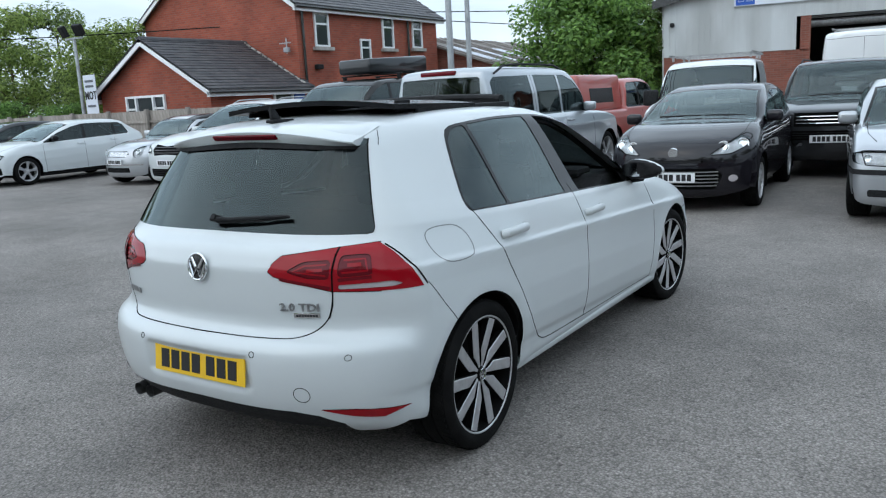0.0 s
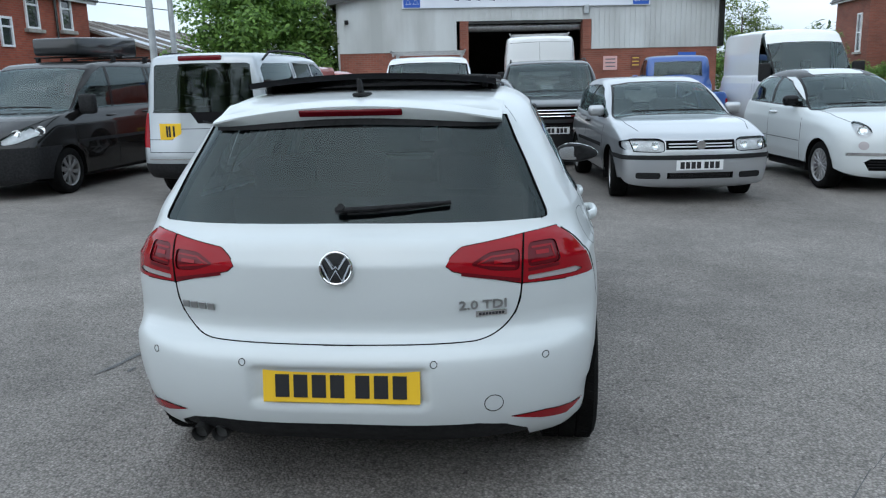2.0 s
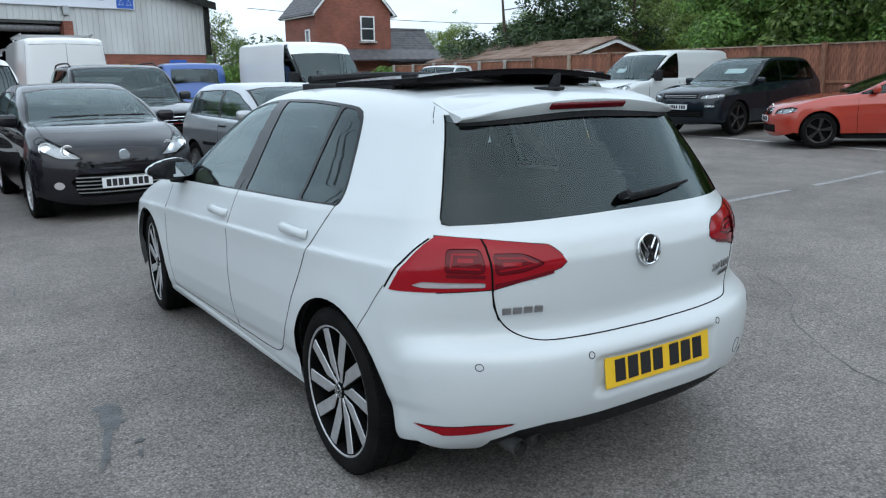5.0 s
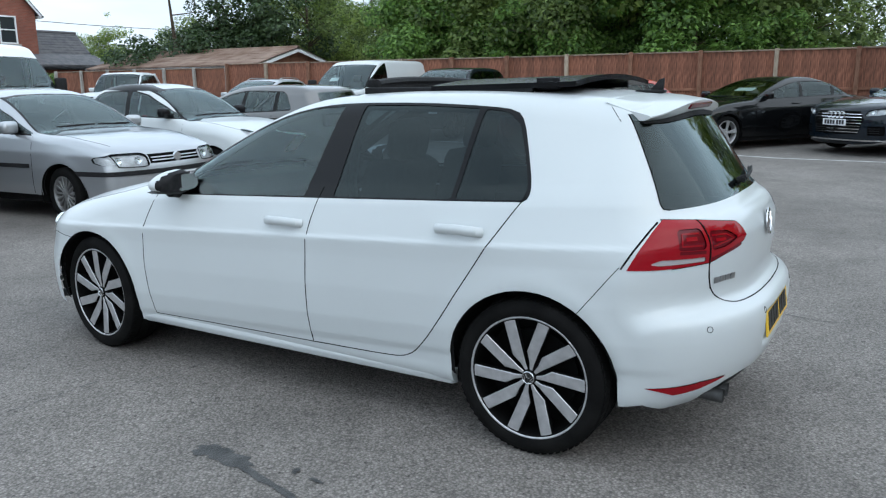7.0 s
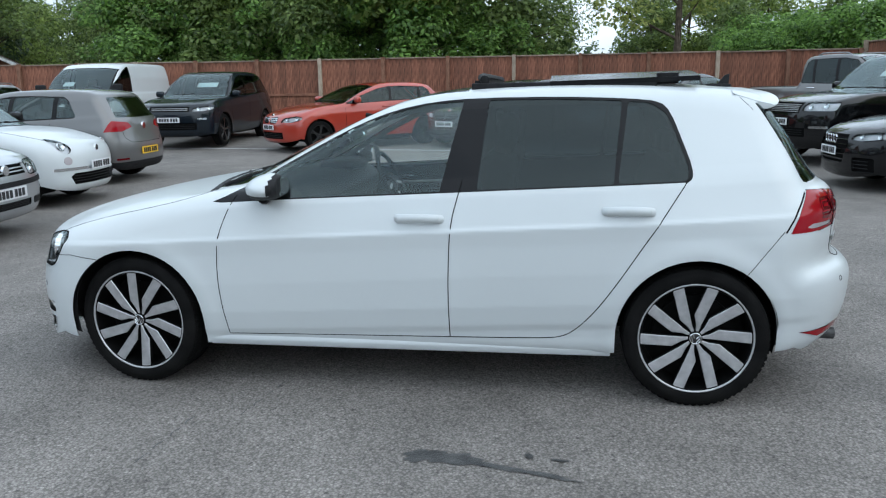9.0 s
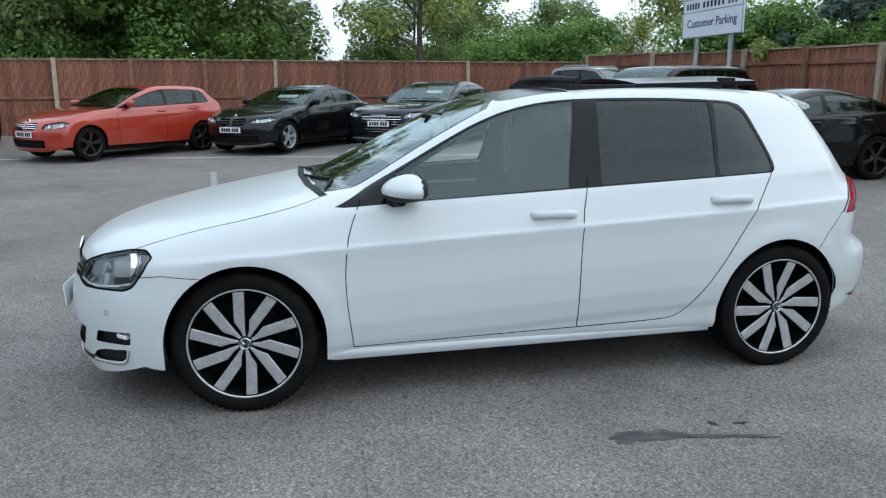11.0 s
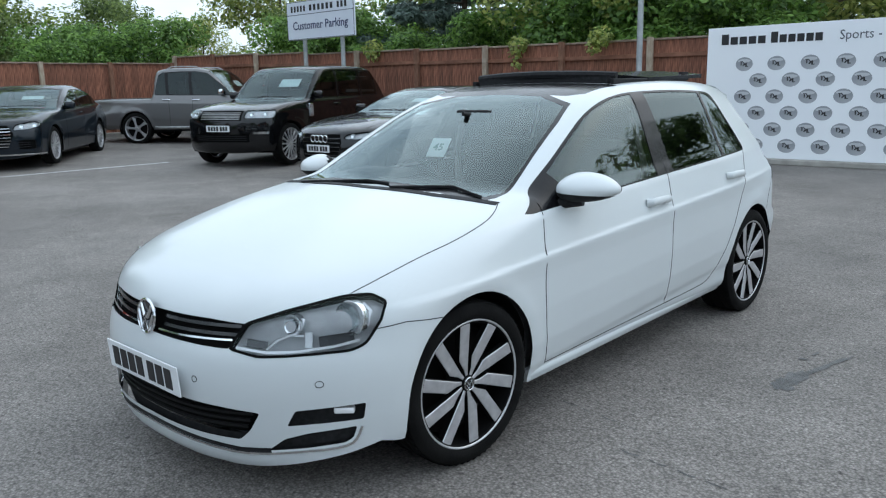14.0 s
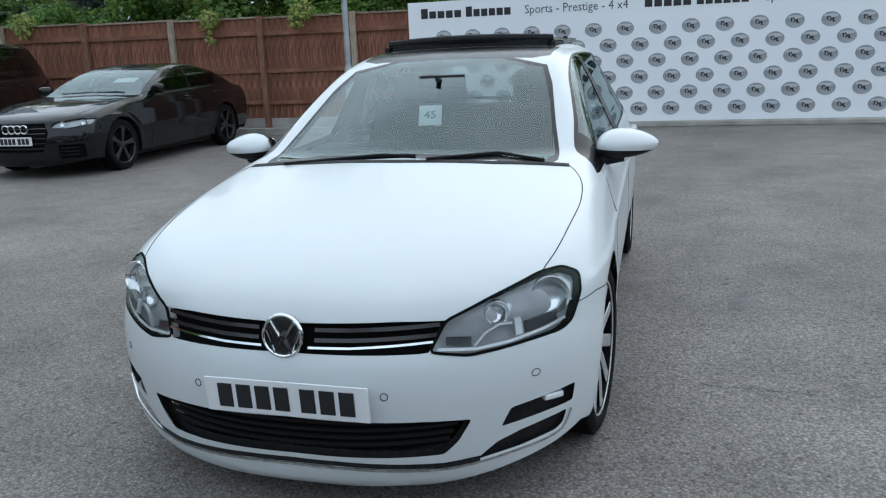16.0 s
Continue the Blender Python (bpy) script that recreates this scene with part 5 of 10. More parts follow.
for i in range(12):
    t = i / 12
    bm = bmesh.new()
    box(bm, (-18.4 + 2.85 * t, 15.97, 3.70 - 1.62 * t), (0.20, 0.05, 0.14), 0, Matrix.Rotation(radians(29), 4, "Y"))
    part("step_flashing", bm, M["concrete"], wing)

# long low shed beyond the house
shed = thing("long_shed", "long low brick shed with a patched cement sheet roof", "shed")
bm = bmesh.new()
prism(bm, [(-22.0, -0.2), (-13.6, -0.2), (-13.6, 2.75), (-18.0, 4.15), (-22.0, 2.9)], 25.3, 44.0, "Y")
part("wall", bm, M["brick2"], shed)
bm = bmesh.new()
prism(bm, [(-13.3, 2.66), (-18.0, 4.18), (-18.0, 4.26), (-13.3, 2.75)], 25.0, 44.2, "Y")
part("roof", bm, M["cement_roof"], shed)
rnd = random.Random(8)
for i in range(46):
    y = 25.2 + 0.41 * i
    bm = bmesh.new()
    pale = i % 5 in (1, 2) and rnd.random() < 0.8
    t0 = 0.0 if not pale else rnd.uniform(0.0, 0.15)
    a, b = np.array((-13.3, 2.76)), np.array((-18.0, 4.27))
    p, q = a + (b - a) * t0, a + (b - a) * (0.6 if pale else 1.0)
    prism(bm, [(p[0], p[1]), (q[0], q[1]), (q[0], q[1] + 0.03), (p[0], p[1] + 0.03)], y, y + (0.30 if pale else 0.10), "Y")
    part("roof_sheet", bm, M["sign_white"] if pale else M["cement_roof"], shed)
bm = bmesh.new()
box(bm, (-13.15, 34.5, 2.66), (0.14, 19.0, 0.16), 0.02)
part("gutter", bm, M["rim_black"], shed)
bm = bmesh.new()
box(bm, (-14.0, 24.95, 1.25), (3.6, 0.5, 2.5), 0.02)
part("yard_wall", bm, M["rim_black"], shed, "dark boarded gate wall")

# the workshop: a steel shed over a brick base with an open bay
WA = math.atan(0.2)
WM = pose(0.6, 26.57, 0, 0, 0, math.degrees(WA))
shop = thing("workshop_building", "grey steel-clad workshop with an open bay over a brick base", "workshop", WM)
xl, xr, dl, dr = -7.2, 7.4, -2.35, 2.05
BRZ, DZ, EZ, AZ = 2.5, 3.5, 4.5, 6.0
for x0, x1 in ((xl, dl), (dr, xr)):
    bm = bmesh.new()
    box(bm, ((x0 + x1) / 2, 0.15, BRZ / 2), (x1 - x0, 0.30, BRZ))
    part("brick_base", bm, M["brick2"], shop)
for x0, x1 in ((dl - 0.32, dl), (dr, dr + 0.32)):
    bm = bmesh.new()
    box(bm, ((x0 + x1) / 2, 0.10, (BRZ + DZ) / 2 + 0.05), (x1 - x0, 0.34, DZ - BRZ + 0.1))
    part("brick_pier", bm, M["brick2"], shop)
bm = bmesh.new()
box(bm, ((dl + dr) / 2, 0.2, DZ + 0.06), (dr - dl + 0.64, 0.3, 0.12))
part("lintel", bm, M["rim_black"], shop)


def roof_z(x):
    return EZ + (AZ - EZ) * (1 - abs(x - 0.1) / (7.3))


x = xl
while x < xr - 0.01:
    x1 = min(x + 0.40, xr)
    xc = (x + x1) / 2
    zb_ = DZ + 0.10 if dl - 0.3 < xc < dr + 0.3 else BRZ
    bm = bmesh.new()
    for k in range(4):
        u = x + (x1 - x) * (k + 0.5) / 4
        top_ = roof_z(u) - 0.02
        w_ = (x1 - x) / 4
        prism(bm, [(u - w_ / 2, zb_), (u + w_ / 2, zb_), (u + w_ / 2, top_), (u - w_ / 2, top_)], -0.02 - (0.030 if k % 2 else 0.0), 0.02, "Y")
    part("cladding_sheet", bm, M["cladding"], shop)
    x = x1
for s, xe in ((-1, xl), (1, xr)):
    bm = bmesh.new()
    prism(bm, [(xe + s * 0.35, EZ - 0.16), (0.1, AZ - 0.02), (0.1, AZ + 0.10), (xe + s * 0.35, EZ - 0.04)], -0.35, 16.0, "Y")
    part("roof", bm, M["cement_roof"], shop)
    bm = bmesh.new()
    prism(bm, [(xe + s * 0.38, EZ - 0.30), (0.1, AZ - 0.16), (0.1, AZ + 0.12), (xe + s * 0.38, EZ - 0.02)], -0.40, -0.34, "Y")
    part("bargeboard", bm, M["rim_black"], shop)
    bm = bmesh.new()
    box(bm, (xe - s * 0.02, 8.0, EZ / 2), (0.2, 15.6, EZ))
    part("side_wall", bm, M["cladding"], shop)
bm = bmesh.new()
box(bm, (xr + 0.10, -0.05, (BRZ + EZ) / 2), (0.22, 0.16, EZ - BRZ), 0.01)
part("corner_trim", bm, M["rim_black"], shop)
# back wall and bay box, coloured dark to stand for indoor shade
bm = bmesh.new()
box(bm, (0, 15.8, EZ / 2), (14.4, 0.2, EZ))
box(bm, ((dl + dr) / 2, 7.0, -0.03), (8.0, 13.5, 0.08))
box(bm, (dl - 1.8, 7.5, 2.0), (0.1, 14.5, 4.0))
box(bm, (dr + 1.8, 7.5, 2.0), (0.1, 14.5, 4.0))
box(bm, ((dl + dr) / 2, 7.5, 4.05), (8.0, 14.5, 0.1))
part("bay_lining", bm, M["shaded_bay"], shop, "bay interior lining with its shade put into the dark colour")
bm = bmesh.new()
cyl(bm, (dl, 0.45, DZ - 0.12), (dr, 0.45, DZ - 0.12), 0.16, seg=16)
part("rolled_shutter", bm, M["steel"], shop)
# sign over the bay
sg = None
bm = bmesh.new()
box(bm, (-0.10, -0.10, 4.42), (9.45, 0.08, 0.68), 0.01)
sg = part("shop_sign", bm, M["sign_white"], shop, "pale sign board with blue emblems")
for s in (-1, 1):
    bm = bmesh.new()
    box(bm, (-0.10 + s * 4.36, -0.145, 4.42), (0.62, 0.012, 0.62))
    em = part("emblem_square", bm, M["sign_blue"], sg)
    for ox, oz in ((0, 0.11), (-0.14, -0.13), (0.14, -0.13)):
        bm = bmesh.new()
        tube(bm, [(-0.10 + s * 4.36 + ox + 0.115 * math.cos(a), -0.153, 4.42 + oz + 0.115 * math.sin(a)) for a in (radians(90), radians(210), radians(330))], 0.014, 4, True)
        part("emblem_triangle", bm, M["upvc"], em)
lettering("sign_word", "•REPAIRS", 0.17, M["ink_blue"], sg, pose(1.55, -0.142, 4.42, 90, 0, 0), 0.004)
lettering("sign_word", "•TYRES", 0.17, M["ink_blue"], sg, pose(3.15, -0.142, 4.42, 90, 0, 0), 0.004)
for i, (xx, w_) in enumerate(((-2.75, 0.26), (-2.32, 0.24), (-1.95, 0.24), (-1.45, 0.36), (-1.12, 0.18), (-0.90, 0.16), (-0.68, 0.18), (-0.46, 0.14), (-0.26, 0.14))):
    bm = bmesh.new()
    box(bm, (xx, -0.145, 4.44 if i > 3 else 4.50), (w_ * 0.75, 0.008, 0.20 if i > 3 else 0.34), 0, Matrix.Rotation(radians(12), 4, "Y"))
    part("word_bar", bm, M["ink_blue"], sg)
for xx, zz, w_, h_, mat in ((3.15, 1.95, 0.55, 0.52, "pink"), (4.15, 1.98, 0.36, 0.52, "brown_sign"), (5.05, 1.60, 0.55, 0.14, "sign_white"), (5.62, 1.62, 0.60, 0.14, "yellow"), (6.2, 1.95, 0.7, 0.7, "sign_blue")):
    bm = bmesh.new()
    box(bm, (xx, -0.02, zz), (w_, 0.03, h_), 0.005)
    nb_ = part("wall_notice", bm, M[mat], shop)
    bm = bmesh.new()
    for k in range(3):
        box(bm, (xx, -0.04, zz + h_ * (0.28 - 0.26 * k)), (w_ * 0.7, 0.006, h_ * 0.08))
    part("notice_bar", bm, M["text_grey"] if mat in ("pink", "yellow", "sign_white") else M["yellow"], nb_)
bm = bmesh.new()
box(bm, (2.15, -0.12, 3.95), (0.20, 0.16, 0.34), 0.03)
part("alarm_box", bm, M["galv"], shop)
bm = bmesh.new()
box(bm, (-6.9, -0.16, 3.62), (0.14, 0.30, 0.14), 0.03)
cyl(bm, (-6.9, -0.26, 3.62), (-6.9, -0.36, 3.60), 0.05, seg=10)
part("security_camera", bm, M["plastic"], shop)

# the second brick house, far behind
h2 = gable_house("far_brick_house", "far dark red brick house with a slate roof and side wing", 17.95, 22.97, 39.5, 44.0, 5.5, 8.3, M["brick2"], M["slate"], rows=16, cols=18)
window(h2, pose(21.35, 39.48, 4.45), 0.95, 1.45, cross=0.5)
window(h2, Matrix.Translation((17.94, 40.6, 3.4)) @ Matrix.Rotation(radians(-90), 4, "Z"), 0.6, 2.0, cross=0.5)
bm = bmesh.new()
prism(bm, [(38.2, 2.55), (39.5, 3.15), (39.5, 3.25), (38.2, 2.65)], 19.2, 26.4, "X")
part("porch_roof", bm, M["slate"], h2, "slate lean-to roof along the front")
gable_house("far_brick_wing", "low side wing of the far brick house", 22.97, 26.4, 39.5, 43.5, 2.6, 4.5, M["brick2"], M["slate"], axis="x", rows=14, cols=16)
bm = bmesh.new()
box(bm, (20.4, 42.0, 8.5), (0.7, 0.7, 1.6), 0.02)
part("chimney", bm, M["brick2"], h2)

# sheds beyond the fence
low = gable_house("field_shed", "low timber shed with a rusty sheet roof beyond the fence", 23.2, 28.5, 23.6, 35.0, 2.35, 3.10, M["rail"], M["rust_roof"], rows=3, cols=26, over=0.35)


def utility_pole(x, y, h):
    root = thing("utility_pole", "dark timber utility pole with a crossarm", "utility pole")
    bm = bmesh.new()
    cyl(bm, (x, y, 0), (x, y, h), 0.14, 0.10, 10)
    part("pole", bm, M["bark"], root)
    bm = bmesh.new()
    box(bm, (x, y, h - 0.4), (1.1, 0.1, 0.12))
    part("crossarm", bm, M["bark"], root)


utility_pole(36.5, 43.0, 5.6)
utility_pole(46.0, 41.0, 7.6)
cable = thing("overhead_cable", "thin dark overhead cable", "cable")
for pts in (((46.0, 41.0, 7.3), (36.5, 43.0, 5.3)), ((36.5, 43.0, 5.3), (15.9, 45.0, 5.9)), ((-16, 24.0, 5.0), (20.0, 70.0, 5.6)), ((-16.0, 24.5, 4.7), (-2.0, 48.0, 4.2)), ((-19.5, 16.0, 4.35), (-45.0, 4.0, 5.2))):
    a, b = np.array(pts[0]), np.array(pts[1])
    bm = bmesh.new()
    tube(bm, [a + (b - a) * t - np.array((0, 0, 0.9 * t * (1 - t))) for t in np.linspace(0, 1, 9)], 0.018, 4)
    part("wire", bm, M["rubber"], cable)

# ---- the white hatchback in the middle of the yard ----
def left_of(x):
    return lambda c: c[:, 0] < x


HATCH_SIL = [(1.75, 0.085), (1.95, 0.090), (2.06, 0.103), (2.13, 0.130), (2.155, 0.26), (2.165, 0.36), (2.168, 0.44), (2.155, 0.52), (2.125, 0.59), (2.105, 0.66), (2.06, 0.715), (1.96, 0.765), (1.80, 0.815), (1.6, 0.862),
             (1.4, 0.902), (1.2, 0.935), (1.02, 0.965), (0.93, 0.975), (0.80, 1.035), (0.6, 1.135), (0.4, 1.228), (0.2, 1.312), (0.06, 1.362), (-0.1, 1.398), (-0.3, 1.420), (-0.7, 1.432),
             (-1.1, 1.426), (-1.45, 1.405), (-1.62, 1.380), (-1.66, 1.36), (-1.70, 1.305), (-1.80, 1.165), (-1.89, 1.03), (-1.935, 0.97), (-1.985, 0.945), (-2.015, 0.88), (-2.02, 0.865),
             (-2.018, 0.75), (-2.005, 0.655), (-2.03, 0.625), (-2.085, 0.60), (-2.105, 0.555), (-2.10, 0.45), (-2.08, 0.36), (-2.04, 0.285), (-1.96, 0.222), (-1.75, 0.185), (-0.99, 0.20), (0.98, 0.20), (1.58, 0.088)]
HATCH_PROF = [(0.03, 0.79), (0.08, 0.825), (0.16, 0.842), (0.215, 0.847), (0.26, 0.850), (0.30, 0.856), (0.33, 0.868), (0.42, 0.884), (0.56, 0.891), (0.70, 0.887), (0.774, 0.890), (0.786, 0.879), (0.85, 0.858), (0.92, 0.834),
              (0.965, 0.808), (1.0, 0.787), (1.1, 0.738), (1.2, 0.688), (1.3, 0.632), (1.36, 0.590), (1.42, 0.53)]
DLO_TOP = smooth_line([(0.915, 0.900), (0.84, 0.932), (0.70, 1.006), (0.55, 1.086), (0.39, 1.172), (0.22, 1.256), (0.06, 1.314), (-0.12, 1.350), (-0.32, 1.365), (-0.70, 1.368), (-1.02, 1.356), (-1.15, 1.342), (-1.195, 1.298),
                      (-1.245, 1.17), (-1.284, 1.06), (-1.283, 1.015), (-1.262, 1.000)], 1)
DLO = [tuple(p) for p in DLO_TOP] + [(-1.0, 0.988), (-0.2, 0.950), (0.6, 0.913), (0.87, 0.897)]
PANE_F = [(0.585, 0.919), (0.63, 1.034), (0.47, 1.121), (0.34, 1.189), (0.21, 1.251), (0.10, 1.292), (0.0, 1.318), (-0.11, 1.340), (-0.268, 1.352), (-0.178, 0.956)]
PANE_R = fillet([(-0.345, 0.965), (-0.388, 1.356), (-0.7, 1.357), (-0.985, 1.347), (-0.948, 0.992)], 0.014)
PANE_Q = fillet([(-0.968, 0.994), (-1.012, 1.345), (-1.112, 1.335), (-1.178, 1.290), (-1.231, 1.165), (-1.269, 1.055), (-1.262, 1.007)], 0.02)
DOOR_F = [(0.80, 0.93), (0.845, 0.83), (0.875, 0.73), (0.885, 0.53), (0.85, 0.268), (-0.225, 0.285), (-0.222, 0.55), (-0.234, 0.816), (-0.262, 0.93), (-0.28, 1.0)]
DOOR_R = [(-0.28, 1.0), (-0.262, 0.93), (-0.234, 0.816), (-0.222, 0.55), (-0.225, 0.285), (-0.66, 0.293), (-0.74, 0.305), (-0.80, 0.342), (-0.905, 0.463), (-1.09, 0.748), (-1.27, 1.02)]
LAMP_R = [(-0.352, 0.868), (-0.368, 0.895), (-0.40, 0.922), (-0.597, 0.948), (-0.70, 0.957), (-1.0, 0.965), (-1.0, 0.783), (-0.74, 0.788), (-0.59, 0.795), (-0.49, 0.822), (-0.375, 0.850)]
LAMP_R_SIDE = [(-1.685, 0.78), (-1.775, 0.965), (-2.4, 0.985), (-2.4, 0.775)]
GATE_GLASS = [(0.05, 0.993), (-0.30, 0.991), (-0.55, 0.987), (-0.655, 0.986), (-0.676, 0.992), (-0.674, 1.010), (-0.648, 1.07), (-0.607, 1.165), (-0.567, 1.25), (-0.535, 1.325), (-0.4, 1.345), (0.05, 1.352)]
TAILGATE = [(0.05, 0.615), (-0.40, 0.618), (-0.47, 0.622), (-0.525, 0.642), (-0.57, 0.69), (-0.588, 0.75), (-0.593, 0.80), (-0.597, 0.95), (-0.69, 0.975), (-0.655, 1.08), (-0.54, 1.33), (0.05, 1.36)]
SCREEN = [(0.05, 0.985), (-0.38, 0.974), (-0.60, 0.955), (-0.628, 0.965), (-0.588, 1.075), (-0.533, 1.222), (-0.486, 1.304), (-0.28, 1.350), (0.05, 1.364)]
HEADLAMP = fillet([(-0.424, 0.560), (-0.464, 0.643), (-0.582, 0.691), (-0.699, 0.730), (-0.762, 0.735), (-0.812, 0.711), (-0.822, 0.660), (-0.800, 0.583), (-0.772, 0.564), (-0.612, 0.547), (-0.530, 0.541)], 0.016)
LAMP_OUT = fillet([(-0.702, 0.924), (-0.612, 0.922), (-0.612, 0.845), (-0.722, 0.850)], 0.018)
LAMP_IN = fillet([(-0.585, 0.908), (-0.489, 0.903), (-0.425, 0.868), (-0.50, 0.845), (-0.585, 0.838)], 0.018)
LAMP_CLEAR = fillet([(-0.612, 0.817), (-0.612, 0.801), (-0.776, 0.801), (-0.798, 0.808), (-0.772, 0.822)], 0.007)
GRILLE = [(0.05, 0.562), (-0.40, 0.558), (-0.422, 0.560), (-0.466, 0.643), (-0.33, 0.649), (0.05, 0.643)]
MOUTH = fillet([(0.05, 0.246), (-0.32, 0.240), (-0.455, 0.240), (-0.497, 0.280), (-0.536, 0.347), (-0.40, 0.357), (0.05, 0.372)], 0.012)
FOG_U = fillet([(-0.612, 0.304), (-0.640, 0.360), (-0.812, 0.385), (-0.804, 0.328)], 0.007)
FOG_L = fillet([(-0.540, 0.206), (-0.600, 0.255), (-0.665, 0.278), (-0.788, 0.303), (-0.777, 0.262), (-0.757, 0.243), (-0.66, 0.223)], 0.008)
HOOD_LINE = [(0.955, -0.700), (1.02, -0.738), (1.113, -0.769), (1.291, -0.781), (1.448, -0.766), (1.651, -0.742), (1.768, -0.710)]
REFLECTOR = [(-0.555, 0.360), (-0.67, 0.359), (-0.80, 0.342), (-0.74, 0.314), (-0.66, 0.328)]
SKIRT = [(0.05, 0.352), (-0.45, 0.346), (-0.54, 0.330), (-0.61, 0.290), (-0.64, 0.1), (0.05, 0.1)]


def arch(y, z, r, flat=0.0):
    return [(y - r, -0.2)] + [(y + r * math.cos(a), z + r * math.sin(a)) for a in np.linspace(math.pi, 0, 25)] + [(y + r, -0.2)]


def build_hatch():
    car = thing("hatchback_car", "white five-door hatchback with open black sunroof on grey tarmac", "car")
    sh = Shell(HATCH_SIL, HATCH_PROF, slope=0.05, tf=(1.2, 0.8, 0.05), tr=(0.85, 0.9, 0.055), cab=1.0, flare=(0.008, 0.375), dents=((-1.8, 0.285, 0.425, 0.545, 0.022),), h=0.006, soften=0.004, top_taper=0.075)
    sh.build(0.019)
    rear, front = (lambda c: c[:, 1] < -1.45), (lambda c: c[:, 1] > 1.25)
    regions = [
        ("door_front", [("side", DOOR_F)], left_of(-0.5)),
        ("door_rear", [("side", DOOR_R)], left_of(-0.5)),
        ("pillar", [("side", DLO)], left_of(-0.4)),
        ("pane_f", [("side", PANE_F)], left_of(-0.4)),
        ("pane_r", [("side", PANE_R)], left_of(-0.4)),
        ("pane_q", [("side", PANE_Q)], left_of(-0.4)),
        ("screen_edge", [("front", [(u * 1.035 - 0.0, v + (0.012 if v > 1.15 else -0.012)) for u, v in SCREEN])], lambda c: (c[:, 1] > 0.0) & (c[:, 1] < 1.05) & (c[:, 2] > 0.9)),
        ("screen", [("front", SCREEN)], lambda c: (c[:, 1] > 0.0) & (c[:, 1] < 1.05) & (c[:, 2] > 0.9)),
        ("roof_glass", [("top", [(0.05, 0.07), (-0.42, 0.05), (-0.50, 0.0), (-0.515, -0.28), (0.05, -0.28)])], lambda c: c[:, 2] > 1.3),
        ("roof_hole", [("top", [(0.05, -0.30), (-0.455, -0.30), (-0.455, -0.74), (0.05, -0.74)])], lambda c: c[:, 2] > 1.3),
        ("tailgate", [("rear", TAILGATE)], rear),
        ("gate_glass", [("rear", GATE_GLASS)], rear),
        ("skirt", [("rear", SKIRT)], lambda c: c[:, 1] < -1.80),
        ("lamp_r", [("rear", LAMP_R), ("side", LAMP_R_SIDE)], rear),
        ("lamp_gate", [("rear", [(-0.2, 0.7), (-0.2, 1.05), (-0.588, 1.05), (-0.588, 0.7)]), ("rear", LAMP_R)], rear),
        ("lamp_out", [("rear", LAMP_OUT)], rear),
        ("lamp_in", [("rear", LAMP_IN)], rear),
        ("lamp_white", [("rear", LAMP_CLEAR), ("side", LAMP_R_SIDE)], rear),
        ("reflector", [("rear", REFLECTOR)], rear),
        ("headlamp", [("front", HEADLAMP)], front),
        ("grille", [("front", GRILLE)], front),
        ("mouth", [("front", MOUTH)], front),
        ("fog_u", [("front", FOG_U)], front),
        ("fog_l", [("front", FOG_L)], front),
        ("arch_f", [("side", arch(1.318, 0.325, 0.348))], left_of(-0.45)),
        ("arch_r", [("side", arch(-1.318, 0.325, 0.348))], left_of(-0.45)),
    ]
    for off in (0.787, 0.773):
        sh.cut("side", [(-1.62, off + 0.081), (1.2, off - 0.06), (1.2, off - 0.061), (-1.62, off + 0.080)], left_of(-0.6))
    sh.split(regions)
    W = M["white"]
    part("body", sh.mesh("body", "body", W), W, car, "glossy white painted steel body")
    for side in ("left", "right"):
        d = part("front_door", sh.mesh("front_door", "door_front", W, side), W, car)
        r = part("rear_door", sh.mesh("rear_door", "door_rear", W, side), W, car)
        s = -1 if side == "left" else 1
        # handles with their hollows
        for door, yc, zc in ((d, -0.090, 0.842), (r, -1.010, 0.883)):
            p = sh.project("side", [(yc, zc)])[0]
            bm = bmesh.new()
            tube(bm, [(0.0, -0.105, -0.004), (-0.022, -0.09, 0), (-0.030, -0.05, 0.002), (-0.031, 0.0, 0.003), (-0.030, 0.05, 0.002), (-0.024, 0.085, 0), (0.0, 0.10, -0.002)], 0.0145, 10)
            bmesh.ops.scale(bm, vec=(1, 1, 1.35), verts=bm.verts[:])
            bmesh.ops.scale(bm, vec=(-s, 1, 1), verts=bm.verts[:])
            bmesh.ops.recalc_face_normals(bm, faces=bm.faces[:])
            part("door_handle", bm, W, door, "", True, pose(s * abs(p[0]), p[1], p[2]))
        part("window_trim", sh.mesh("window_trim", "pillar", M["pillar"], side), None, car, "gloss black window surround")
        if s < 0:  # the other front window is wound down
            part("front_window", sh.mesh("front_window", "pane_f", M["glass"], side, -0.003), None, car, "clear door window")
        part("rear_window", sh.mesh("rear_window", "pane_r", M["privacy"], side, -0.003), None, car, "dark tinted door window")
        part("quarter_window", sh.mesh("quarter_window", "pane_q", M["privacy"], side, -0.003), None, car, "dark tinted quarter window")
        # tail lamp with its inner blocks
        tl = part("tail_lamp", sh.mesh("tail_lamp", "lamp_r", M["red_lens"], side, 0.002), None, car, "red outer tail lamp")
        tg = part("tailgate_lamp", sh.mesh("tailgate_lamp", "lamp_gate", M["red_lens"], side, 0.002), None, car, "red tailgate lamp")
        part("lamp_panel", sh.mesh("lamp_panel", "lamp_out", M["dark_red_lens"], side, -0.003), None, tl)
        part("lamp_panel", sh.mesh("lamp_panel", "lamp_in", M["dark_red_lens"], side, -0.003), None, tg)
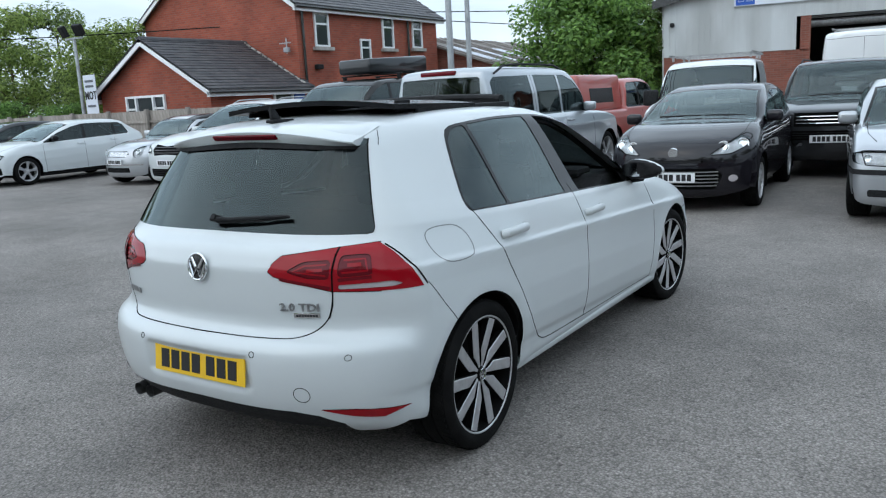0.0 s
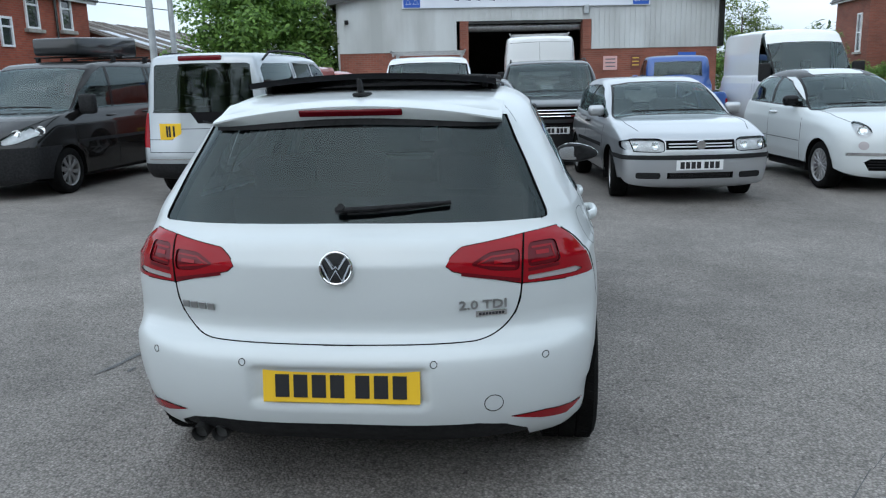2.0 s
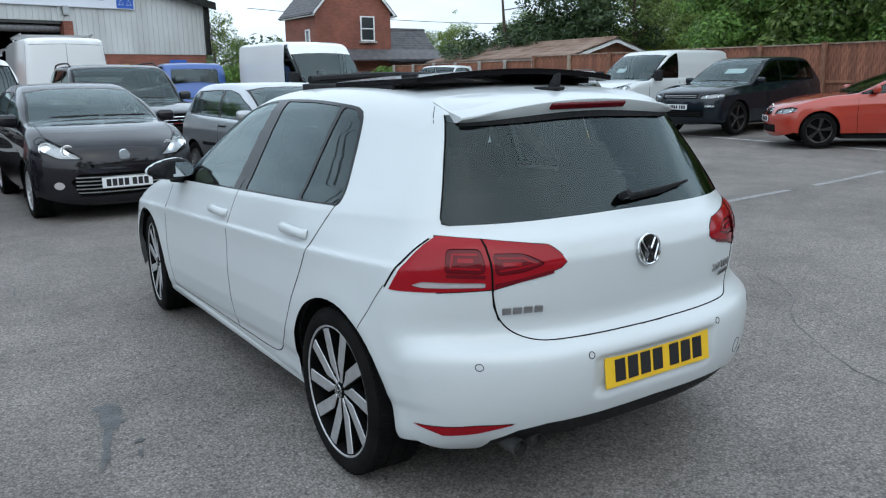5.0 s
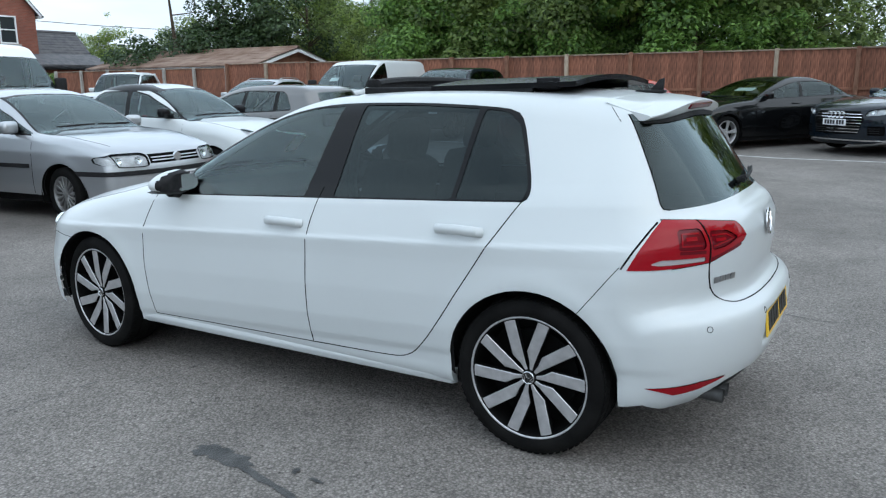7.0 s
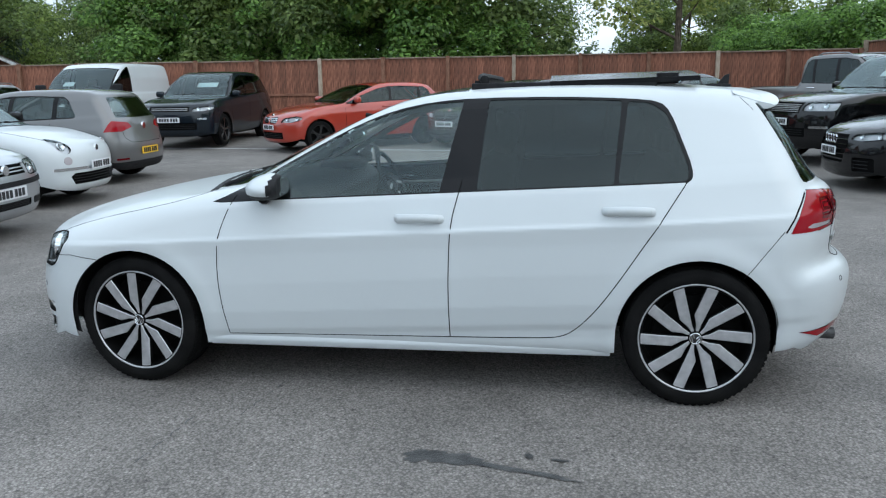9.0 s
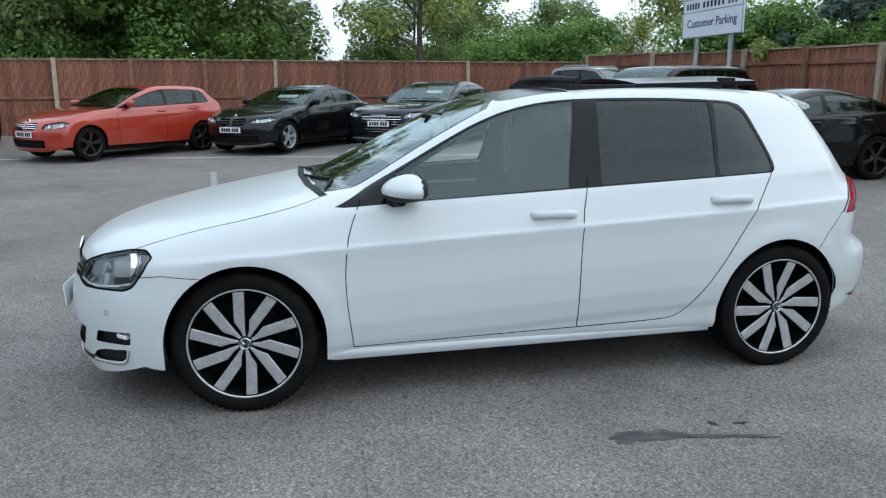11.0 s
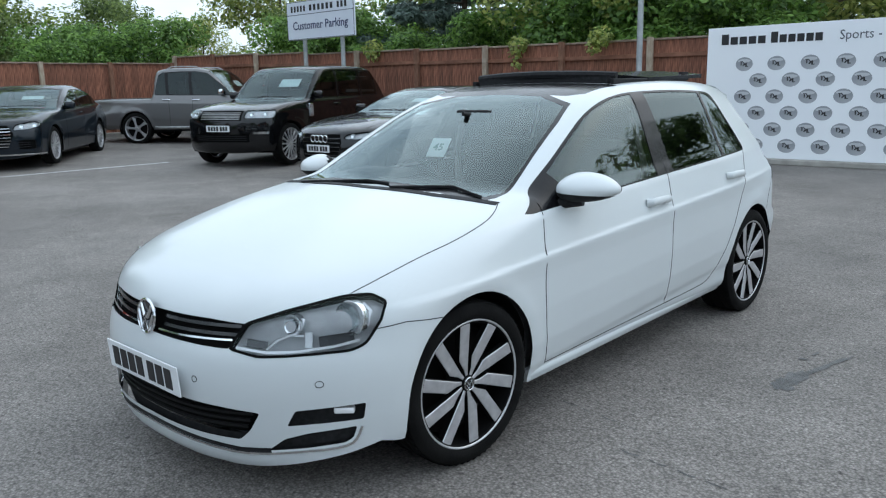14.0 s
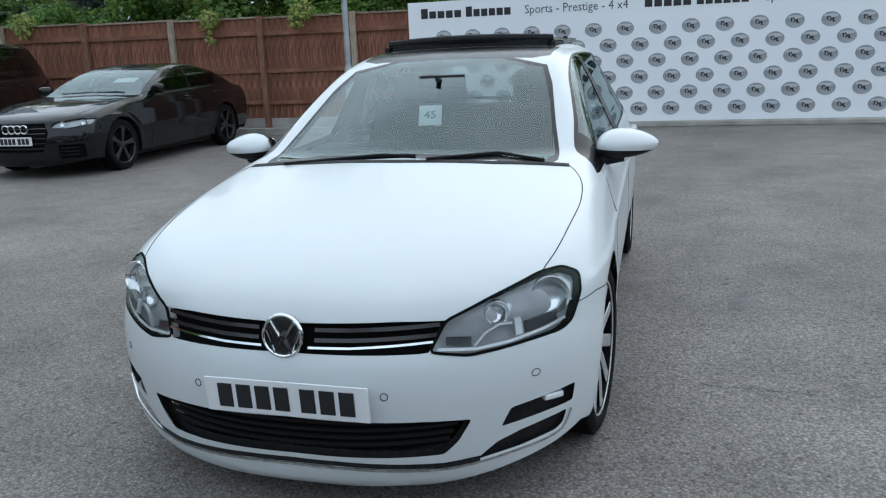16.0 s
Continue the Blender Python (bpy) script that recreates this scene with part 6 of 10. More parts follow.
        part("reversing_light", sh.mesh("reversing_light", "lamp_white", M["clear_lamp"], side, -0.002), None, tl, "pale clear reversing light")
        for own, pts, mat, wdt, lift in ((tl, [(-0.597, 0.948), (-0.592, 0.79)], M["gap"], 0.006, 0.0045), (tl, [(-0.715, 0.842), (-0.612, 0.836)], M["dark_red_lens"], 0.012, 0.003),
                                         (tl, [(-0.625, 0.906), (-0.690, 0.908), (-0.704, 0.865), (-0.625, 0.861)], M["red_lens"], 0.007, -0.001), (tl, [(-0.640, 0.888), (-0.682, 0.889)], M["red_lens"], 0.014, -0.001),
                                         (tg, [(-0.572, 0.893), (-0.495, 0.889), (-0.452, 0.868), (-0.572, 0.852)], M["red_lens"], 0.006, -0.001), (tg, [(-0.560, 0.874), (-0.505, 0.872)], M["red_lens"], 0.012, -0.001),
                                         (tg, [(-0.40, 0.840), (-0.50, 0.822), (-0.585, 0.806)], M["dark_red_lens"], 0.012, 0.003)):
            bm = bmesh.new()
            sh.ribbon(bm, "rear", pts, wdt, lift, 0.02)
            if s > 0:
                bmesh.ops.scale(bm, vec=(-1, 1, 1), verts=bm.verts[:])
                bmesh.ops.reverse_faces(bm, faces=bm.faces[:])
            part("lamp_block", bm, mat, own)
        part("rear_reflector", sh.mesh("rear_reflector", "reflector", M["red_lens"], side, 0.004), None, car, "dark red bumper reflector")
        # headlamp: housing, two bowls, lens
        hl = part("headlamp", sh.mesh("headlamp_housing", "headlamp", M["lamp_grey"], side, -0.034), None, car, "clear headlamp with two reflectors")
        for cx, cz, rr in ((-0.742, 0.664, 0.058), (-0.598, 0.642, 0.036)):
            p = sh.project("front", [(cx, cz)])[0]
            nn = Vector(sh.normal(p[None])[0]) * 0.35 + Vector((0, 1, 0)) * 0.65
            bm = bmesh.new()
            lathe(bm, [(-0.022, 0.0), (-0.021, rr * 0.3), (-0.018, rr * 0.6), (-0.011, rr * 0.85), (-0.003, rr), (-0.004, rr * 1.03), (-0.03, rr * 1.06)], 28, "Z")
            bmesh.ops.transform(bm, matrix=Matrix.Translation(p - 0.016 * np.array(nn)) @ nn.to_track_quat("Z", "Y").to_matrix().to_4x4(), verts=bm.verts[:])
            if s > 0:
                bmesh.ops.scale(bm, vec=(-1, 1, 1), verts=bm.verts[:])
                bmesh.ops.reverse_faces(bm, faces=bm.faces[:])
            part("lamp_bowl", bm, M["lamp_mirror"], hl, "bright silvered reflector", True)
        bm = bmesh.new()
        sh.ribbon(bm, "front", [(-0.445, 0.566), (-0.55, 0.556), (-0.64, 0.562), (-0.73, 0.578), (-0.785, 0.596)], 0.009, -0.006, 0.02)
        sh.ribbon(bm, "front", [(-0.545, 0.564), (-0.573, 0.596), (-0.608, 0.614), (-0.644, 0.611)], 0.007, -0.012, 0.015)
        sh.ribbon(bm, "front", [(-0.664, 0.574), (-0.656, 0.622)], 0.026, -0.012, 0.01)
        sh.ribbon(bm, "front", [(-0.758, 0.715), (-0.790, 0.690), (-0.796, 0.640)], 0.012, -0.010, 0.01)
        sh.ribbon(bm, "front", [(-0.632, 0.668), (-0.630, 0.628)], 0.014, -0.012, 0.01)
        if s > 0:
            bmesh.ops.scale(bm, vec=(-1, 1, 1), verts=bm.verts[:])
            bmesh.ops.reverse_faces(bm, faces=bm.faces[:])
        part("lamp_trim", bm, M["lamp_bowl"], hl)
        bm = bmesh.new()
        sh.ribbon(bm, "front", [(-0.685, 0.592), (-0.77, 0.606)], 0.034, -0.024, 0.01)
        sh.ribbon(bm, "front", [(-0.47, 0.585), (-0.54, 0.578)], 0.026, -0.024, 0.01)
        if s > 0:
            bmesh.ops.scale(bm, vec=(-1, 1, 1), verts=bm.verts[:])
            bmesh.ops.reverse_faces(bm, faces=bm.faces[:])
        part("lamp_mask", bm, M["lamp_dark"], hl)
        part("lamp_lens", sh.mesh("lamp_lens", "headlamp", M["lens"], side, 0.001), None, hl)
        f1 = part("fog_recess", sh.mesh("fog_recess", "fog_u", M["plastic"], side, -0.03), None, car, "black fog lamp recess")
        p = sh.project("front", [(-0.76, 0.352)])[0]
        bm = bmesh.new()
        box(bm, (s * 0.745, p[1] - 0.02, 0.355), (0.07, 0.03, 0.022), 0.006, Matrix.Rotation(radians(-s * 42), 4, "Z"))
        part("fog_lamp", bm, M["lamp_bowl"], f1)
        part("lower_vent", sh.mesh("lower_vent", "fog_l", M["plastic"], side, -0.02), None, car, "black lower bumper vent")
        # wheel housings
        for y in (1.318, -1.318):
            bm = bmesh.new()
            ring = [(y + 0.351 * math.cos(a), 0.325 + 0.351 * math.sin(a)) for a in np.linspace(math.pi * 1.08, -math.pi * 0.08, 25)]
            a = [bm.verts.new((s * (0.79 + 0.07 * min(1, max(0, (v - 0.3) / 0.12))), u, v)) for u, v in ring]
            b = [bm.verts.new((s * 0.45, u, v)) for u, v in ring]
            for i in range(24):
                bm.faces.new((a[i], a[i + 1], b[i + 1], b[i]))
            bm.faces.new(b)
            part("wheel_housing", bm, M["gap"], car)
        # mirror: shell, glass, foot
        def mirror_half(lower):
            bm = bmesh.new()
            bmesh.ops.create_uvsphere(bm, u_segments=28, v_segments=18, radius=1.0)
            for v in bm.verts:
                x, y, z = v.co
                x, y, z = (math.copysign(abs(q) ** 0.86, q) for q in (x, y, z))
                t = (x * s + 1) / 2  # 0 at the door, 1 at the tip
                y = max(y, -0.78)
                nose = (y + 1) / 2
                k = 1 - 0.42 * t**2.2
                top = 0.090 * (1 - 0.50 * nose**1.3)
                v.co = (x * 0.134, y * 0.096 * k - 0.030 * t, (z * top if z > 0 else z * 0.056) * k + 0.006 * t)
            if lower:
                bmesh.ops.bisect_plane(bm, geom=bm.verts[:] + bm.edges[:] + bm.faces[:], plane_co=(0, 0, -0.012), plane_no=(s * 0.05, 0, 1), clear_outer=True)
            else:
                bmesh.ops.bisect_plane(bm, geom=bm.verts[:] + bm.edges[:] + bm.faces[:], plane_co=(0, 0, -0.012), plane_no=(s * 0.05, 0, 1), clear_inner=True)
            return bm

        mi = part("door_mirror", mirror_half(False), W, car, "white door mirror", True, pose(s * 0.915, 0.625, 0.972, 0, 0, s * -9))
        part("mirror_base", mirror_half(True), M["plastic"], mi, "black mirror underside", True)
        bm = mirror_half(False)
        bm.normal_update()
        bmesh.ops.delete(bm, geom=[f for f in bm.faces if f.normal.y > -0.22], context="FACES")
        bmesh.ops.scale(bm, vec=(1.01, 1.04, 1.01), verts=bm.verts[:])
        part("mirror_rim", bm, M["plastic"], mi, "black rim round the mirror glass", True)
        bm = bmesh.new()
        outline = [(s * (-0.012 + 0.082 * math.copysign(abs(math.cos(a)) ** 0.6, math.cos(a))), 0.012 + 0.040 * math.copysign(abs(math.sin(a)) ** 0.7, math.sin(a))) for a in np.linspace(0, 2 * math.pi, 25)[:-1]]
        prism(bm, outline, -0.0035, 0.0035, "Y")
        part("mirror_glass", bm, M["chrome"], mi, "", False, pose(-s * 0.012, -0.083, 0, 0, 0, s * 13))
        bm = bmesh.new()
        tube(bm, [(-s * 0.02, 0.0, -0.042), (-s * 0.08, 0.005, -0.052), (-s * 0.13, 0.03, -0.062), (-s * 0.165, 0.06, -0.072)], 0.024, 10)
        part("mirror_foot", bm, M["plastic"], mi, "black plastic mirror foot", True)
    part("windscreen", sh.mesh("windscreen", "screen", M["screen_glass"]), None, car, "clear windscreen")
    part("windscreen_seal", sh.mesh("windscreen_seal", "screen_edge", M["pillar"]), None, car, "black windscreen edge")
    part("roof_glass", sh.mesh("roof_glass", "roof_glass", M["pillar"]), None, car, "black glass roof panel")
    tail = part("tailgate", sh.mesh("tailgate", "tailgate", W), W, car, "white tailgate")
    part("rear_screen", sh.mesh("rear_screen", "gate_glass", M["rear_glass"], "both", -0.003), None, tail, "dark tinted rear screen")
    part("rear_skirt", sh.mesh("rear_skirt", "skirt", M["plastic"], "both", -0.012), None, car, "black lower bumper skirt")
    # shut lines and lamp seals
    def mark(name, view, line, width, lift, closed=False):
        for s in (-1, 1):
            bm = bmesh.new()
            sh.ribbon(bm, view, line, width, lift, 0.02, False, closed)
            if s > 0:
                bmesh.ops.scale(bm, vec=(-1, 1, 1), verts=bm.verts[:])
                bmesh.ops.reverse_faces(bm, faces=bm.faces[:])
            part(name, bm, M["gap"], car)

    for view, line, width in (("side", smooth_line(DOOR_F[0:5], 2), 0.0042), ("side", DOOR_F[4:6], 0.004), ("side", smooth_line(DOOR_F[5:10], 2), 0.0045), ("side", smooth_line(DOOR_R[4:], 2), 0.0045), ("rear", smooth_line(TAILGATE[0:7], 2), 0.0048),
                              ("rear", [(-0.593, 0.79), (-0.588, 0.74), (-0.57, 0.69)], 0.004), ("top", smooth_line([(x, y) for y, x in HOOD_LINE], 2), 0.0036),
                              ("side", [(1.745, 0.629), (1.651, 0.640), (1.50, 0.624)], 0.003), ("side", [(-1.662, 0.796), (-1.596, 0.712), (-1.538, 0.637), (-1.50, 0.59)], 0.0028), ("side", [(-1.508, 1.352), (-1.535, 1.325), (-1.560, 1.298)], 0.003)):
        mark("shut_line", view, line, width, 0.0012 if view == "rear" else 0.0007)
    for view, line, width in (("rear", fillet(LAMP_R[0:6], 0.01)[4:-4], 0.006), ("rear", LAMP_R[7:] + LAMP_R[:1], 0.006), ("front", HEADLAMP, 0.009), ("rear", GATE_GLASS[3:10], 0.0045), ("side", [(-1.668, 0.790), (-1.760, 0.950)], 0.007)):
        mark("lamp_seal", view, line, width, 0.0015, line is HEADLAMP)
    # fuel flap
    bm = bmesh.new()
    loop = smooth_line([(-1.60, 0.965), (-1.52, 0.98), (-1.37, 0.965), (-1.325, 0.85), (-1.425, 0.832), (-1.54, 0.842), (-1.59, 0.90)], 2, True)
    sh.ribbon(bm, "side", loop, 0.004, 0.0006, 0.02, False, True)
    bmesh.ops.scale(bm, vec=(-1, 1, 1), verts=bm.verts[:])
    bmesh.ops.reverse_faces(bm, faces=bm.faces[:])
    part("fuel_flap", bm, M["seam"], car)
    # rear spoiler lamp, badge rings, parking sensors, tow cover
    bm = bmesh.new()
    xs = np.linspace(-0.522, 0.522, 25)
    rows, ends = [], []
    for x in xs:
        u = abs(x) / 0.522
        drop, back = 0.052 * u * u, 0.125 * u**2.2
        y0 = -1.49 + 0.01 * u
        zr = float(sh.project("top", [(x * 0.97, y0)])[0][2])
        lip = 0.028 * (1 - u**3) + 0.010
        zb = 1.362 - drop - lip
        yb = min(-1.700 + back, float(sh.project("rear", [(x, zb)])[0][1]) - 0.010)
        ends.append((x, yb, zb))
        rows.append([bm.verts.new((x, y, z)) for y, z in ((y0, zr + 0.0005), (0.5 * (y0 + yb) - 0.02, 1.391 - drop), (yb - 0.015, 1.374 - drop), (yb - 0.028, 1.368 - drop), (yb - 0.027, 1.362 - drop), (yb, zb), (yb + 0.06, zb + 0.004))])
    for a, b in zip(rows[:-1], rows[1:]):
        for i in range(6):
            bm.faces.new((a[i], b[i], b[i + 1], a[i + 1]))
    for r in (rows[0], rows[-1]):
        bm.faces.new(r)
    bmesh.ops.recalc_face_normals(bm, faces=bm.faces[:])
    part("roof_spoiler", bm, W, car, "white roof spoiler", True)
    bm = bmesh.new()
    top_row, low_row = [], []
    for x, y, z in ends:
        deep = 0.020 - 0.010 * (abs(x) / 0.522) ** 3
        top_row.append(bm.verts.new((x * 0.985, y - 0.001, z + 0.003)))
        low_row.append(bm.verts.new((x * 0.985, min(y, float(sh.project("rear", [(x, z - deep)])[0][1]) - 0.004), z - deep)))
    for i in range(24):
        bm.faces.new((top_row[i], low_row[i], low_row[i + 1], top_row[i + 1]))
    back = bmesh.ops.extrude_face_region(bm, geom=bm.faces[:])
    bmesh.ops.translate(bm, vec=(0, 0.03, 0), verts=[g for g in back["geom"] if isinstance(g, bmesh.types.BMVert)])
    bmesh.ops.recalc_face_normals(bm, faces=bm.faces[:])
    part("spoiler_trim", bm, M["plastic"], car, "black trim under the spoiler")
    bm = bmesh.new()
    box(bm, (0, 0, 0), (0.365, 0.012, 0.026), 0.005, Matrix.Rotation(radians(38), 4, "X"))
    bmesh.ops.translate(bm, vec=(0, -1.717, 1.346), verts=bm.verts[:])
    part("brake_light", bm, M["dark_red_lens"], car, "dark red high brake light")
    for x, z in ((-0.67, 0.562), (-0.315, 0.566), (0.315, 0.566), (0.67, 0.562)):
        bm = bmesh.new()
        sh.ribbon(bm, "rear", [(x + 0.011 * math.cos(a), z + 0.011 * math.sin(a)) for a in np.linspace(0, 2 * math.pi, 13)[:-1]], 0.0025, 0.001, 0.01, False, True)
        part("parking_sensor", bm, M["rubber"], car)
    bm = bmesh.new()
    sh.ribbon(bm, "rear", [(0.503 + 0.030 * math.cos(a), 0.42 + 0.030 * math.sin(a)) for a in np.linspace(0, 2 * math.pi, 21)[:-1]], 0.0025, 0.001, 0.01, False, True)
    part("tow_eye_cover", bm, M["rubber"], car)
    for x, z in ((-0.707, 0.455), (-0.302, 0.442), (0.302, 0.442), (0.707, 0.455)):
        bm = bmesh.new()
        sh.ribbon(bm, "front", [(x + 0.011 * math.cos(a), z + 0.011 * math.sin(a)) for a in np.linspace(0, 2 * math.pi, 13)[:-1]], 0.0025, 0.001, 0.01, False, True)
        part("parking_sensor", bm, M["rubber"], car)

    def badge(y, z, r, face):
        bm = bmesh.new()
        lathe(bm, [(0.0, 0.0), (0.006, r * 0.9), (0.004, r)], 32, "Z")
        root = part("badge", bm, M["rim_black"], car, "round chrome badge", True, pose(0, y, z, 90 if face < 0 else -90, 0, 0))
        root.matrix_local = Matrix.Translation((0, y, z)) @ Vector((0, face, 0.12)).to_track_quat("Z", "Y").to_matrix().to_4x4()
        bm = bmesh.new()
        tube(bm, [(r * 0.93 * math.cos(a), r * 0.93 * math.sin(a), 0.006) for a in np.linspace(0, 2 * math.pi, 33)[:-1]], r * 0.085, 8, True)
        part("badge_ring", bm, M["chrome"], root, "", True)
        for line in (((-0.58, 0.62), (-0.16, -0.06), (0.0, 0.10), (0.16, -0.06), (0.58, 0.62)), ((-0.82, 0.2), (-0.38, -0.76), (0.0, -0.1), (0.38, -0.76), (0.82, 0.2))):
            bm = bmesh.new()
            tube(bm, [(x * r, y * r, 0.007) for x, y in line], r * 0.105, 6)
            part("badge_stroke", bm, M["chrome"], root, "", True)

    yb = float(sh.project("rear", [(0, 0.866)])[0][1])
    badge(yb - 0.003, 0.866, 0.056, -1)
    yf = float(sh.project("front", [(0, 0.612)])[0][1])
    badge(yf + 0.012, 0.612, 0.066, 1)

    # model bars and engine lettering on the tailgate
    def on_gate(x, z):
        p = sh.project("rear", [(x, z)])[0]
        n = Vector(sh.normal(p[None])[0])
        return Matrix.Translation(p + np.array(n) * 0.002) @ n.to_track_quat("Z", "Y").to_matrix().to_4x4()

    bm = bmesh.new()
    for i in range(4):
        box(bm, ((i - 1.5) * 0.036, 0, 0.002), (0.029, 0.024, 0.005), 0.002)
    part("model_badge", bm, M["steel"], car, "chrome model badge", m=on_gate(-0.50, 0.722))
    lettering("engine_badge", "2.0 TDI", 0.030, M["steel"], car, on_gate(0.468, 0.733), 0.003, "chrome engine lettering", bold=0.0006, width=1.25)
    bm = bmesh.new()
    box(bm, (0, 0, 0.001), (0.105, 0.020, 0.004), 0.001)
    tag = part("trim_badge", bm, M["chrome"], car, m=on_gate(0.493, 0.703))
    bm = bmesh.new()
    for i in range(8):
        box(bm, (-0.038 + 0.011 * i, 0, 0.0035), (0.008, 0.009, 0.002))
    part("badge_bar", bm, M["ink"], tag)

    # plates
    p = sh.project("rear", [(0.01, 0.487)])[0]
    number_plate(car, pose(0.01, p[1] - 0.004, 0.487, -7, 0, 0), M["plate_yellow"])
    p = sh.project("front", [(-0.015, 0.43)])[0]
    number_plate(car, pose(-0.012, 2.178, 0.432, 4, 0, 180), M["plate_white"])

    # grille, bars and bumper trims
    g = part("grille", sh.mesh("grille_back", "grille", M["gap"], "both", -0.03), None, car, "black slatted grille with chrome line")
    bm = bmesh.new()
    for z in (0.628, 0.600):
        sh.ribbon(bm, "front", [(-0.45, z + 0.006), (-0.2, z - 0.001), (-0.09, z - 0.002)], 0.012, -0.006, 0.03, True, sink=0.02)
    part("grille_bar", bm, M["rim_black"], g)
    bm = bmesh.new()
    sh.ribbon(bm, "front", [(-0.432, 0.588), (-0.2, 0.578), (-0.075, 0.577)], 0.007, 0.003, 0.03, True)
    part("chrome_strip", bm, M["chrome"], g)
    mo = part("lower_grille", sh.mesh("mouth_back", "mouth", M["gap"], "both", -0.05), None, car, "black lower grille with thin slats")
    for z in (0.275, 0.30, 0.325, 0.35):
        bm = bmesh.new()
        sh.ribbon(bm, "front", [(-0.49 - (z - 0.3) * 0.5, z + 0.004), (-0.2, z - 0.004), (0.0, z - 0.006)], 0.009, -0.02, 0.04, True, sink=0.03)
        part("slat", bm, M["rubber"], mo)
    bm = bmesh.new()
    sh.ribbon(bm, "front", smooth_line([(0.0, 0.206), (-0.15, 0.203), (-0.30, 0.195), (-0.451, 0.187), (-0.56, 0.197), (-0.65, 0.211), (-0.72, 0.220), (-0.768, 0.235), (-0.786, 0.262), (-0.798, 0.302)], 1), 0.009, 0.004, 0.03, True)
    part("bumper_strip", bm, M["chrome"], car, "bright strip along the front bumper")
    bm = bmesh.new()
    sh.ribbon(bm, "front", [(0.0, 0.220), (-0.15, 0.217), (-0.30, 0.209), (-0.45, 0.201), (-0.55, 0.208)], 0.017, 0.001, 0.03, True)
    part("bumper_insert", bm, M["plastic"], car, "black insert above the bumper strip")
    # sills
    for s in (-1, 1):
        bm = bmesh.new()
        prism(bm, [(0.80, 0.266), (0.856, 0.262), (0.863, 0.238), (0.852, 0.208), (0.80, 0.195)], -0.955, 0.955, "Y", 0.006)
        for v in bm.verts:
            v.co.x -= 0.03 * max(0.0, (-v.co.y - 0.80) / 0.155)
        if s < 0:
            bmesh.ops.scale(bm, vec=(-1, 1, 1), verts=bm.verts[:])
            bmesh.ops.reverse_faces(bm, faces=bm.faces[:])
        part("sill", bm, W, car, "", True)
    bm = bmesh.new()
    box(bm, (0, 0, 0.235), (1.56, 1.95, 0.07), 0.02)
    box(bm, (0, 1.72, 0.225), (0.95, 0.62, 0.06), 0.02)
    box(bm, (0, -1.62, 0.30), (0.95, 0.62, 0.10), 0.02)
    part("floor_pan", bm, M["plastic"], car)
    bm = bmesh.new()
    for x in (-0.53, -0.455):
        cyl(bm, (x, -1.75, 0.270), (x, -1.990, 0.262), 0.028, seg=20, caps=False)
        cyl(bm, (x, -1.75, 0.270), (x, -1.962, 0.263), 0.024, seg=20)
    part("exhaust_pipe", bm, M["dark_steel"], car, "twin exhaust tailpipe", True)
    # sunroof: deflector, slid glass, aerial
    bm = bmesh.new()
    tube(bm, [(x, -0.30 - 0.05 * (x / 0.47) ** 2, 1.462 - 0.015 * (x / 0.47) ** 2) for x in np.linspace(-0.47, 0.47, 13)], 0.022, 8)
    prism(bm, [(-0.46, -0.37), (0.46, -0.37), (0.44, -0.30), (-0.44, -0.30)], 1.40, 1.445, "Z")
    part("wind_deflector", bm, M["plastic"], car, "raised black wind deflector", True)
    bm = bmesh.new()
    xs, ys = np.linspace(-0.49, 0.49, 15), np.linspace(-1.34, -0.66, 11)
    lo, hi = [], []
    for y in ys:
        for x in xs:
            t = (y + 1.34) / 0.68
            z = 1.482 - 0.016 * t - 0.030 * (x / 0.49) ** 2
            hi.append(bm.verts.new((x, y, z)))
            lo.append(bm.verts.new((x, y, z - 0.022)))
    n = len(xs)
    for j in range(len(ys) - 1):
        for i in range(n - 1):
            q = (j * n + i, j * n + i + 1, (j + 1) * n + i + 1, (j + 1) * n + i)
            bm.faces.new([hi[k] for k in q])
            bm.faces.new([lo[k] for k in q[::-1]])
    rim = [i for i in range(n)] + [j * n + n - 1 for j in range(1, len(ys))] + [(len(ys) - 1) * n + i for i in range(n - 2, -1, -1)] + [j * n for j in range(len(ys) - 2, 0, -1)]
    for a, b in zip(rim, rim[1:] + rim[:1]):
        bm.faces.new((lo[a], lo[b], hi[b], hi[a]))
    part("sunroof_glass", bm, M["pillar"], car, "black sunroof glass slid back over the roof", True)
    bm = bmesh.new()
    for s in (-1, 1):
        box(bm, (s * 0.475, -0.72, 1.415), (0.025, 0.86, 0.035), 0.006)
        box(bm, (s * 0.44, -1.20, 1.442), (0.02, 0.10, 0.05), 0.004)
    box(bm, (0, -0.75, 1.415), (0.92, 0.03, 0.02), 0.004)
    part("sunroof_rail", bm, M["plastic"], car)
    bm = bmesh.new()
    prism(bm, [(-1.555, 1.392), (-1.45, 1.402), (-1.50, 1.412), (-1.535, 1.455), (-1.558, 1.462)], -0.008, 0.008, "X", 0.003)
    box(bm, (0, -1.50, 1.404), (0.05, 0.13, 0.014), 0.006)
    part("roof_aerial", bm, M["plastic"], car, "black fin aerial", True)
    # wipers
    bm = bmesh.new()
    cyl(bm, sh.project("rear", [(0.0, 1.03)])[0], sh.project("rear", [(0.0, 1.03)])[0] + np.array((0, -0.035, 0.02)), 0.015, 0.012, 16)
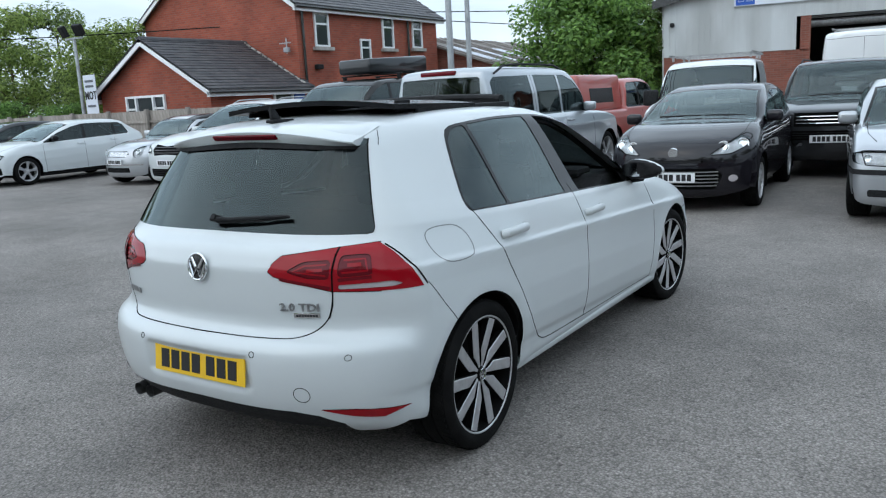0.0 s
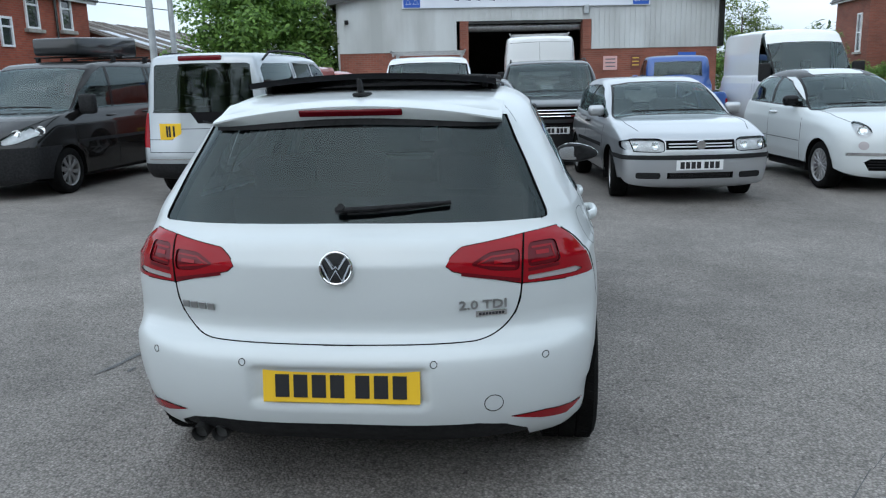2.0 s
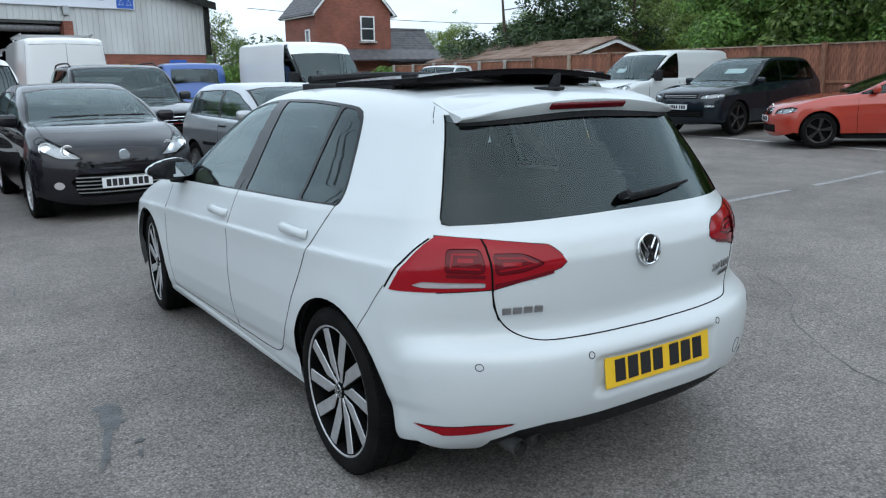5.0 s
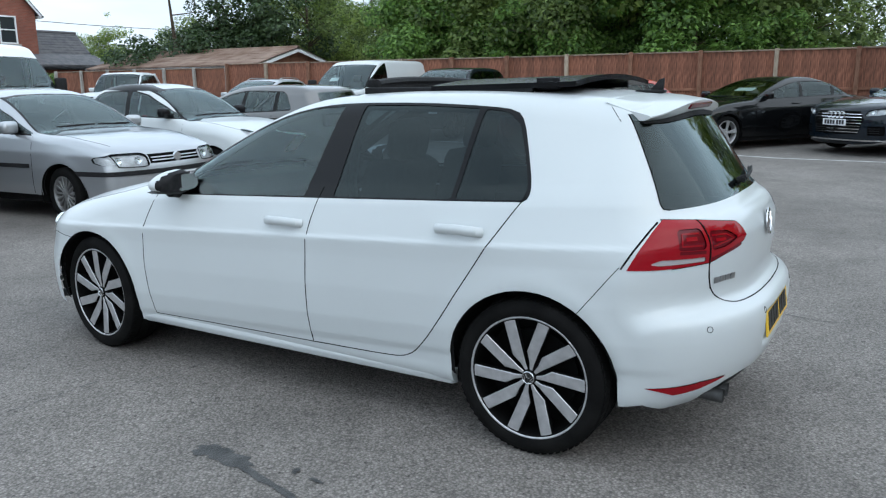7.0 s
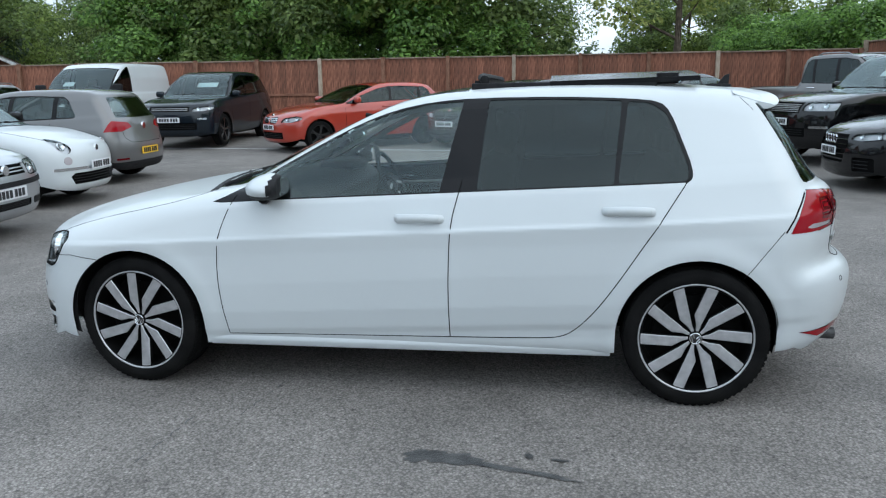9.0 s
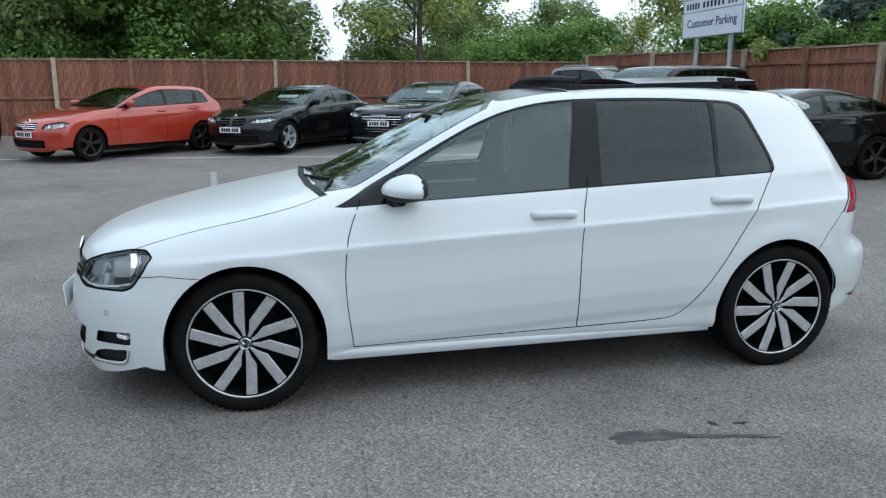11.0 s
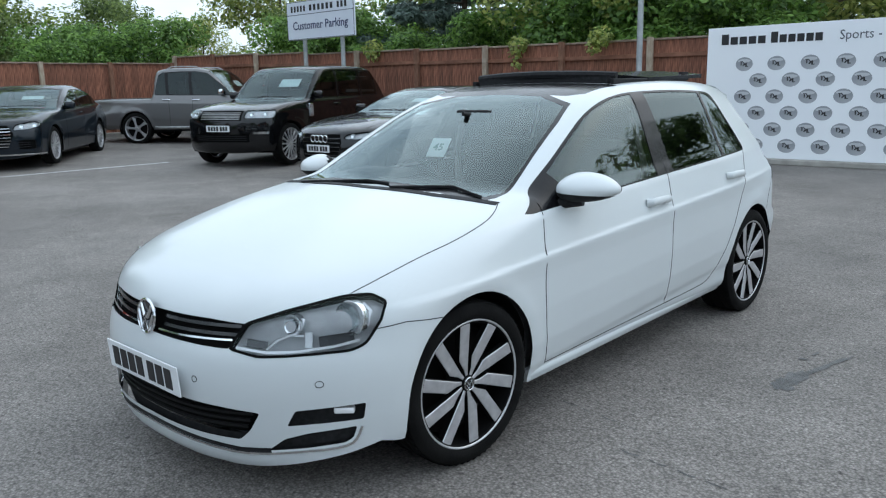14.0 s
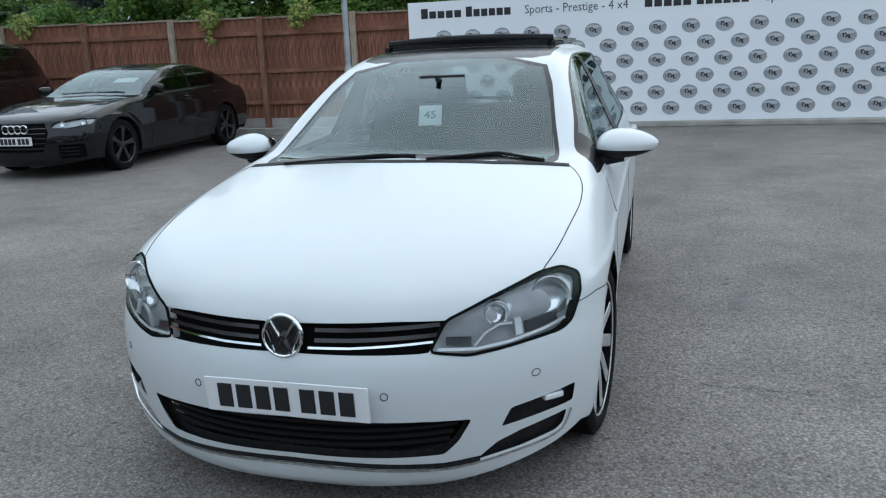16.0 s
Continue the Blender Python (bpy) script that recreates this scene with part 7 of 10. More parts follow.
    a = [sh.project("rear", [(x, z)])[0] + np.array((0, -0.024, 0.009)) for x, z in ((-0.02, 1.028), (0.10, 1.032), (0.22, 1.04), (0.36, 1.048))]
    tube(bm, a, 0.0095, 8, taper=0.005)
    tube(bm, [sh.project("rear", [(x, z)])[0] + np.array((0, -0.012, 0.006)) for x, z in ((0.02, 1.018), (0.2, 1.028), (0.36, 1.046))], 0.006, 6)
    part("rear_wiper", bm, M["plastic"], car, "black rear wiper", True)
    for x0, x1, x2 in ((0.52, 0.10, -0.06), (-0.12, -0.40, -0.60)):
        bm = bmesh.new()
        pts = [sh.project("front", [(x, z)])[0] + np.array((0, 0.004, 0.008)) for x, z in ((x0, 0.966 if abs(x0) < 0.3 else 0.948), (x1, 0.976), (x2, 0.974 if abs(x2) < 0.3 else 0.952))]
        tube(bm, pts, 0.006, 6, taper=0.004)
        tube(bm, [q - np.array((0, 0.0, 0.005)) for q in pts], 0.004, 6)
        part("front_wiper", bm, M["plastic"], car, "black windscreen wiper", True)
    bm = bmesh.new()
    sh.ribbon(bm, "top", [(-0.70, 0.955), (-0.4, 1.005), (0.0, 1.02), (0.4, 1.005), (0.70, 0.955)], 0.034, 0.003, 0.03)
    part("cowl", bm, M["plastic"], car, "black scuttle panel")
    # cabin
    part("cabin_lining", sh.mesh("cabin_lining", ["body", "door_front", "door_rear", "pillar", "roof_glass", "tailgate"], M["headliner"], "both", -0.035, True), None, car)
    for x, y in ((-0.36, -0.05), (0.36, -0.05)):
        part("front_seat", SEAT, None, car, "dark cloth front seat", m=pose(x, y, 0.02))
    bm = bmesh.new()
    box(bm, (0, -0.92, 0.46), (1.22, 0.5, 0.2), 0.06)
    box(bm, (0, -1.22, 0.76), (1.22, 0.18, 0.58), 0.06, Matrix.Rotation(radians(16), 4, "X"))
    for x in (-0.38, 0.38):
        box(bm, (x, -1.30, 1.09), (0.26, 0.1, 0.15), 0.04)
    part("rear_bench", bm, M["seat"], car, "dark cloth rear bench", True)
    bm = bmesh.new()
    prism(bm, [(0.95, 0.60), (0.95, 0.93), (0.80, 0.965), (0.55, 0.955), (0.44, 0.88), (0.50, 0.70), (0.60, 0.55)], -0.68, 0.68, "X", 0.02)
    box(bm, (0, 0.10, 0.50), (0.20, 0.9, 0.26), 0.05)
    box(bm, (0.36, 0.60, 0.965), (0.36, 0.22, 0.06), 0.03)
    part("dashboard", bm, M["dash"], car, "black dashboard", True)
    bm = bmesh.new()
    for x in (-0.58, -0.08, 0.12, 0.58):
        box(bm, (x, 0.462, 0.86), (0.10, 0.012, 0.06), 0.004)
    part("air_vent", bm, M["steel"], car)
    wheel = steering_wheel(car, 0.36, 0.30, 0.86)
    bm = bmesh.new()
    for a in (12, 168):
        box(bm, (0.115 * math.cos(radians(a)), -0.115 * math.sin(radians(a)), 0.004), (0.10, 0.018, 0.006), 0.002, Matrix.Rotation(radians(-a), 4, "Z"))
    box(bm, (0, -0.12, 0.004), (0.022, 0.10, 0.006), 0.002)
    part("spoke_trim", bm, M["steel"], wheel, "silver wheel spokes")
    for s in (-1, 1):
        bm = bmesh.new()
        tube(bm, [(s * 0.765, 0.42, 0.80), (s * 0.77, 0.10, 0.815), (s * 0.765, -0.16, 0.82)], 0.008, 6)
        part("door_trim_strip", bm, M["steel"], car, "silver strip on the inner door", True)
        bm = bmesh.new()
        box(bm, (s * 0.755, 0.30, 0.845), (0.02, 0.11, 0.025), 0.008)
        part("inner_handle", bm, M["chrome"], car, "chrome inner door handle", True)
        tube_bm = bmesh.new()
        tube(tube_bm, [(s * 0.66, -0.36, 0.62), (s * 0.655, -0.33, 1.02), (s * 0.585, -0.33, 1.27)], 0.022, 6)
        part("seat_belt", tube_bm, M["belt"], car, "grey seat belt", True)
    bm = bmesh.new()
    box(bm, (0, 0.27, 1.255), (0.24, 0.03, 0.065), 0.012)
    cyl(bm, (0, 0.30, 1.26), (0, 0.36, 1.27), 0.012, seg=8)
    part("rear_view_mirror", bm, M["plastic"], car, "", True)
    p = sh.project("front", [(-0.02, 1.142)])[0]
    n = Vector(sh.normal(p[None])[0])
    stick = Matrix.Translation(p - 0.030 * np.array(n)) @ Vector((-0.15, 0.8, 0.75)).to_track_quat("Z", "Y").to_matrix().to_4x4()
    bm = bmesh.new()
    box(bm, (0, 0, 0), (0.105, 0.115, 0.002))
    st = part("stock_card", bm, M["paper"], car, "white windscreen card with a green number", m=stick)
    lettering("stock_number", "45", 0.042, M["paper_green"], st, pose(0, 0, 0.002), 0.0008, bold=0.001)
    # wheels
    treads = tread_mesh(0.317, 0.225, 64)
    ws = wheel_set(0.317, 0.248, 0.225, 10, "blade", M["alloy"], M["wheel_dark"], 64)
    for x, y, st_, tu in ((-0.762, 1.318, -5, -8), (0.762, 1.318, -5, 4), (-0.762, -1.318, 0, 12), (0.762, -1.318, 0, 20)):
        w = put_wheel(car, ws, x, y, 0.317, st_, tu)
        tagged(part("tread", treads, None, w), kind="stuff")
        bm = bmesh.new()
        lathe(bm, [(-0.094, 0.0), (-0.094, 0.020), (-0.090, 0.027)], 24)
        bmesh.ops.recalc_face_normals(bm, faces=bm.faces[:])
        hub = part("hub_badge", bm, M["rim_black"], w, "round black and silver wheel centre", True)
        bm = bmesh.new()
        tube(bm, [(-0.0945, 0.0245 * math.cos(a), 0.0245 * math.sin(a)) for a in np.linspace(0, 2 * math.pi, 25)[:-1]], 0.0024, 6, True)
        for line in (((-0.58, 0.62), (-0.16, -0.06), (0.0, 0.10), (0.16, -0.06), (0.58, 0.62)), ((-0.82, 0.2), (-0.38, -0.76), (0.0, -0.1), (0.38, -0.76), (0.82, 0.2))):
            tube(bm, [(-0.096, u * 0.022, v * 0.022) for u, v in line], 0.0022, 6)
        part("hub_ring", bm, M["chrome"], hub, "", True)
        bm = bmesh.new()
        for k in range(5):
            a = 2 * math.pi * (k + 0.25) / 5
            cyl(bm, (-0.05, 0.056 * math.cos(a), 0.056 * math.sin(a)), (-0.072, 0.056 * math.cos(a), 0.056 * math.sin(a)), 0.009, seg=6)
        part("wheel_bolt", bm, M["rubber"], w)
    return car


build_hatch()

# ---- the other vehicles: one builder, a table of their shapes ----
WHEELS = {}


def wheels_for(r, rim, style, face):
    key = (r, rim, style, face)
    if key not in WHEELS:
        count = {"blade": 10, "wide": 5, "thin": 10, "multi": 15, "steel": 8}[style]
        mat = {"alloy": M["alloy"], "black": M["rim_black"], "steel": M["steel"]}[face]
        WHEELS[key] = wheel_set(r, rim, 0.21, count, "wide" if style in ("wide", "steel") else "thin", mat, mat)
    return WHEELS[key]


def outline_of(c):
    """Side outline of a vehicle from its main lengths and heights."""
    yf, yr = c["wb"] / 2 + c["fo"], c["wb"] / 2 + c["fo"] - c["L"]
    H, g, n, hz, cy, wy, wz = c["H"], c["gc"], c["nose"], c["hood"], c["cowl"], c["wtop"], c.get("wz", c["H"] - 0.07)
    b = [(yf - 0.45, g), (yf - 0.10, g), (yf - 0.02, g + 0.08), (yf, g + 0.22), (yf, n - 0.22), (yf - 0.03, n - 0.08), (yf - 0.10, n), (yf - 0.25, n + 0.3 * (hz - n)),
         ((yf + cy) / 2, n + 0.78 * (hz - n)), (cy + 0.10, hz - 0.01), (cy - 0.03, hz + 0.025), ((cy + wy) / 2, (hz + wz) / 2 + 0.03), (wy, wz), (wy - 0.30, H - 0.01), (0.45 * wy + 0.55 * c["rend"], H)]
    re, kind = c["rend"], c["tail"]
    rz = c.get("rendz", H - 0.05)
    bz = c["belt"] + c.get("rise", 0.05)
    b += [(re + 0.25, (H + rz) / 2 + 0.02), (re, rz)]
    if kind == "hatch":
        b += [(re - 0.06, rz - 0.07), (yr + 0.16, bz + 0.04), (yr + 0.09, bz - 0.04), (yr + 0.05, bz - 0.25), (yr + 0.005, c.get("bump", 0.58)), (yr, 0.45)]
    elif kind == "box":
        b += [(re - 0.03, rz - 0.08), (yr + 0.07, bz + 0.05), (yr + 0.04, bz - 0.25), (yr, c.get("bump", 0.62)), (yr, 0.48)]
    elif kind == "saloon":
        b += [((re + c["deck"]) / 2, (rz + c["deckz"]) / 2 + 0.05), (c["deck"], c["deckz"]), (yr + 0.10, c["deckz"] - 0.03), (yr + 0.03, c["deckz"] - 0.10), (yr, 0.62), (yr, 0.45)]
    else:  # pickup: cab back, then the bed
        b += [(re - 0.06, rz - 0.10), (re - 0.12, c["bed"] + 0.02), (re - 0.20, c["bed"]), (yr + 0.03, c["bed"]), (yr, c["bed"] - 0.05), (yr, 0.55)]
    b += [(yr + 0.03, g + 0.12), (yr + 0.12, g + 0.02), (yr + 0.45, g)]
    return b, yf, yr


def make_car(c):
    """c: a table row. The vehicle stands with the middle of its wheelbase at (x, y), facing the heading in degrees (0: +y)."""
    hw = c["W"] / 2
    sil, yf, yr = outline_of(c)
    H, bl, rise, slope = c["H"], c["belt"], c.get("rise", 0.05), c.get("slope", 0.04)
    top = c.get("top", 0.72)
    prof = [(c["gc"] - 0.05, hw * 0.86), (c["gc"] + 0.06, hw * 0.94), (0.42, hw * 0.985), (0.60, hw), (bl - 0.18, hw * 0.99), (bl - 0.13, hw * 0.975), (bl - 0.02, hw * 0.945), (bl + 0.02, hw * 0.915),
            ((bl + H) / 2, hw * (0.92 + top) / 2 + 0.02), (H - 0.08, hw * top), (H + 0.05, hw * (top - 0.08))]
    fa, ra, r = c["wb"] / 2, -c["wb"] / 2, c["r"]
    sh = Shell(sil, prof, slope=slope, tf=(fa - 0.1, 0.8, 0.05), tr=(-ra - 0.45, 0.9, c.get("trt", 0.045)), cab=c.get("cab", 0.6), cf=c.get("cf", 0.34), pf=2.6, cr=c.get("cr", 0.22), pr=3.2,
               fw=(0.2, yf - 0.4), rw=(ra + 0.5, yr + 0.2), crown=c.get("crown", 0.04), crown_z=(bl - 0.1, H - 0.2), k=c.get("k", 0.08), wheels=((fa, r), (ra, r)), flare=(c.get("flare", 0.008), r + 0.05), h=0.015)
    sh.build(c.get("cell", 0.05), core=((-0.45, 0.0), (yr + 0.7, yf - 0.9), (0.48, min(0.75, bl - 0.1))))
    cy, wy, wz, re, hz = c["cowl"], c["wtop"], c.get("wz", H - 0.07), c["rend"], c["hood"]
    rend = c.get("dlo_end", re + 0.05)
    zb = lambda y: bl - slope * y  # noqa: E731
    e = c.get("edge", 0.075)
    dlo = [(cy - 0.02, zb(cy)), ((cy + wy) / 2 - 0.02, (hz + wz) / 2 - 0.035), (wy - 0.05, wz - e - 0.01), (wy - 0.35, H - e - 0.03), (0.5 * wy + 0.5 * rend, H - e - 0.025), (rend + 0.10, H - e - 0.045),
           (rend, H - e - 0.11), (c.get("dlo_low", rend - 0.10), zb(rend) + 0.03), (c.get("dlo_low", rend - 0.10) + 0.03, zb(rend))]
    left = left_of(-0.35)
    cabin = lambda a, b: (lambda q: (q[:, 0] < -0.35) & (q[:, 1] < a) & (q[:, 1] > b))  # noqa: E731
    regions = [("pillar", [("side", dlo)], left)]
    cuts = [cy - 0.30] + list(c["pillars"]) + [rend - 0.4]
    inner = [(u, v + (0.018 if v < zb(u) + 0.04 else -0.012)) for u, v in dlo]
    for i, (a, b) in enumerate(zip(cuts[:-1], cuts[1:])):
        t = 0.10
        wa, wb_ = (0.0 if i == 0 else 0.035), (0.0 if i == len(cuts) - 2 else 0.035)
        quad = [(a - wa, bl - 0.3), (a - wa - t * 0.6, H), (b + wb_ - t * 0.6, H), (b + wb_, bl - 0.3)]
        if i == 0:
            quad = [(cy + 0.1, bl - 0.3), (cy + 0.1, H), (b + wb_ - t * 0.6, H), (b + wb_, bl - 0.3)]
        if i == len(cuts) - 2:
            quad = [(a - wa, bl - 0.3), (a - wa - t * 0.6, H), (rend - 1, H), (rend - 1, bl - 0.3)]
        regions.append((f"pane{i}", [("side", inner), ("side", quad)], left))
    xb, xt = float(sh.half_width(np.array([cy]), np.array([hz + 0.02]))[0]) - 0.07, float(sh.half_width(np.array([wy]), np.array([wz - 0.04]))[0]) - 0.06
    screen = [(0.05, hz + 0.015), (-xb * 0.6, hz + 0.01), (-xb, hz - 0.015), (-xt, wz - 0.05), (-xt * 0.6, wz - 0.02), (0.05, wz - 0.01)]
    regions.append(("screen_edge", [("front", [(u * 1.045 if u < 0 else u, v + (0.014 if v > hz + 0.1 else -0.014)) for u, v in screen])], lambda q: (q[:, 1] > wy - 0.15) & (q[:, 1] < cy + 0.25) & (q[:, 2] > hz - 0.06)))
    regions.append(("screen", [("front", screen)], lambda q: (q[:, 1] > wy - 0.15) & (q[:, 1] < cy + 0.25) & (q[:, 2] > hz - 0.06)))
    if "rear_glass" in c:
        z0, z1, x0, x1 = c["rear_glass"]
        regions.append(("rear_glass", [("rear", [(0.05, z0), (-x0, z0 + 0.01), (-x0 + 0.02, z0 + 0.05), (-x1, z1 - 0.02), (-x1 + 0.03, z1), (0.05, z1 + 0.01)])], lambda q: (q[:, 1] < c["rend"] + 0.35) & (q[:, 2] > z0 - 0.1)))
    front, rear = (lambda q: q[:, 1] > yf - 0.75), (lambda q: q[:, 1] < yr + 0.75)
    n = c["nose"]
    for i, (nm, poly) in enumerate(c["front"]):
        lo_, hi_ = min(v for u, v in poly) - 0.02, max(v for u, v in poly) + 0.02
        wrap = [("side", [(yf - 0.40, lo_), (yf - 0.50, hi_), (yf + 0.5, hi_), (yf + 0.5, lo_)])] if nm == "headlamp" else []
        regions.append((nm, [("front", [(-u, v) for u, v in (fillet(poly, 0.025, 2) if len(poly) < 10 and min(u for u, v in poly) > 0 else poly)])] + wrap, front))
    for nm, poly in c["rear"]:
        nm = {"bumper_black": "rear_bumper", "bumper_trim": "rear_bumper_trim"}.get(nm, nm)
        lo_, hi_ = min(v for u, v in poly) - 0.02, max(v for u, v in poly) + 0.02
        wrap = [("side", [(yr + 0.30, lo_), (yr + 0.20, hi_), (yr - 0.5, hi_), (yr - 0.5, lo_)])] if nm == "tail_lamp" else []
        regions.append((nm, [("rear", [(-u, v) for u, v in poly])] + wrap, rear))
    for nm, poly in c.get("side", ()):
        regions.append((nm, [("side", poly)], left))
    ar = r + c.get("gap", 0.04)
    regions += [("arch", [("side", arch(fa, r, ar))], left_of(-0.45)), ("arch", [("side", arch(ra, r, ar))], left_of(-0.45))]
    sh.split(regions)

    car = thing(c["name"], c["label"], c["category"])
    P = M[c["paint"]]
    part("body", sh.mesh("body", "body", P), P, car)
    G = M[c.get("glass", "dark_glass")]
    if c.get("two_tone"):
        part("lower_body", sh.mesh("lower_body", "lower", M[c["two_tone"]], "both", 0.002), None, car, "plain lower cladding")
    for side, s in (("left", -1), ("right", 1)):
        part("window_trim", sh.mesh("window_trim", "pillar", M["pillar"] if c.get("trim", 1) else P, side), None, car)
        for i in range(len(cuts) - 1):
            if sh.faces.get(f"pane{i}"):
                blind = i >= c.get("glazed", 9)
                part("side_window" if not blind else "side_panel", sh.mesh("side_window", f"pane{i}", P if blind else (M["privacy"] if i >= c.get("dark_from", 9) else G), side, 0.0 if blind else -0.004), None, car)
        for nm in ("headlamp", "tail_lamp", "fog_lamp", "lamp_clear"):
            if sh.faces.get(nm):
                mat = {"headlamp": M["lamp_bright"], "tail_lamp": M["red_lens"], "fog_lamp": M["clear_lamp"], "lamp_clear": M["clear_lamp"]}[nm]
                lamp = part(nm, sh.mesh(nm, nm, mat, side, -0.030 if nm == "headlamp" else 0.003), None, car)
                if nm == "headlamp":
                    part("lamp_lens", sh.mesh("lamp_lens", nm, M["lens"], side, 0.001), None, lamp)
                    poly = np.array(next(p for k, p in c["front"] if k == "headlamp"))
                    mid, ext = poly.mean(0), poly.max(0) - poly.min(0)
                    rr = min(0.060, ext[1] * 0.28)
                    for du in ((-0.24, 0.24) if ext[0] > 0.26 else (0.0,)):
                        p = sh.project("front", [(-(mid[0] + du * ext[0]), mid[1] + c.get("lampskew", 0.1) * du * ext[1] * 2)])[0]
                        bm = bmesh.new()
                        lathe(bm, [(-0.016, 0.0), (-0.015, rr * 0.5), (-0.010, rr * 0.85), (-0.002, rr), (-0.002, rr * 1.06), (-0.02, rr * 1.1)], 20, "Z")
                        nn = (Vector(sh.normal(p[None])[0]) * 0.5 + Vector((0, 0.5, 0))).normalized()
                        bmesh.ops.transform(bm, matrix=Matrix.Translation(p - 0.008 * np.array(nn)) @ nn.to_track_quat("Z", "Y").to_matrix().to_4x4(), verts=bm.verts[:])
                        if s > 0:
                            bmesh.ops.scale(bm, vec=(-1, 1, 1), verts=bm.verts[:])
                            bmesh.ops.reverse_faces(bm, faces=bm.faces[:])
                        part("lamp_bowl", bm, M["lamp_mirror"], lamp, "", True)
                    if len(poly) < 10:
                        bm = bmesh.new()
                        edge = [(-u, v) for u, v in fillet(poly, 0.025, 2) if u < hw * 0.93]
                        sh.ribbon(bm, "front", edge, 0.010, 0.002, 0.03, False, len(edge) == 3 * len(poly))
                        if s > 0:
                            bmesh.ops.scale(bm, vec=(-1, 1, 1), verts=bm.verts[:])
                            bmesh.ops.reverse_faces(bm, faces=bm.faces[:])
                        part("lamp_seal", bm, M["gap"], lamp)
        # mirror
        my, mz, ms = cy - 0.28, zb(cy) + c.get("mirror_z", 0.09), c.get("mirror", 1.0)
        mx = float(sh.half_width(np.array([my]), np.array([mz]))[0])
        bm = bmesh.new()
        box(bm, (s * 0.09 * ms, 0, 0), (0.20 * ms, 0.12, 0.14 * ms * c.get("mirror_tall", 1.0)), 0.045, None, 3)
        mi = part("door_mirror", bm, M[c.get("mirror_mat", c["paint"])], car, "", True, pose(s * (mx + 0.02), my, mz, 0, 0, s * 8))
        bm = bmesh.new()
        box(bm, (s * 0.01, 0.01, -0.06), (0.12, 0.05, 0.04), 0.012)
        part("mirror_foot", bm, M["plastic"], mi)
        # wheel housings
        for y in (fa, ra):
            bm = bmesh.new()
            xo = float(sh.half_width(np.array([y]), np.array([r + ar]))[0]) - 0.015
            ring = [(y + (ar + 0.012) * math.cos(a), r + (ar + 0.012) * math.sin(a)) for a in np.linspace(math.pi * 1.1, -math.pi * 0.1, 17)]
            a = [bm.verts.new((s * xo, u, v)) for u, v in ring]
            b = [bm.verts.new((s * 0.42, u, v)) for u, v in ring]
            for i in range(16):
                bm.faces.new((a[i], a[i + 1], b[i + 1], b[i]))
            bm.faces.new(b)
            part("wheel_housing", bm, M["gap"], car)
        # handles
        for y in c.get("handles", ()):
            z = zb(y) - 0.10
            p = sh.project("side", [(y, z)])[0]
            bm = bmesh.new()
            tube(bm, [(0, -0.10, 0), (-0.025, -0.08, 0), (-0.032, 0, 0), (-0.025, 0.08, 0), (0, 0.10, 0)], 0.013, 6)
            part("door_handle", bm, M[c.get("handle_mat", c["paint"])], car, "", True, pose(s * abs(p[0]), p[1], p[2], 0, 0, 0 if s < 0 else 180))
    part("windscreen", sh.mesh("windscreen", "screen", M["screen_glass"]), None, car)
    part("windscreen_seal", sh.mesh("windscreen_seal", "screen_edge", M["pillar"]), None, car)
    if sh.faces.get("rear_glass"):
        part("rear_screen", sh.mesh("rear_screen", "rear_glass", M["privacy"] if "dark_from" in c else G, "both", -0.003), None, car)
    for nm, mat, push in (("grille", M["gap"], -0.025), ("lower_grille", M["gap"], -0.03), ("bumper_black", M["plastic"], 0.004), ("bumper_trim", M["plastic"], 0.010), ("rear_bumper", M["plastic"], 0.004), ("rear_bumper_trim", M["plastic"], 0.010), ("bright", M["chrome"], 0.004),
                          ("rear_panel", M["plastic"], 0.003), ("roof_dark", M["pillar"], 0.002), ("red_panel", M["dark_red_lens"], 0.003), ("cladding", M["plastic"], 0.004)):
        if sh.faces.get(nm):
            polys = [p for k, p in list(c["front"]) + list(c["rear"]) if k == nm]
            if polys and min(u for p in polys for u, v in p) > 0:
                part(nm, sh.mesh(nm, nm, mat, "right", push), None, car)
                ob = part(nm, sh.mesh(nm, nm, mat, "left", push), None, car)
            else:
                ob = part(nm, sh.mesh(nm, nm, mat, "both", push), None, car)
            if nm in ("grille", "lower_grille"):
                poly = np.array(next(p for k, p in c["front"] if k == nm))
                z0, z1, x1 = poly[:, 1].min(), poly[:, 1].max(), poly[:, 0].max()
                for k in range(c.get("bars", 3) if nm == "grille" else 3):
                    z = z0 + (z1 - z0) * (k + 1) / ((c.get("bars", 3) if nm == "grille" else 3) + 1)
                    bm = bmesh.new()
                    sh.ribbon(bm, "front", [(-x1 * 0.92, z), (0, z)], 0.012 if nm == "grille" else 0.01, -0.004, 0.08, True, sink=0.015)
                    part("bar", bm, M[c.get("bar_mat", "chrome")] if nm == "grille" else M["plastic"], ob)
    dl = [p - 0.0 for p in c["pillars"]][: c.get("doors", 2)]
    hx = xb * 0.98
    marks = [("side", line) for line in c.get("lines", ())] + [("side", [(y + 0.02, zb(y) - 0.01), (y + 0.03, 0.6), (y, c["gc"] + 0.12)]) for y in [cy - 0.02] + dl + c.get("extra_lines", [])]
    marks += [("top", [(-hx, cy + 0.08), (-hx, (cy + yf) / 2), (-hx * 0.90, yf - 0.36)])] + [("rear", [(-u, v) for u, v in line]) for line in c.get("rear_lines", ())]
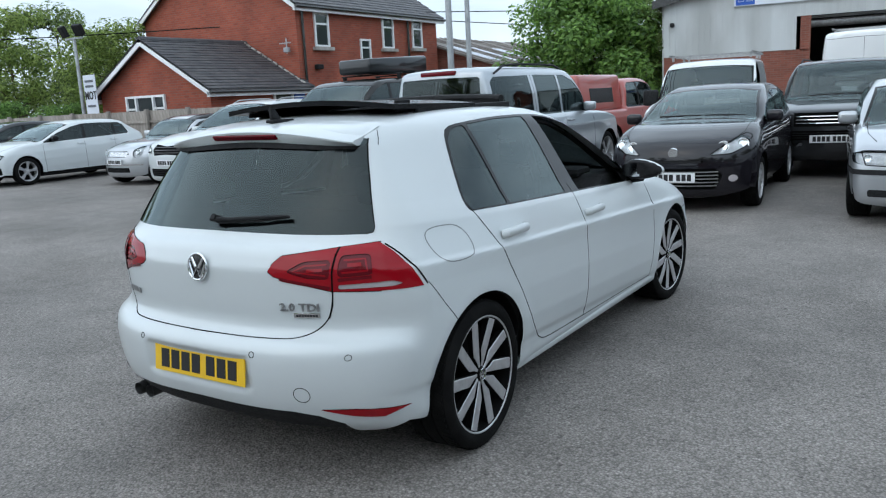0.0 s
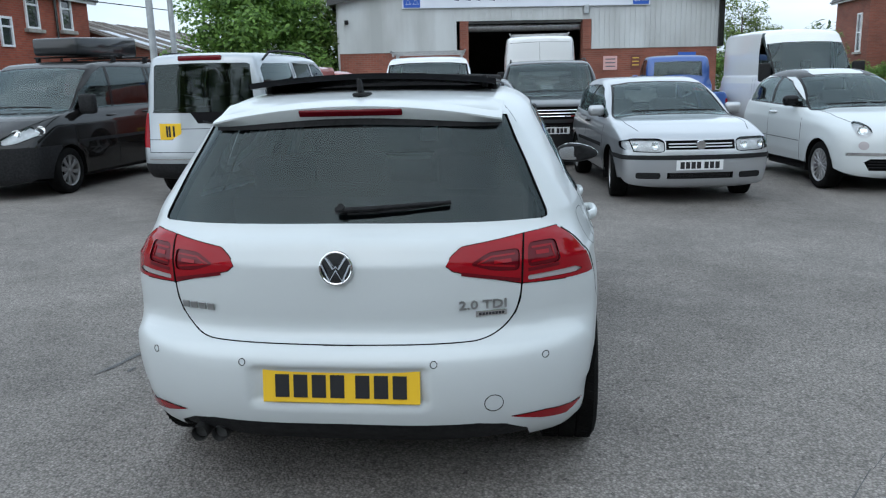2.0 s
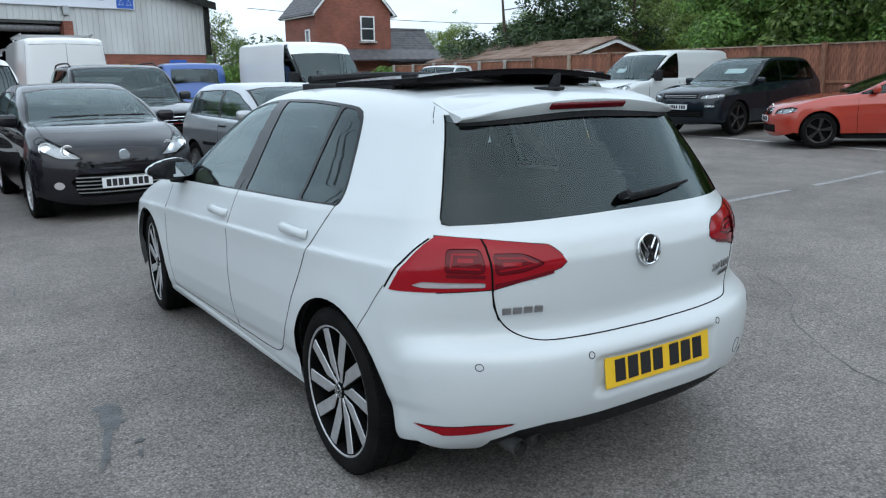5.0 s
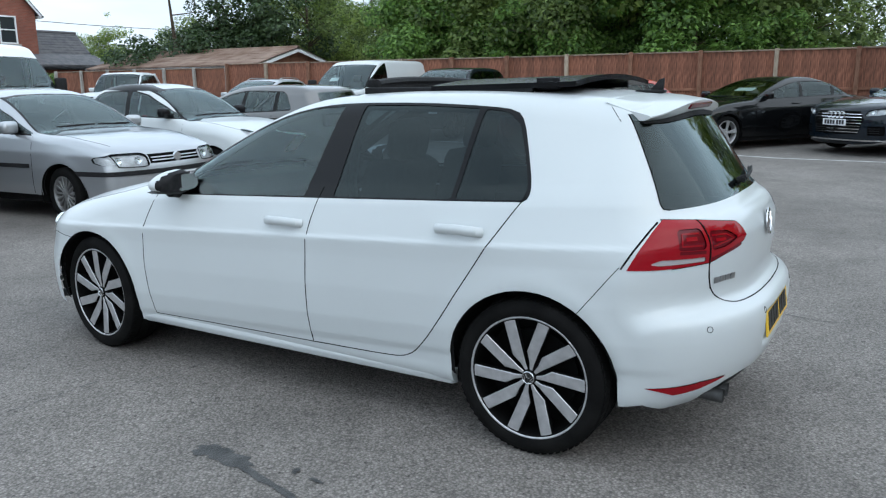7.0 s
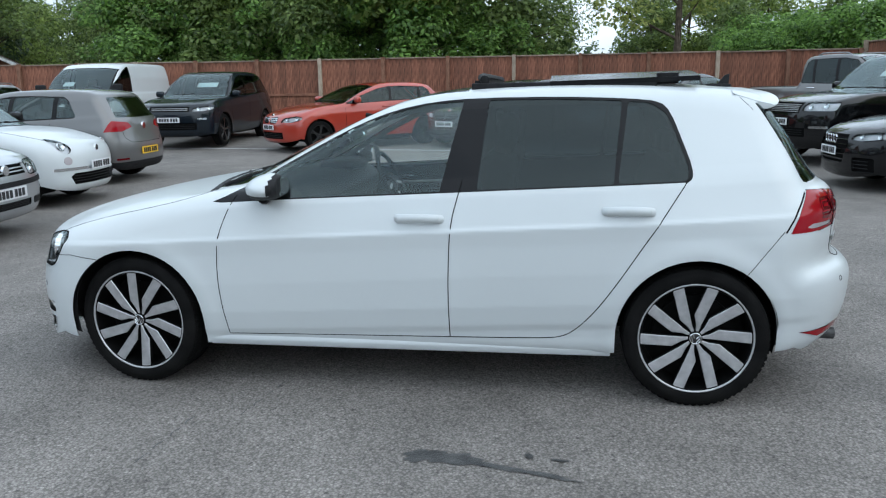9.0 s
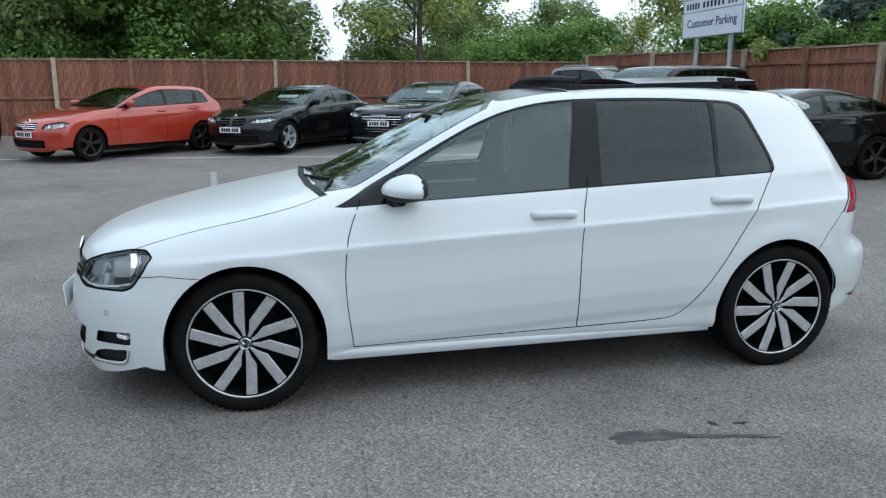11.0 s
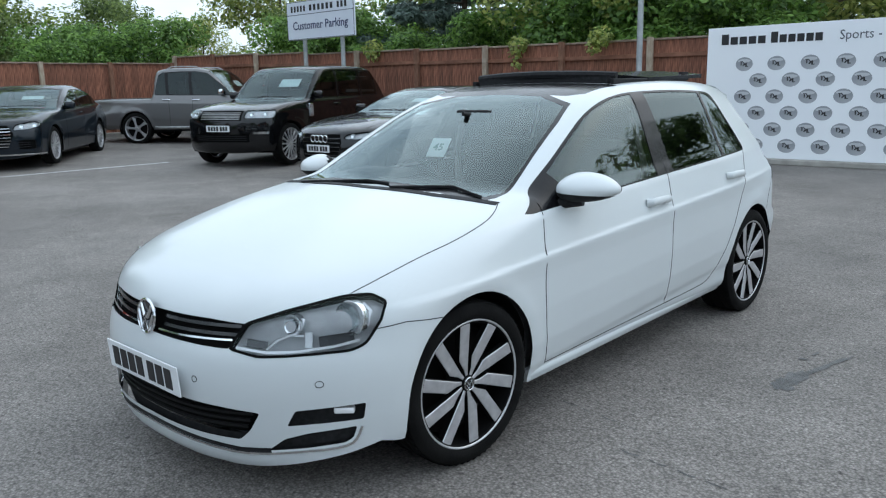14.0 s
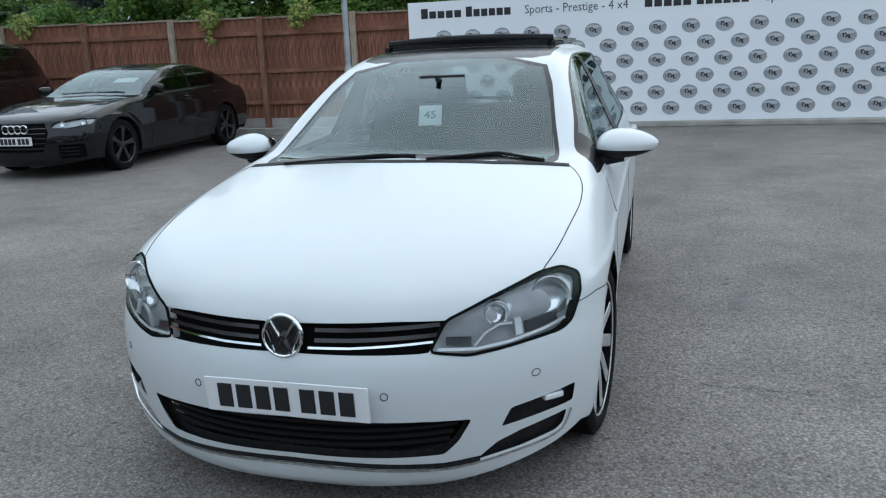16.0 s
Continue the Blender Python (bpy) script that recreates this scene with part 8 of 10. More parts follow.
    for view, line in marks:
        for s in (-1, 1):
            bm = bmesh.new()
            sh.ribbon(bm, view, line, 0.007, 0.001, 0.06, False)
            if s > 0:
                bmesh.ops.scale(bm, vec=(-1, 1, 1), verts=bm.verts[:])
                bmesh.ops.reverse_faces(bm, faces=bm.faces[:])
            part("shut_line", bm, M["gap"], car)
    if "strip" in c:
        z = c["strip"]
        for s in (-1, 1):
            bm = bmesh.new()
            sh.ribbon(bm, "side", [(cy - 0.02, z), (0, z), (ra + ar + 0.02, z)], 0.045, 0.008, 0.1, False)
            if s > 0:
                bmesh.ops.scale(bm, vec=(-1, 1, 1), verts=bm.verts[:])
                bmesh.ops.reverse_faces(bm, faces=bm.faces[:])
            part("door_strip", bm, M["plastic"], car)
    for who, view, s in (("front_plate", "front", 1), ("rear_plate", "rear", -1)):
        if who in c:
            x, z = c[who][:2]
            p = sh.project(view, [(x, z)])[0]
            w_, h_ = c[who][2:] if len(c[who]) > 2 else (0.52, 0.111)
            number_plate(car, pose(x, p[1] + s * 0.012, z, 0, 0, 180 if s > 0 else 0), M["plate_white"] if s > 0 else M["plate_yellow"], (4, 3) if w_ > 0.4 else (2, 1), w_, h_)
    bm = bmesh.new()
    box(bm, (0, (yf + yr) / 2, c["gc"] + 0.05), (c["W"] * 0.80, c["wb"] - 2 * ar - 0.02, 0.10), 0.03)
    box(bm, (0, fa + ar * 0.5, c["gc"] + 0.09), (0.8, ar * 1.7, 0.08), 0.03)
    box(bm, (0, ra - ar * 0.5, c["gc"] + 0.11), (0.8, ar * 1.7, 0.08), 0.03)
    part("floor_pan", bm, M["plastic"], car)
    part("cabin_lining", sh.mesh("cabin_lining", ["body", "pillar", "lower"], M["headliner"], "both", -0.04, True), None, car)
    dz = bl - 0.93
    for x in (-0.37, 0.37):
        part("front_seat", SEAT, None, car, m=pose(x, cy - 1.15, 0.02 + dz))
    bm = bmesh.new()
    prism(bm, [(cy + 0.05, bl - 0.3), (cy + 0.02, hz - 0.05), (cy - 0.25, hz - 0.02), (cy - 0.42, hz - 0.10), (cy - 0.35, bl - 0.35)], -hw * 0.74, hw * 0.74, "X", 0.02)
    part("dashboard", bm, M["dash"], car)
    steering_wheel(car, 0.37, cy - 0.55, hz - 0.10)
    for x0, x1 in ((0.48, -0.05), (-0.10, -0.58)):
        bm = bmesh.new()
        tube(bm, [sh.project("front", [(x, hz + 0.035 - 0.02 * abs(x))])[0] + np.array((0, 0.02, 0.02)) for x in np.linspace(x0, x1, 4)], 0.010, 5)
        part("wiper", bm, M["plastic"], car)
    ws = wheels_for(r, c.get("rim", r - 0.09), c.get("style", "wide"), c.get("face", "alloy"))
    track = hw - 0.125
    st = c.get("steer", 0)
    for x, y, q in ((-track, fa, st), (track, fa, st), (-track, ra, 0), (track, ra, 0)):
        put_wheel(car, ws, x, y, r, q, 17 * (x + y))
    if c.get("rails"):
        for s in (-1, 1):
            bm = bmesh.new()
            ys = np.linspace(wy - 0.25, re + 0.25, 9)
            x = hw * top - 0.06
            pts = [(s * x, y, float(sh.project("top", [(-x, y)])[0][2]) + (0.045 if 0 < i < 8 else 0.0)) for i, y in enumerate(ys)]
            tube(bm, pts, 0.016, 6)
            part("roof_rail", bm, M[c["rails"]], car, "", True)
    extra = c.get("extra")
    if extra:
        extra(car, sh, c)
    gx, gy = c["at"]
    car.matrix_world = pose(gx, gy, float(ground_z(gx, gy)), 0, 0, c["head"])
    return car


def frontlamp(x0, x1, z0, z1, tilt=0.05, cut=0.04):
    return [(x0, z0), (x0 + cut, z1 - tilt), (x1 - 0.05, z1), (x1 + 0.06, z1 - 0.02), (x1 + 0.06, z0 + 0.05), (x1 - 0.06, z0 + 0.01)]


def oval(x, z, rx, rz, n=16):
    return [(x + rx * math.cos(a), z + rz * math.sin(a)) for a in np.linspace(0, 2 * math.pi, n + 1)[:-1]]


def band(z0, z1, x=1.2):
    return [(-0.05, z0), (-0.05, z1), (x, z1), (x, z0)]


def block(x0, x1, z0, z1):
    return [(x0, z0), (x0, z1), (x1, z1), (x1, z0)]

def roof_box(car, sh, c):
    """Two bars and a black luggage box on the roof."""
    for y in (-0.35, -1.35):
        bm = bmesh.new()
        box(bm, (0, y, c["H"] + 0.06), (1.45, 0.05, 0.025), 0.008)
        for s in (-1, 1):
            box(bm, (s * 0.66, y, c["H"] + 0.02), (0.06, 0.07, 0.09), 0.01)
        part("roof_bar", bm, M["plastic"], car)
    bm = bmesh.new()
    vs = box(bm, (0, 0, 0), (0.86, 1.75, 0.36), 0.06, None, 3)
    for v in bm.verts:
        t = (v.co.y + 0.875) / 1.75
        v.co.x *= 1 - 0.28 * max(0, t - 0.55) ** 1.2
        if v.co.z > 0:
            v.co.z *= 1 - 1.1 * max(0, t - 0.5) - 0.5 * max(0, 0.25 - t)
    part("roof_box", bm, M["dark_grey"], car, "black plastic luggage box", True, pose(0.10, -0.85, c["H"] + 0.26))


def tow_bar(car, sh, c):
    bm = bmesh.new()
    yr = c["wb"] / 2 + c["fo"] - c["L"]
    box(bm, (0, yr + 0.03, 0.40), (0.10, 0.12, 0.06), 0.01)
    tube(bm, [(0, yr + 0.05, 0.38), (0, yr - 0.06, 0.37), (0, yr - 0.11, 0.42), (0, yr - 0.11, 0.47)], 0.02, 8)
    bmesh.ops.create_uvsphere(bm, u_segments=10, v_segments=8, radius=0.03, matrix=Matrix.Translation((0, yr - 0.11, 0.48)))
    part("tow_bar", bm, M["steel"], car, "", True)


def stepped_tail(car, sh, c):
    """Tow bar, the lower corner of a stepped rear window, its wiper and a high stop lamp."""
    tow_bar(car, sh, c)
    y = float(sh.project("rear", [(0.3, 1.06)])[0][1])
    bm = bmesh.new()
    prism(bm, [(-0.17, 1.135), (-0.14, 1.12), (-0.05, 0.985), (0.0, 0.965), (0.64, 0.965), (0.675, 0.99), (0.68, 1.135)], y - 0.012, y + 0.03, "Y")
    part("rear_screen_corner", bm, M["pillar"], car, "dark lower corner of the stepped rear window")
    bm = bmesh.new()
    tube(bm, [(0.02, y - 0.03, 1.02), (0.10, y - 0.03, 1.0), (0.50, y - 0.028, 1.01)], 0.014, 8, taper=0.007)
    part("rear_wiper", bm, M["plastic"], car, "", True)
    bm = bmesh.new()
    box(bm, (0.38, y - 0.014, 1.075), (0.20, 0.004, 0.055), 0.002)
    part("window_sticker", bm, M["paper"], car, "pale sticker in the rear window")
    yt = float(sh.project("rear", [(0.0, 1.775)])[0][1])
    bm = bmesh.new()
    box(bm, (0, yt + 0.01, 1.79), (0.56, 0.06, 0.065), 0.02)
    part("brake_light", bm, M["dark_red_lens"], car, "dark red high brake light", True)


def wing_vent(car, sh, c):
    """A bright ribbed vent in each front door."""
    fa = c["wb"] / 2
    for s in (-1, 1):
        p = sh.project("side", [(fa - 0.66, 0.98)])[0]
        bm = bmesh.new()
        box(bm, (s * abs(p[0]), p[1], p[2]), (0.03, 0.14, 0.24), 0.008)
        for k in range(4):
            box(bm, (s * (abs(p[0]) + 0.012), p[1] - 0.045 + 0.03 * k, p[2]), (0.02, 0.010, 0.21))
        part("wing_vent", bm, M["chrome"], car, "bright ribbed wing vent")


def side_step(car, sh, c):
    """A bright tube along each sill and a chrome belt strip."""
    h, hw = c["wb"] / 2 - c["r"] - 0.10, c["W"] / 2
    for s in (-1, 1):
        bm = bmesh.new()
        tube(bm, [(s * (hw - 0.06), h, 0.42), (s * (hw + 0.03), h - 0.12, 0.40), (s * (hw + 0.03), -h + 0.12, 0.40), (s * (hw - 0.06), -h, 0.42)], 0.035, 10)
        part("side_step", bm, M["steel"], car, "bright tubular side step", True)


def roof_rack(car, sh, c):
    bm = bmesh.new()
    for y in (0.4, -0.2, -0.8, -1.4):
        box(bm, (0, y, c["H"] + 0.07), (1.5, 0.04, 0.03))
    for s in (-1, 1):
        box(bm, (s * 0.74, -0.5, c["H"] + 0.09), (0.03, 2.1, 0.03))
        for y in (0.4, -0.8, -1.4):
            box(bm, (s * 0.7, y, c["H"] + 0.03), (0.04, 0.04, 0.09))
    part("roof_rack", bm, M["steel"], car, "grey steel roof rack")


def bare_front(car, sh, c):
    """The front panel is off: engine parts, a grey bumper and a rag of white trim show."""
    yf = c["wb"] / 2 + c["fo"]
    rnd = random.Random(5)
    bm = bmesh.new()
    for _ in range(26):
        box(bm, (rnd.uniform(-0.62, 0.62), yf - rnd.uniform(0.04, 0.2), rnd.uniform(0.80, 1.04)), (rnd.uniform(0.05, 0.22), rnd.uniform(0.05, 0.12), rnd.uniform(0.03, 0.10)), 0.01, Matrix.Rotation(rnd.uniform(-0.5, 0.5), 4, "Y"))
    for _ in range(6):
        x = rnd.uniform(-0.6, 0.4)
        tube(bm, [(x, yf - 0.05, rnd.uniform(0.8, 1.0)), (x + 0.15, yf - 0.03, rnd.uniform(0.8, 1.0)), (x + 0.3, yf - 0.06, rnd.uniform(0.8, 1.0))], 0.016, 6)
    part("engine_part", bm, M["steel"], car, "exposed engine parts")
    bm = bmesh.new()
    for k in range(5):
        box(bm, (0.02 + 0.09 * k, yf + 0.0, 0.80 + 0.025 * math.sin(k * 2.1)), (0.14, 0.05, 0.05), 0.02, Matrix.Rotation(0.35 * math.sin(k * 1.7), 4, "Y"))
    part("loose_trim", bm, M["white2"], car, "crumpled white trim", True)


def truck_bed(car, sh, c):
    """Canopy over the bed of a pickup."""
    yr = c["wb"] / 2 + c["fo"] - c["L"]
    bm = bmesh.new()
    box(bm, (0, (yr + c["rend"]) / 2 - 0.05, (c["bed"] + c["H"]) / 2 + 0.01), (1.48, c["rend"] - yr - 0.02, c["H"] - c["bed"] + 0.10), 0.10, None, 3)
    for v in bm.verts:
        if v.co.z > (c["bed"] + c["H"]) / 2:
            v.co.x *= 0.90
    cn = part("canopy", bm, M[c["paint"]], car, "", True)
    for s in (-1, 1):
        bm = bmesh.new()
        box(bm, (s * 0.70, (yr + c["rend"]) / 2 - 0.05, c["bed"] + 0.30), (0.03, 1.0, 0.30), 0.01, Matrix.Rotation(-s * 0.13, 4, "Y"))
        part("canopy_window", bm, M["pillar"], cn)
    bm = bmesh.new()
    box(bm, (0, yr + 0.02, c["bed"] + 0.32), (1.1, 0.03, 0.34), 0.01)
    part("canopy_rear_window", bm, M["pillar"], cn)


def open_bed(car, sh, c):
    yr = c["wb"] / 2 + c["fo"] - c["L"]
    bm = bmesh.new()
    box(bm, (0, (yr + c["rend"]) / 2 - 0.12, c["bed"] + 0.004), (1.30, c["rend"] - yr - 0.5, 0.01))
    part("bed_liner", bm, M["plastic"], car)


def styling_bar(car, sh, c):
    open_bed(car, sh, c)
    bm = bmesh.new()
    for s in (-1, 1):
        tube(bm, [(s * 0.7, c["rend"] - 0.15, c["bed"]), (s * 0.66, c["rend"] - 0.2, c["H"] - 0.08), (s * 0.68, c["rend"] - 0.9, c["bed"] + 0.02)], 0.035, 8)
    tube(bm, [(-0.66, c["rend"] - 0.2, c["H"] - 0.08), (0.66, c["rend"] - 0.2, c["H"] - 0.08)], 0.035, 8)
    part("styling_bar", bm, M[c["paint"]], car, "", True)


def sale_card(x, z, w=0.30, h=0.16):
    def make(car, sh, c):
        p = sh.project("front", [(x, z)])[0]
        n = Vector(sh.normal(p[None])[0])
        bm = bmesh.new()
        box(bm, (0, 0, 0), (w, h, 0.003))
        part("price_card", bm, M["paper"], car, "pale card behind the windscreen", m=Matrix.Translation(p - 0.02 * np.array(n)) @ n.to_track_quat("Z", "Y").to_matrix().to_4x4())
    return make


def both(*fs):
    def make(car, sh, c):
        for f in fs:
            f(car, sh, c)
    return make


def rings(xs, z, r):
    """Plain chrome rings on the grille."""
    def make(car, sh, c):
        for i, x in enumerate(xs):
            p = sh.project("front", [(x, z)])[0]
            bm = bmesh.new()
            tube(bm, [(x + r * math.cos(a), p[1] + 0.008, z + r * math.sin(a)) for a in np.linspace(0, 2 * math.pi, 17)[:-1]], r * 0.16, 6, True)
            part("emblem", bm, M["chrome"], car, "", True)
    return make


def disc(z, r, mat="chrome", view="front"):
    def make(car, sh, c):
        p = sh.project(view, [(0, z)])[0]
        s = 1 if view == "front" else -1
        bm = bmesh.new()
        cyl(bm, (0, p[1] - 0.01 * s, z), (0, p[1] + 0.012 * s, z), r, r * 0.9, 20)
        part("emblem", bm, M[mat], car)
    return make


CARS = [
    # the row in front of the workshop, noses to the yard
    dict(name="estate_hatchback_car", label="white hatchback car with black mirrors parked by the grey fence", category="car", paint="white", at=(-16.1, 7.25), head=180, L=4.31, W=1.79, H=1.42, wb=2.60, fo=0.86, gc=0.16,
         nose=0.72, hood=0.98, cowl=0.86, wtop=0.05, rend=-1.50, rendz=1.34, tail="hatch", belt=0.96, pillars=(-0.22, -1.05), dlo_end=-1.38, r=0.315, style="wide", mirror_mat="pillar", dark_from=2,
         front=[("headlamp", frontlamp(0.48, 0.78, 0.58, 0.72)), ("grille", [(-0.05, 0.36), (-0.05, 0.70), (0.40, 0.70), (0.44, 0.55), (0.32, 0.36)]), ("lower_grille", block(0.55, 0.82, 0.28, 0.44))], rear=[("tail_lamp", block(0.5, 1.0, 0.78, 0.92))],
         front_plate=(0, 0.44), handles=(-0.1, -1.0), bars=6, rear_glass=(1.0, 1.28, 0.58, 0.48)),
    dict(name="small_retro_car", label="pale silver small car with a black roof and round lamps", category="car", paint="silver", at=(-12.15, 8.0), head=176, L=3.63, W=1.69, H=1.41, wb=2.47, fo=0.62, gc=0.15, nose=0.76, hood=0.94,
         cowl=0.68, wtop=0.22, wz=1.32, rend=-1.42, rendz=1.34, tail="box", belt=0.95, slope=0.02, pillars=(-0.30, -1.1), dlo_end=-1.40, r=0.30, style="multi", bump=0.5, top=0.80,
         front=[("headlamp", oval(0.60, 0.70, 0.10, 0.115)), ("grille", [(-0.05, 0.60), (-0.05, 0.72), (0.36, 0.72), (0.42, 0.66), (0.34, 0.60)]), ("lower_grille", block(-0.05, 0.42, 0.28, 0.38)), ("bright", band(0.425, 0.455, 0.7))],
         rear=[("tail_lamp", block(0.62, 0.75, 0.65, 0.85))], side=[("roof_dark", [(0.4, 1.29), (0.4, 1.6), (-1.7, 1.6), (-1.7, 1.32)])], front_plate=(0, 0.50), handles=(-0.2,), doors=1, bars=5, rear_glass=(1.0, 1.25, 0.52, 0.48)),
    dict(name="suv_car", label="white family SUV with black grille in the parked row", category="car", paint="white", at=(-9.5, 7.5), head=180, L=4.44, W=1.855, H=1.63, wb=2.64, fo=0.90, gc=0.20, nose=0.90, hood=1.10, cowl=0.92, wtop=0.15,
         rend=-1.55, rendz=1.56, tail="hatch", belt=1.06, slope=0.06, pillars=(-0.25, -1.05), dlo_end=-1.45, r=0.345, style="thin", dark_from=1, front=[("headlamp", frontlamp(0.46, 0.84, 0.74, 0.92, 0.10)),
         ("grille", [(-0.05, 0.72), (-0.05, 0.86), (0.36, 0.90), (0.42, 0.80), (0.36, 0.70)]), ("lower_grille", block(-0.05, 0.55, 0.32, 0.46)), ("fog_lamp", oval(0.70, 0.47, 0.06, 0.05))], rear=[("tail_lamp", block(0.6, 1.0, 0.95, 1.12))],
         front_plate=(0, 0.57), handles=(-0.1, -1.0), rails="steel", bar_mat="rim_black", rear_glass=(1.15, 1.45, 0.6, 0.52)),
    dict(name="people_carrier_van", label="black people carrier van with a roof box on bars", category="van", paint="brown_black", at=(-6.75, 7.6), head=178, L=4.81, W=1.90, H=1.90, wb=3.00, fo=0.94, gc=0.18, nose=0.86, hood=1.16, cowl=1.30, wtop=0.55,
         wz=1.78, rend=-2.28, rendz=1.86, tail="box", belt=1.16, slope=0.01, pillars=(0.18, -0.98, -1.10), dlo_end=-2.20, r=0.325, rim=0.215, style="steel", face="steel", top=0.80, mirror=1.35, mirror_tall=1.5, mirror_mat="plastic", cab=0.2,
         dark_from=1, front=[("headlamp", [(0.52, 0.74), (0.50, 0.82), (0.74, 1.00), (0.90, 1.10), (0.96, 1.02), (0.90, 0.86), (0.70, 0.76)]), ("grille", [(-0.05, 0.74), (-0.05, 0.80), (0.44, 0.84), (0.50, 0.78), (0.46, 0.74)]),
         ("lower_grille", block(-0.05, 0.62, 0.30, 0.46)), ("bumper_black", band(0.16, 0.70, 1.2))], rear=[("tail_lamp", block(0.82, 1.0, 1.0, 1.4))], front_plate=(0, 0.58), handles=(0.32, -0.75), strip=0.72, extra=roof_box, rear_glass=(1.2, 1.7, 0.66, 0.62)),
    dict(name="boxy_offroad_car", label="silver boxy off-road car with dark rear window", category="car", paint="silver2", at=(-3.44, 7.55), head=0, L=4.84, W=1.92, H=1.87, wb=2.885, fo=0.85, gc=0.26, nose=1.02, hood=1.16, cowl=0.82,
         wtop=0.28, wz=1.76, rend=-2.40, rendz=1.83, tail="box", belt=1.14, slope=0.0, rise=0.0, pillars=(-0.28, -1.12, -1.20), dlo_end=-2.28, dlo_low=-2.28, r=0.385, style="wide", top=0.80, gap=0.05, k=0.06, flare=0.015, edge=0.10, cab=0.2, trim=0,
         front=[("headlamp", block(0.60, 0.92, 0.86, 1.02)), ("grille", block(-0.05, 0.52, 0.84, 1.0)), ("bumper_black", band(0.2, 0.62))],
         rear=[("tail_lamp", block(0.74, 1.1, 0.70, 1.13)), ("bumper_black", band(0.2, 0.50)), ("bright", band(0.545, 0.56, 0.75))],
         rear_glass=(1.12, 1.72, 0.68, 0.62), rear_plate=(-0.42, 0.90, 0.28, 0.20), handles=(-0.1, -0.95), extra=stepped_tail, rear_lines=([(0.0, 0.93), (0.35, 0.93), (0.40, 0.80), (0.74, 0.80)], [(0.0, 0.64), (0.74, 0.64), (0.74, 1.15)]), rails="plastic"),
    dict(name="canopy_pickup_truck", label="faded red pickup truck with a matching canopy", category="pickup truck", paint="brick_red", at=(-4.1, 13.3), head=-6, L=4.95, W=1.80, H=1.72, wb=3.05, fo=0.80, gc=0.30, nose=0.95, hood=1.08, cowl=0.95,
         wtop=0.45, rend=-0.75, tail="pickup", bed=1.06, belt=1.08, slope=0.0, pillars=(-0.15,), dlo_end=-0.72, r=0.36, style="wide", top=0.78, front=[("headlamp", block(0.5, 0.9, 0.78, 0.94)), ("grille", block(-0.05, 0.45, 0.78, 0.94))],
         rear=[("tail_lamp", block(0.78, 1.0, 0.70, 1.0)), ("bumper_black", band(0.3, 0.6))], rear_plate=(0, 0.68), extra=truck_bed, rear_glass=(1.15, 1.5, 0.6, 0.55)),
    dict(name="damaged_panel_van", label="white panel van with its front panel missing and engine exposed", category="van", paint="white2", at=(-1.45, 11.95), head=186, L=4.8, W=1.90, H=1.94, wb=3.00, fo=0.94, gc=0.20, nose=1.06, hood=1.20, cowl=1.22, wtop=0.60,
         wz=1.80, rend=-2.28, rendz=1.90, tail="box", belt=1.18, slope=0.0, pillars=(0.12, -0.2), dlo_end=-2.2, r=0.325, rim=0.21, style="steel", face="steel", top=0.82, mirror=1.4, mirror_tall=1.5, mirror_mat="plastic", cab=0.2, glazed=1, trim=0,
         front=[("grille", [(-0.05, 0.78), (-0.05, 1.06), (0.80, 1.06), (0.92, 0.86), (0.80, 0.78)]), ("bumper_black", [(-0.05, 0.2), (-0.05, 0.50), (1.1, 0.50), (1.1, 0.2)]), ("lower_grille", block(-0.05, 0.44, 0.55, 0.72))],
         rear=[("tail_lamp", block(0.82, 1.0, 0.9, 1.3))], bars=0, extra=both(bare_front, roof_rack)),
    dict(name="black_hatchback_car", label="dark plum small hatchback with a chrome nose badge", category="car", paint="plum", at=(-0.30, 7.15), head=182, L=4.03, W=1.75, H=1.47, wb=2.54, fo=0.82, gc=0.15, nose=0.80, hood=1.03, cowl=0.88, wtop=-0.05, rend=-1.45,
         rendz=1.40, tail="hatch", belt=1.0, slope=0.05, pillars=(-0.28, -1.05), dlo_end=-1.40, r=0.305, style="multi", cf=0.42, front=[("headlamp", [(0.40, 0.67), (0.46, 0.72), (0.62, 0.84), (0.72, 0.90), (0.79, 0.86), (0.76, 0.76), (0.62, 0.68)]),
         ("grille", [(-0.05, 0.28), (-0.05, 0.52), (0.46, 0.52), (0.54, 0.44), (0.46, 0.28)]), ("lower_grille", block(-0.05, 0.34, 0.585, 0.615)), ("fog_lamp", oval(0.64, 0.40, 0.045, 0.04))], rear=[("tail_lamp", block(0.55, 1.0, 0.8, 1.05))],
         front_plate=(0, 0.42), handles=(-0.15, -0.95), bars=5, bar_mat="steel", extra=disc(0.70, 0.062), rear_glass=(1.05, 1.33, 0.58, 0.5)),
    dict(name="luxury_offroad_car", label="dark grey luxury off-road car with a bright barred grille", category="car", paint="dark_grey", at=(0.96, 10.9), head=181, L=4.79, W=1.93, H=1.79, wb=2.745, fo=0.90, gc=0.26, nose=1.00, hood=1.16, cowl=0.80, wtop=0.12,
         rend=-1.95, rendz=1.70, tail="box", belt=1.15, slope=0.01, pillars=(-0.30, -1.15), dlo_end=-1.85, r=0.37, style="wide", top=0.80, front=[("headlamp", block(0.56, 0.90, 0.84, 1.0)), ("grille", block(-0.05, 0.50, 0.78, 0.98)),
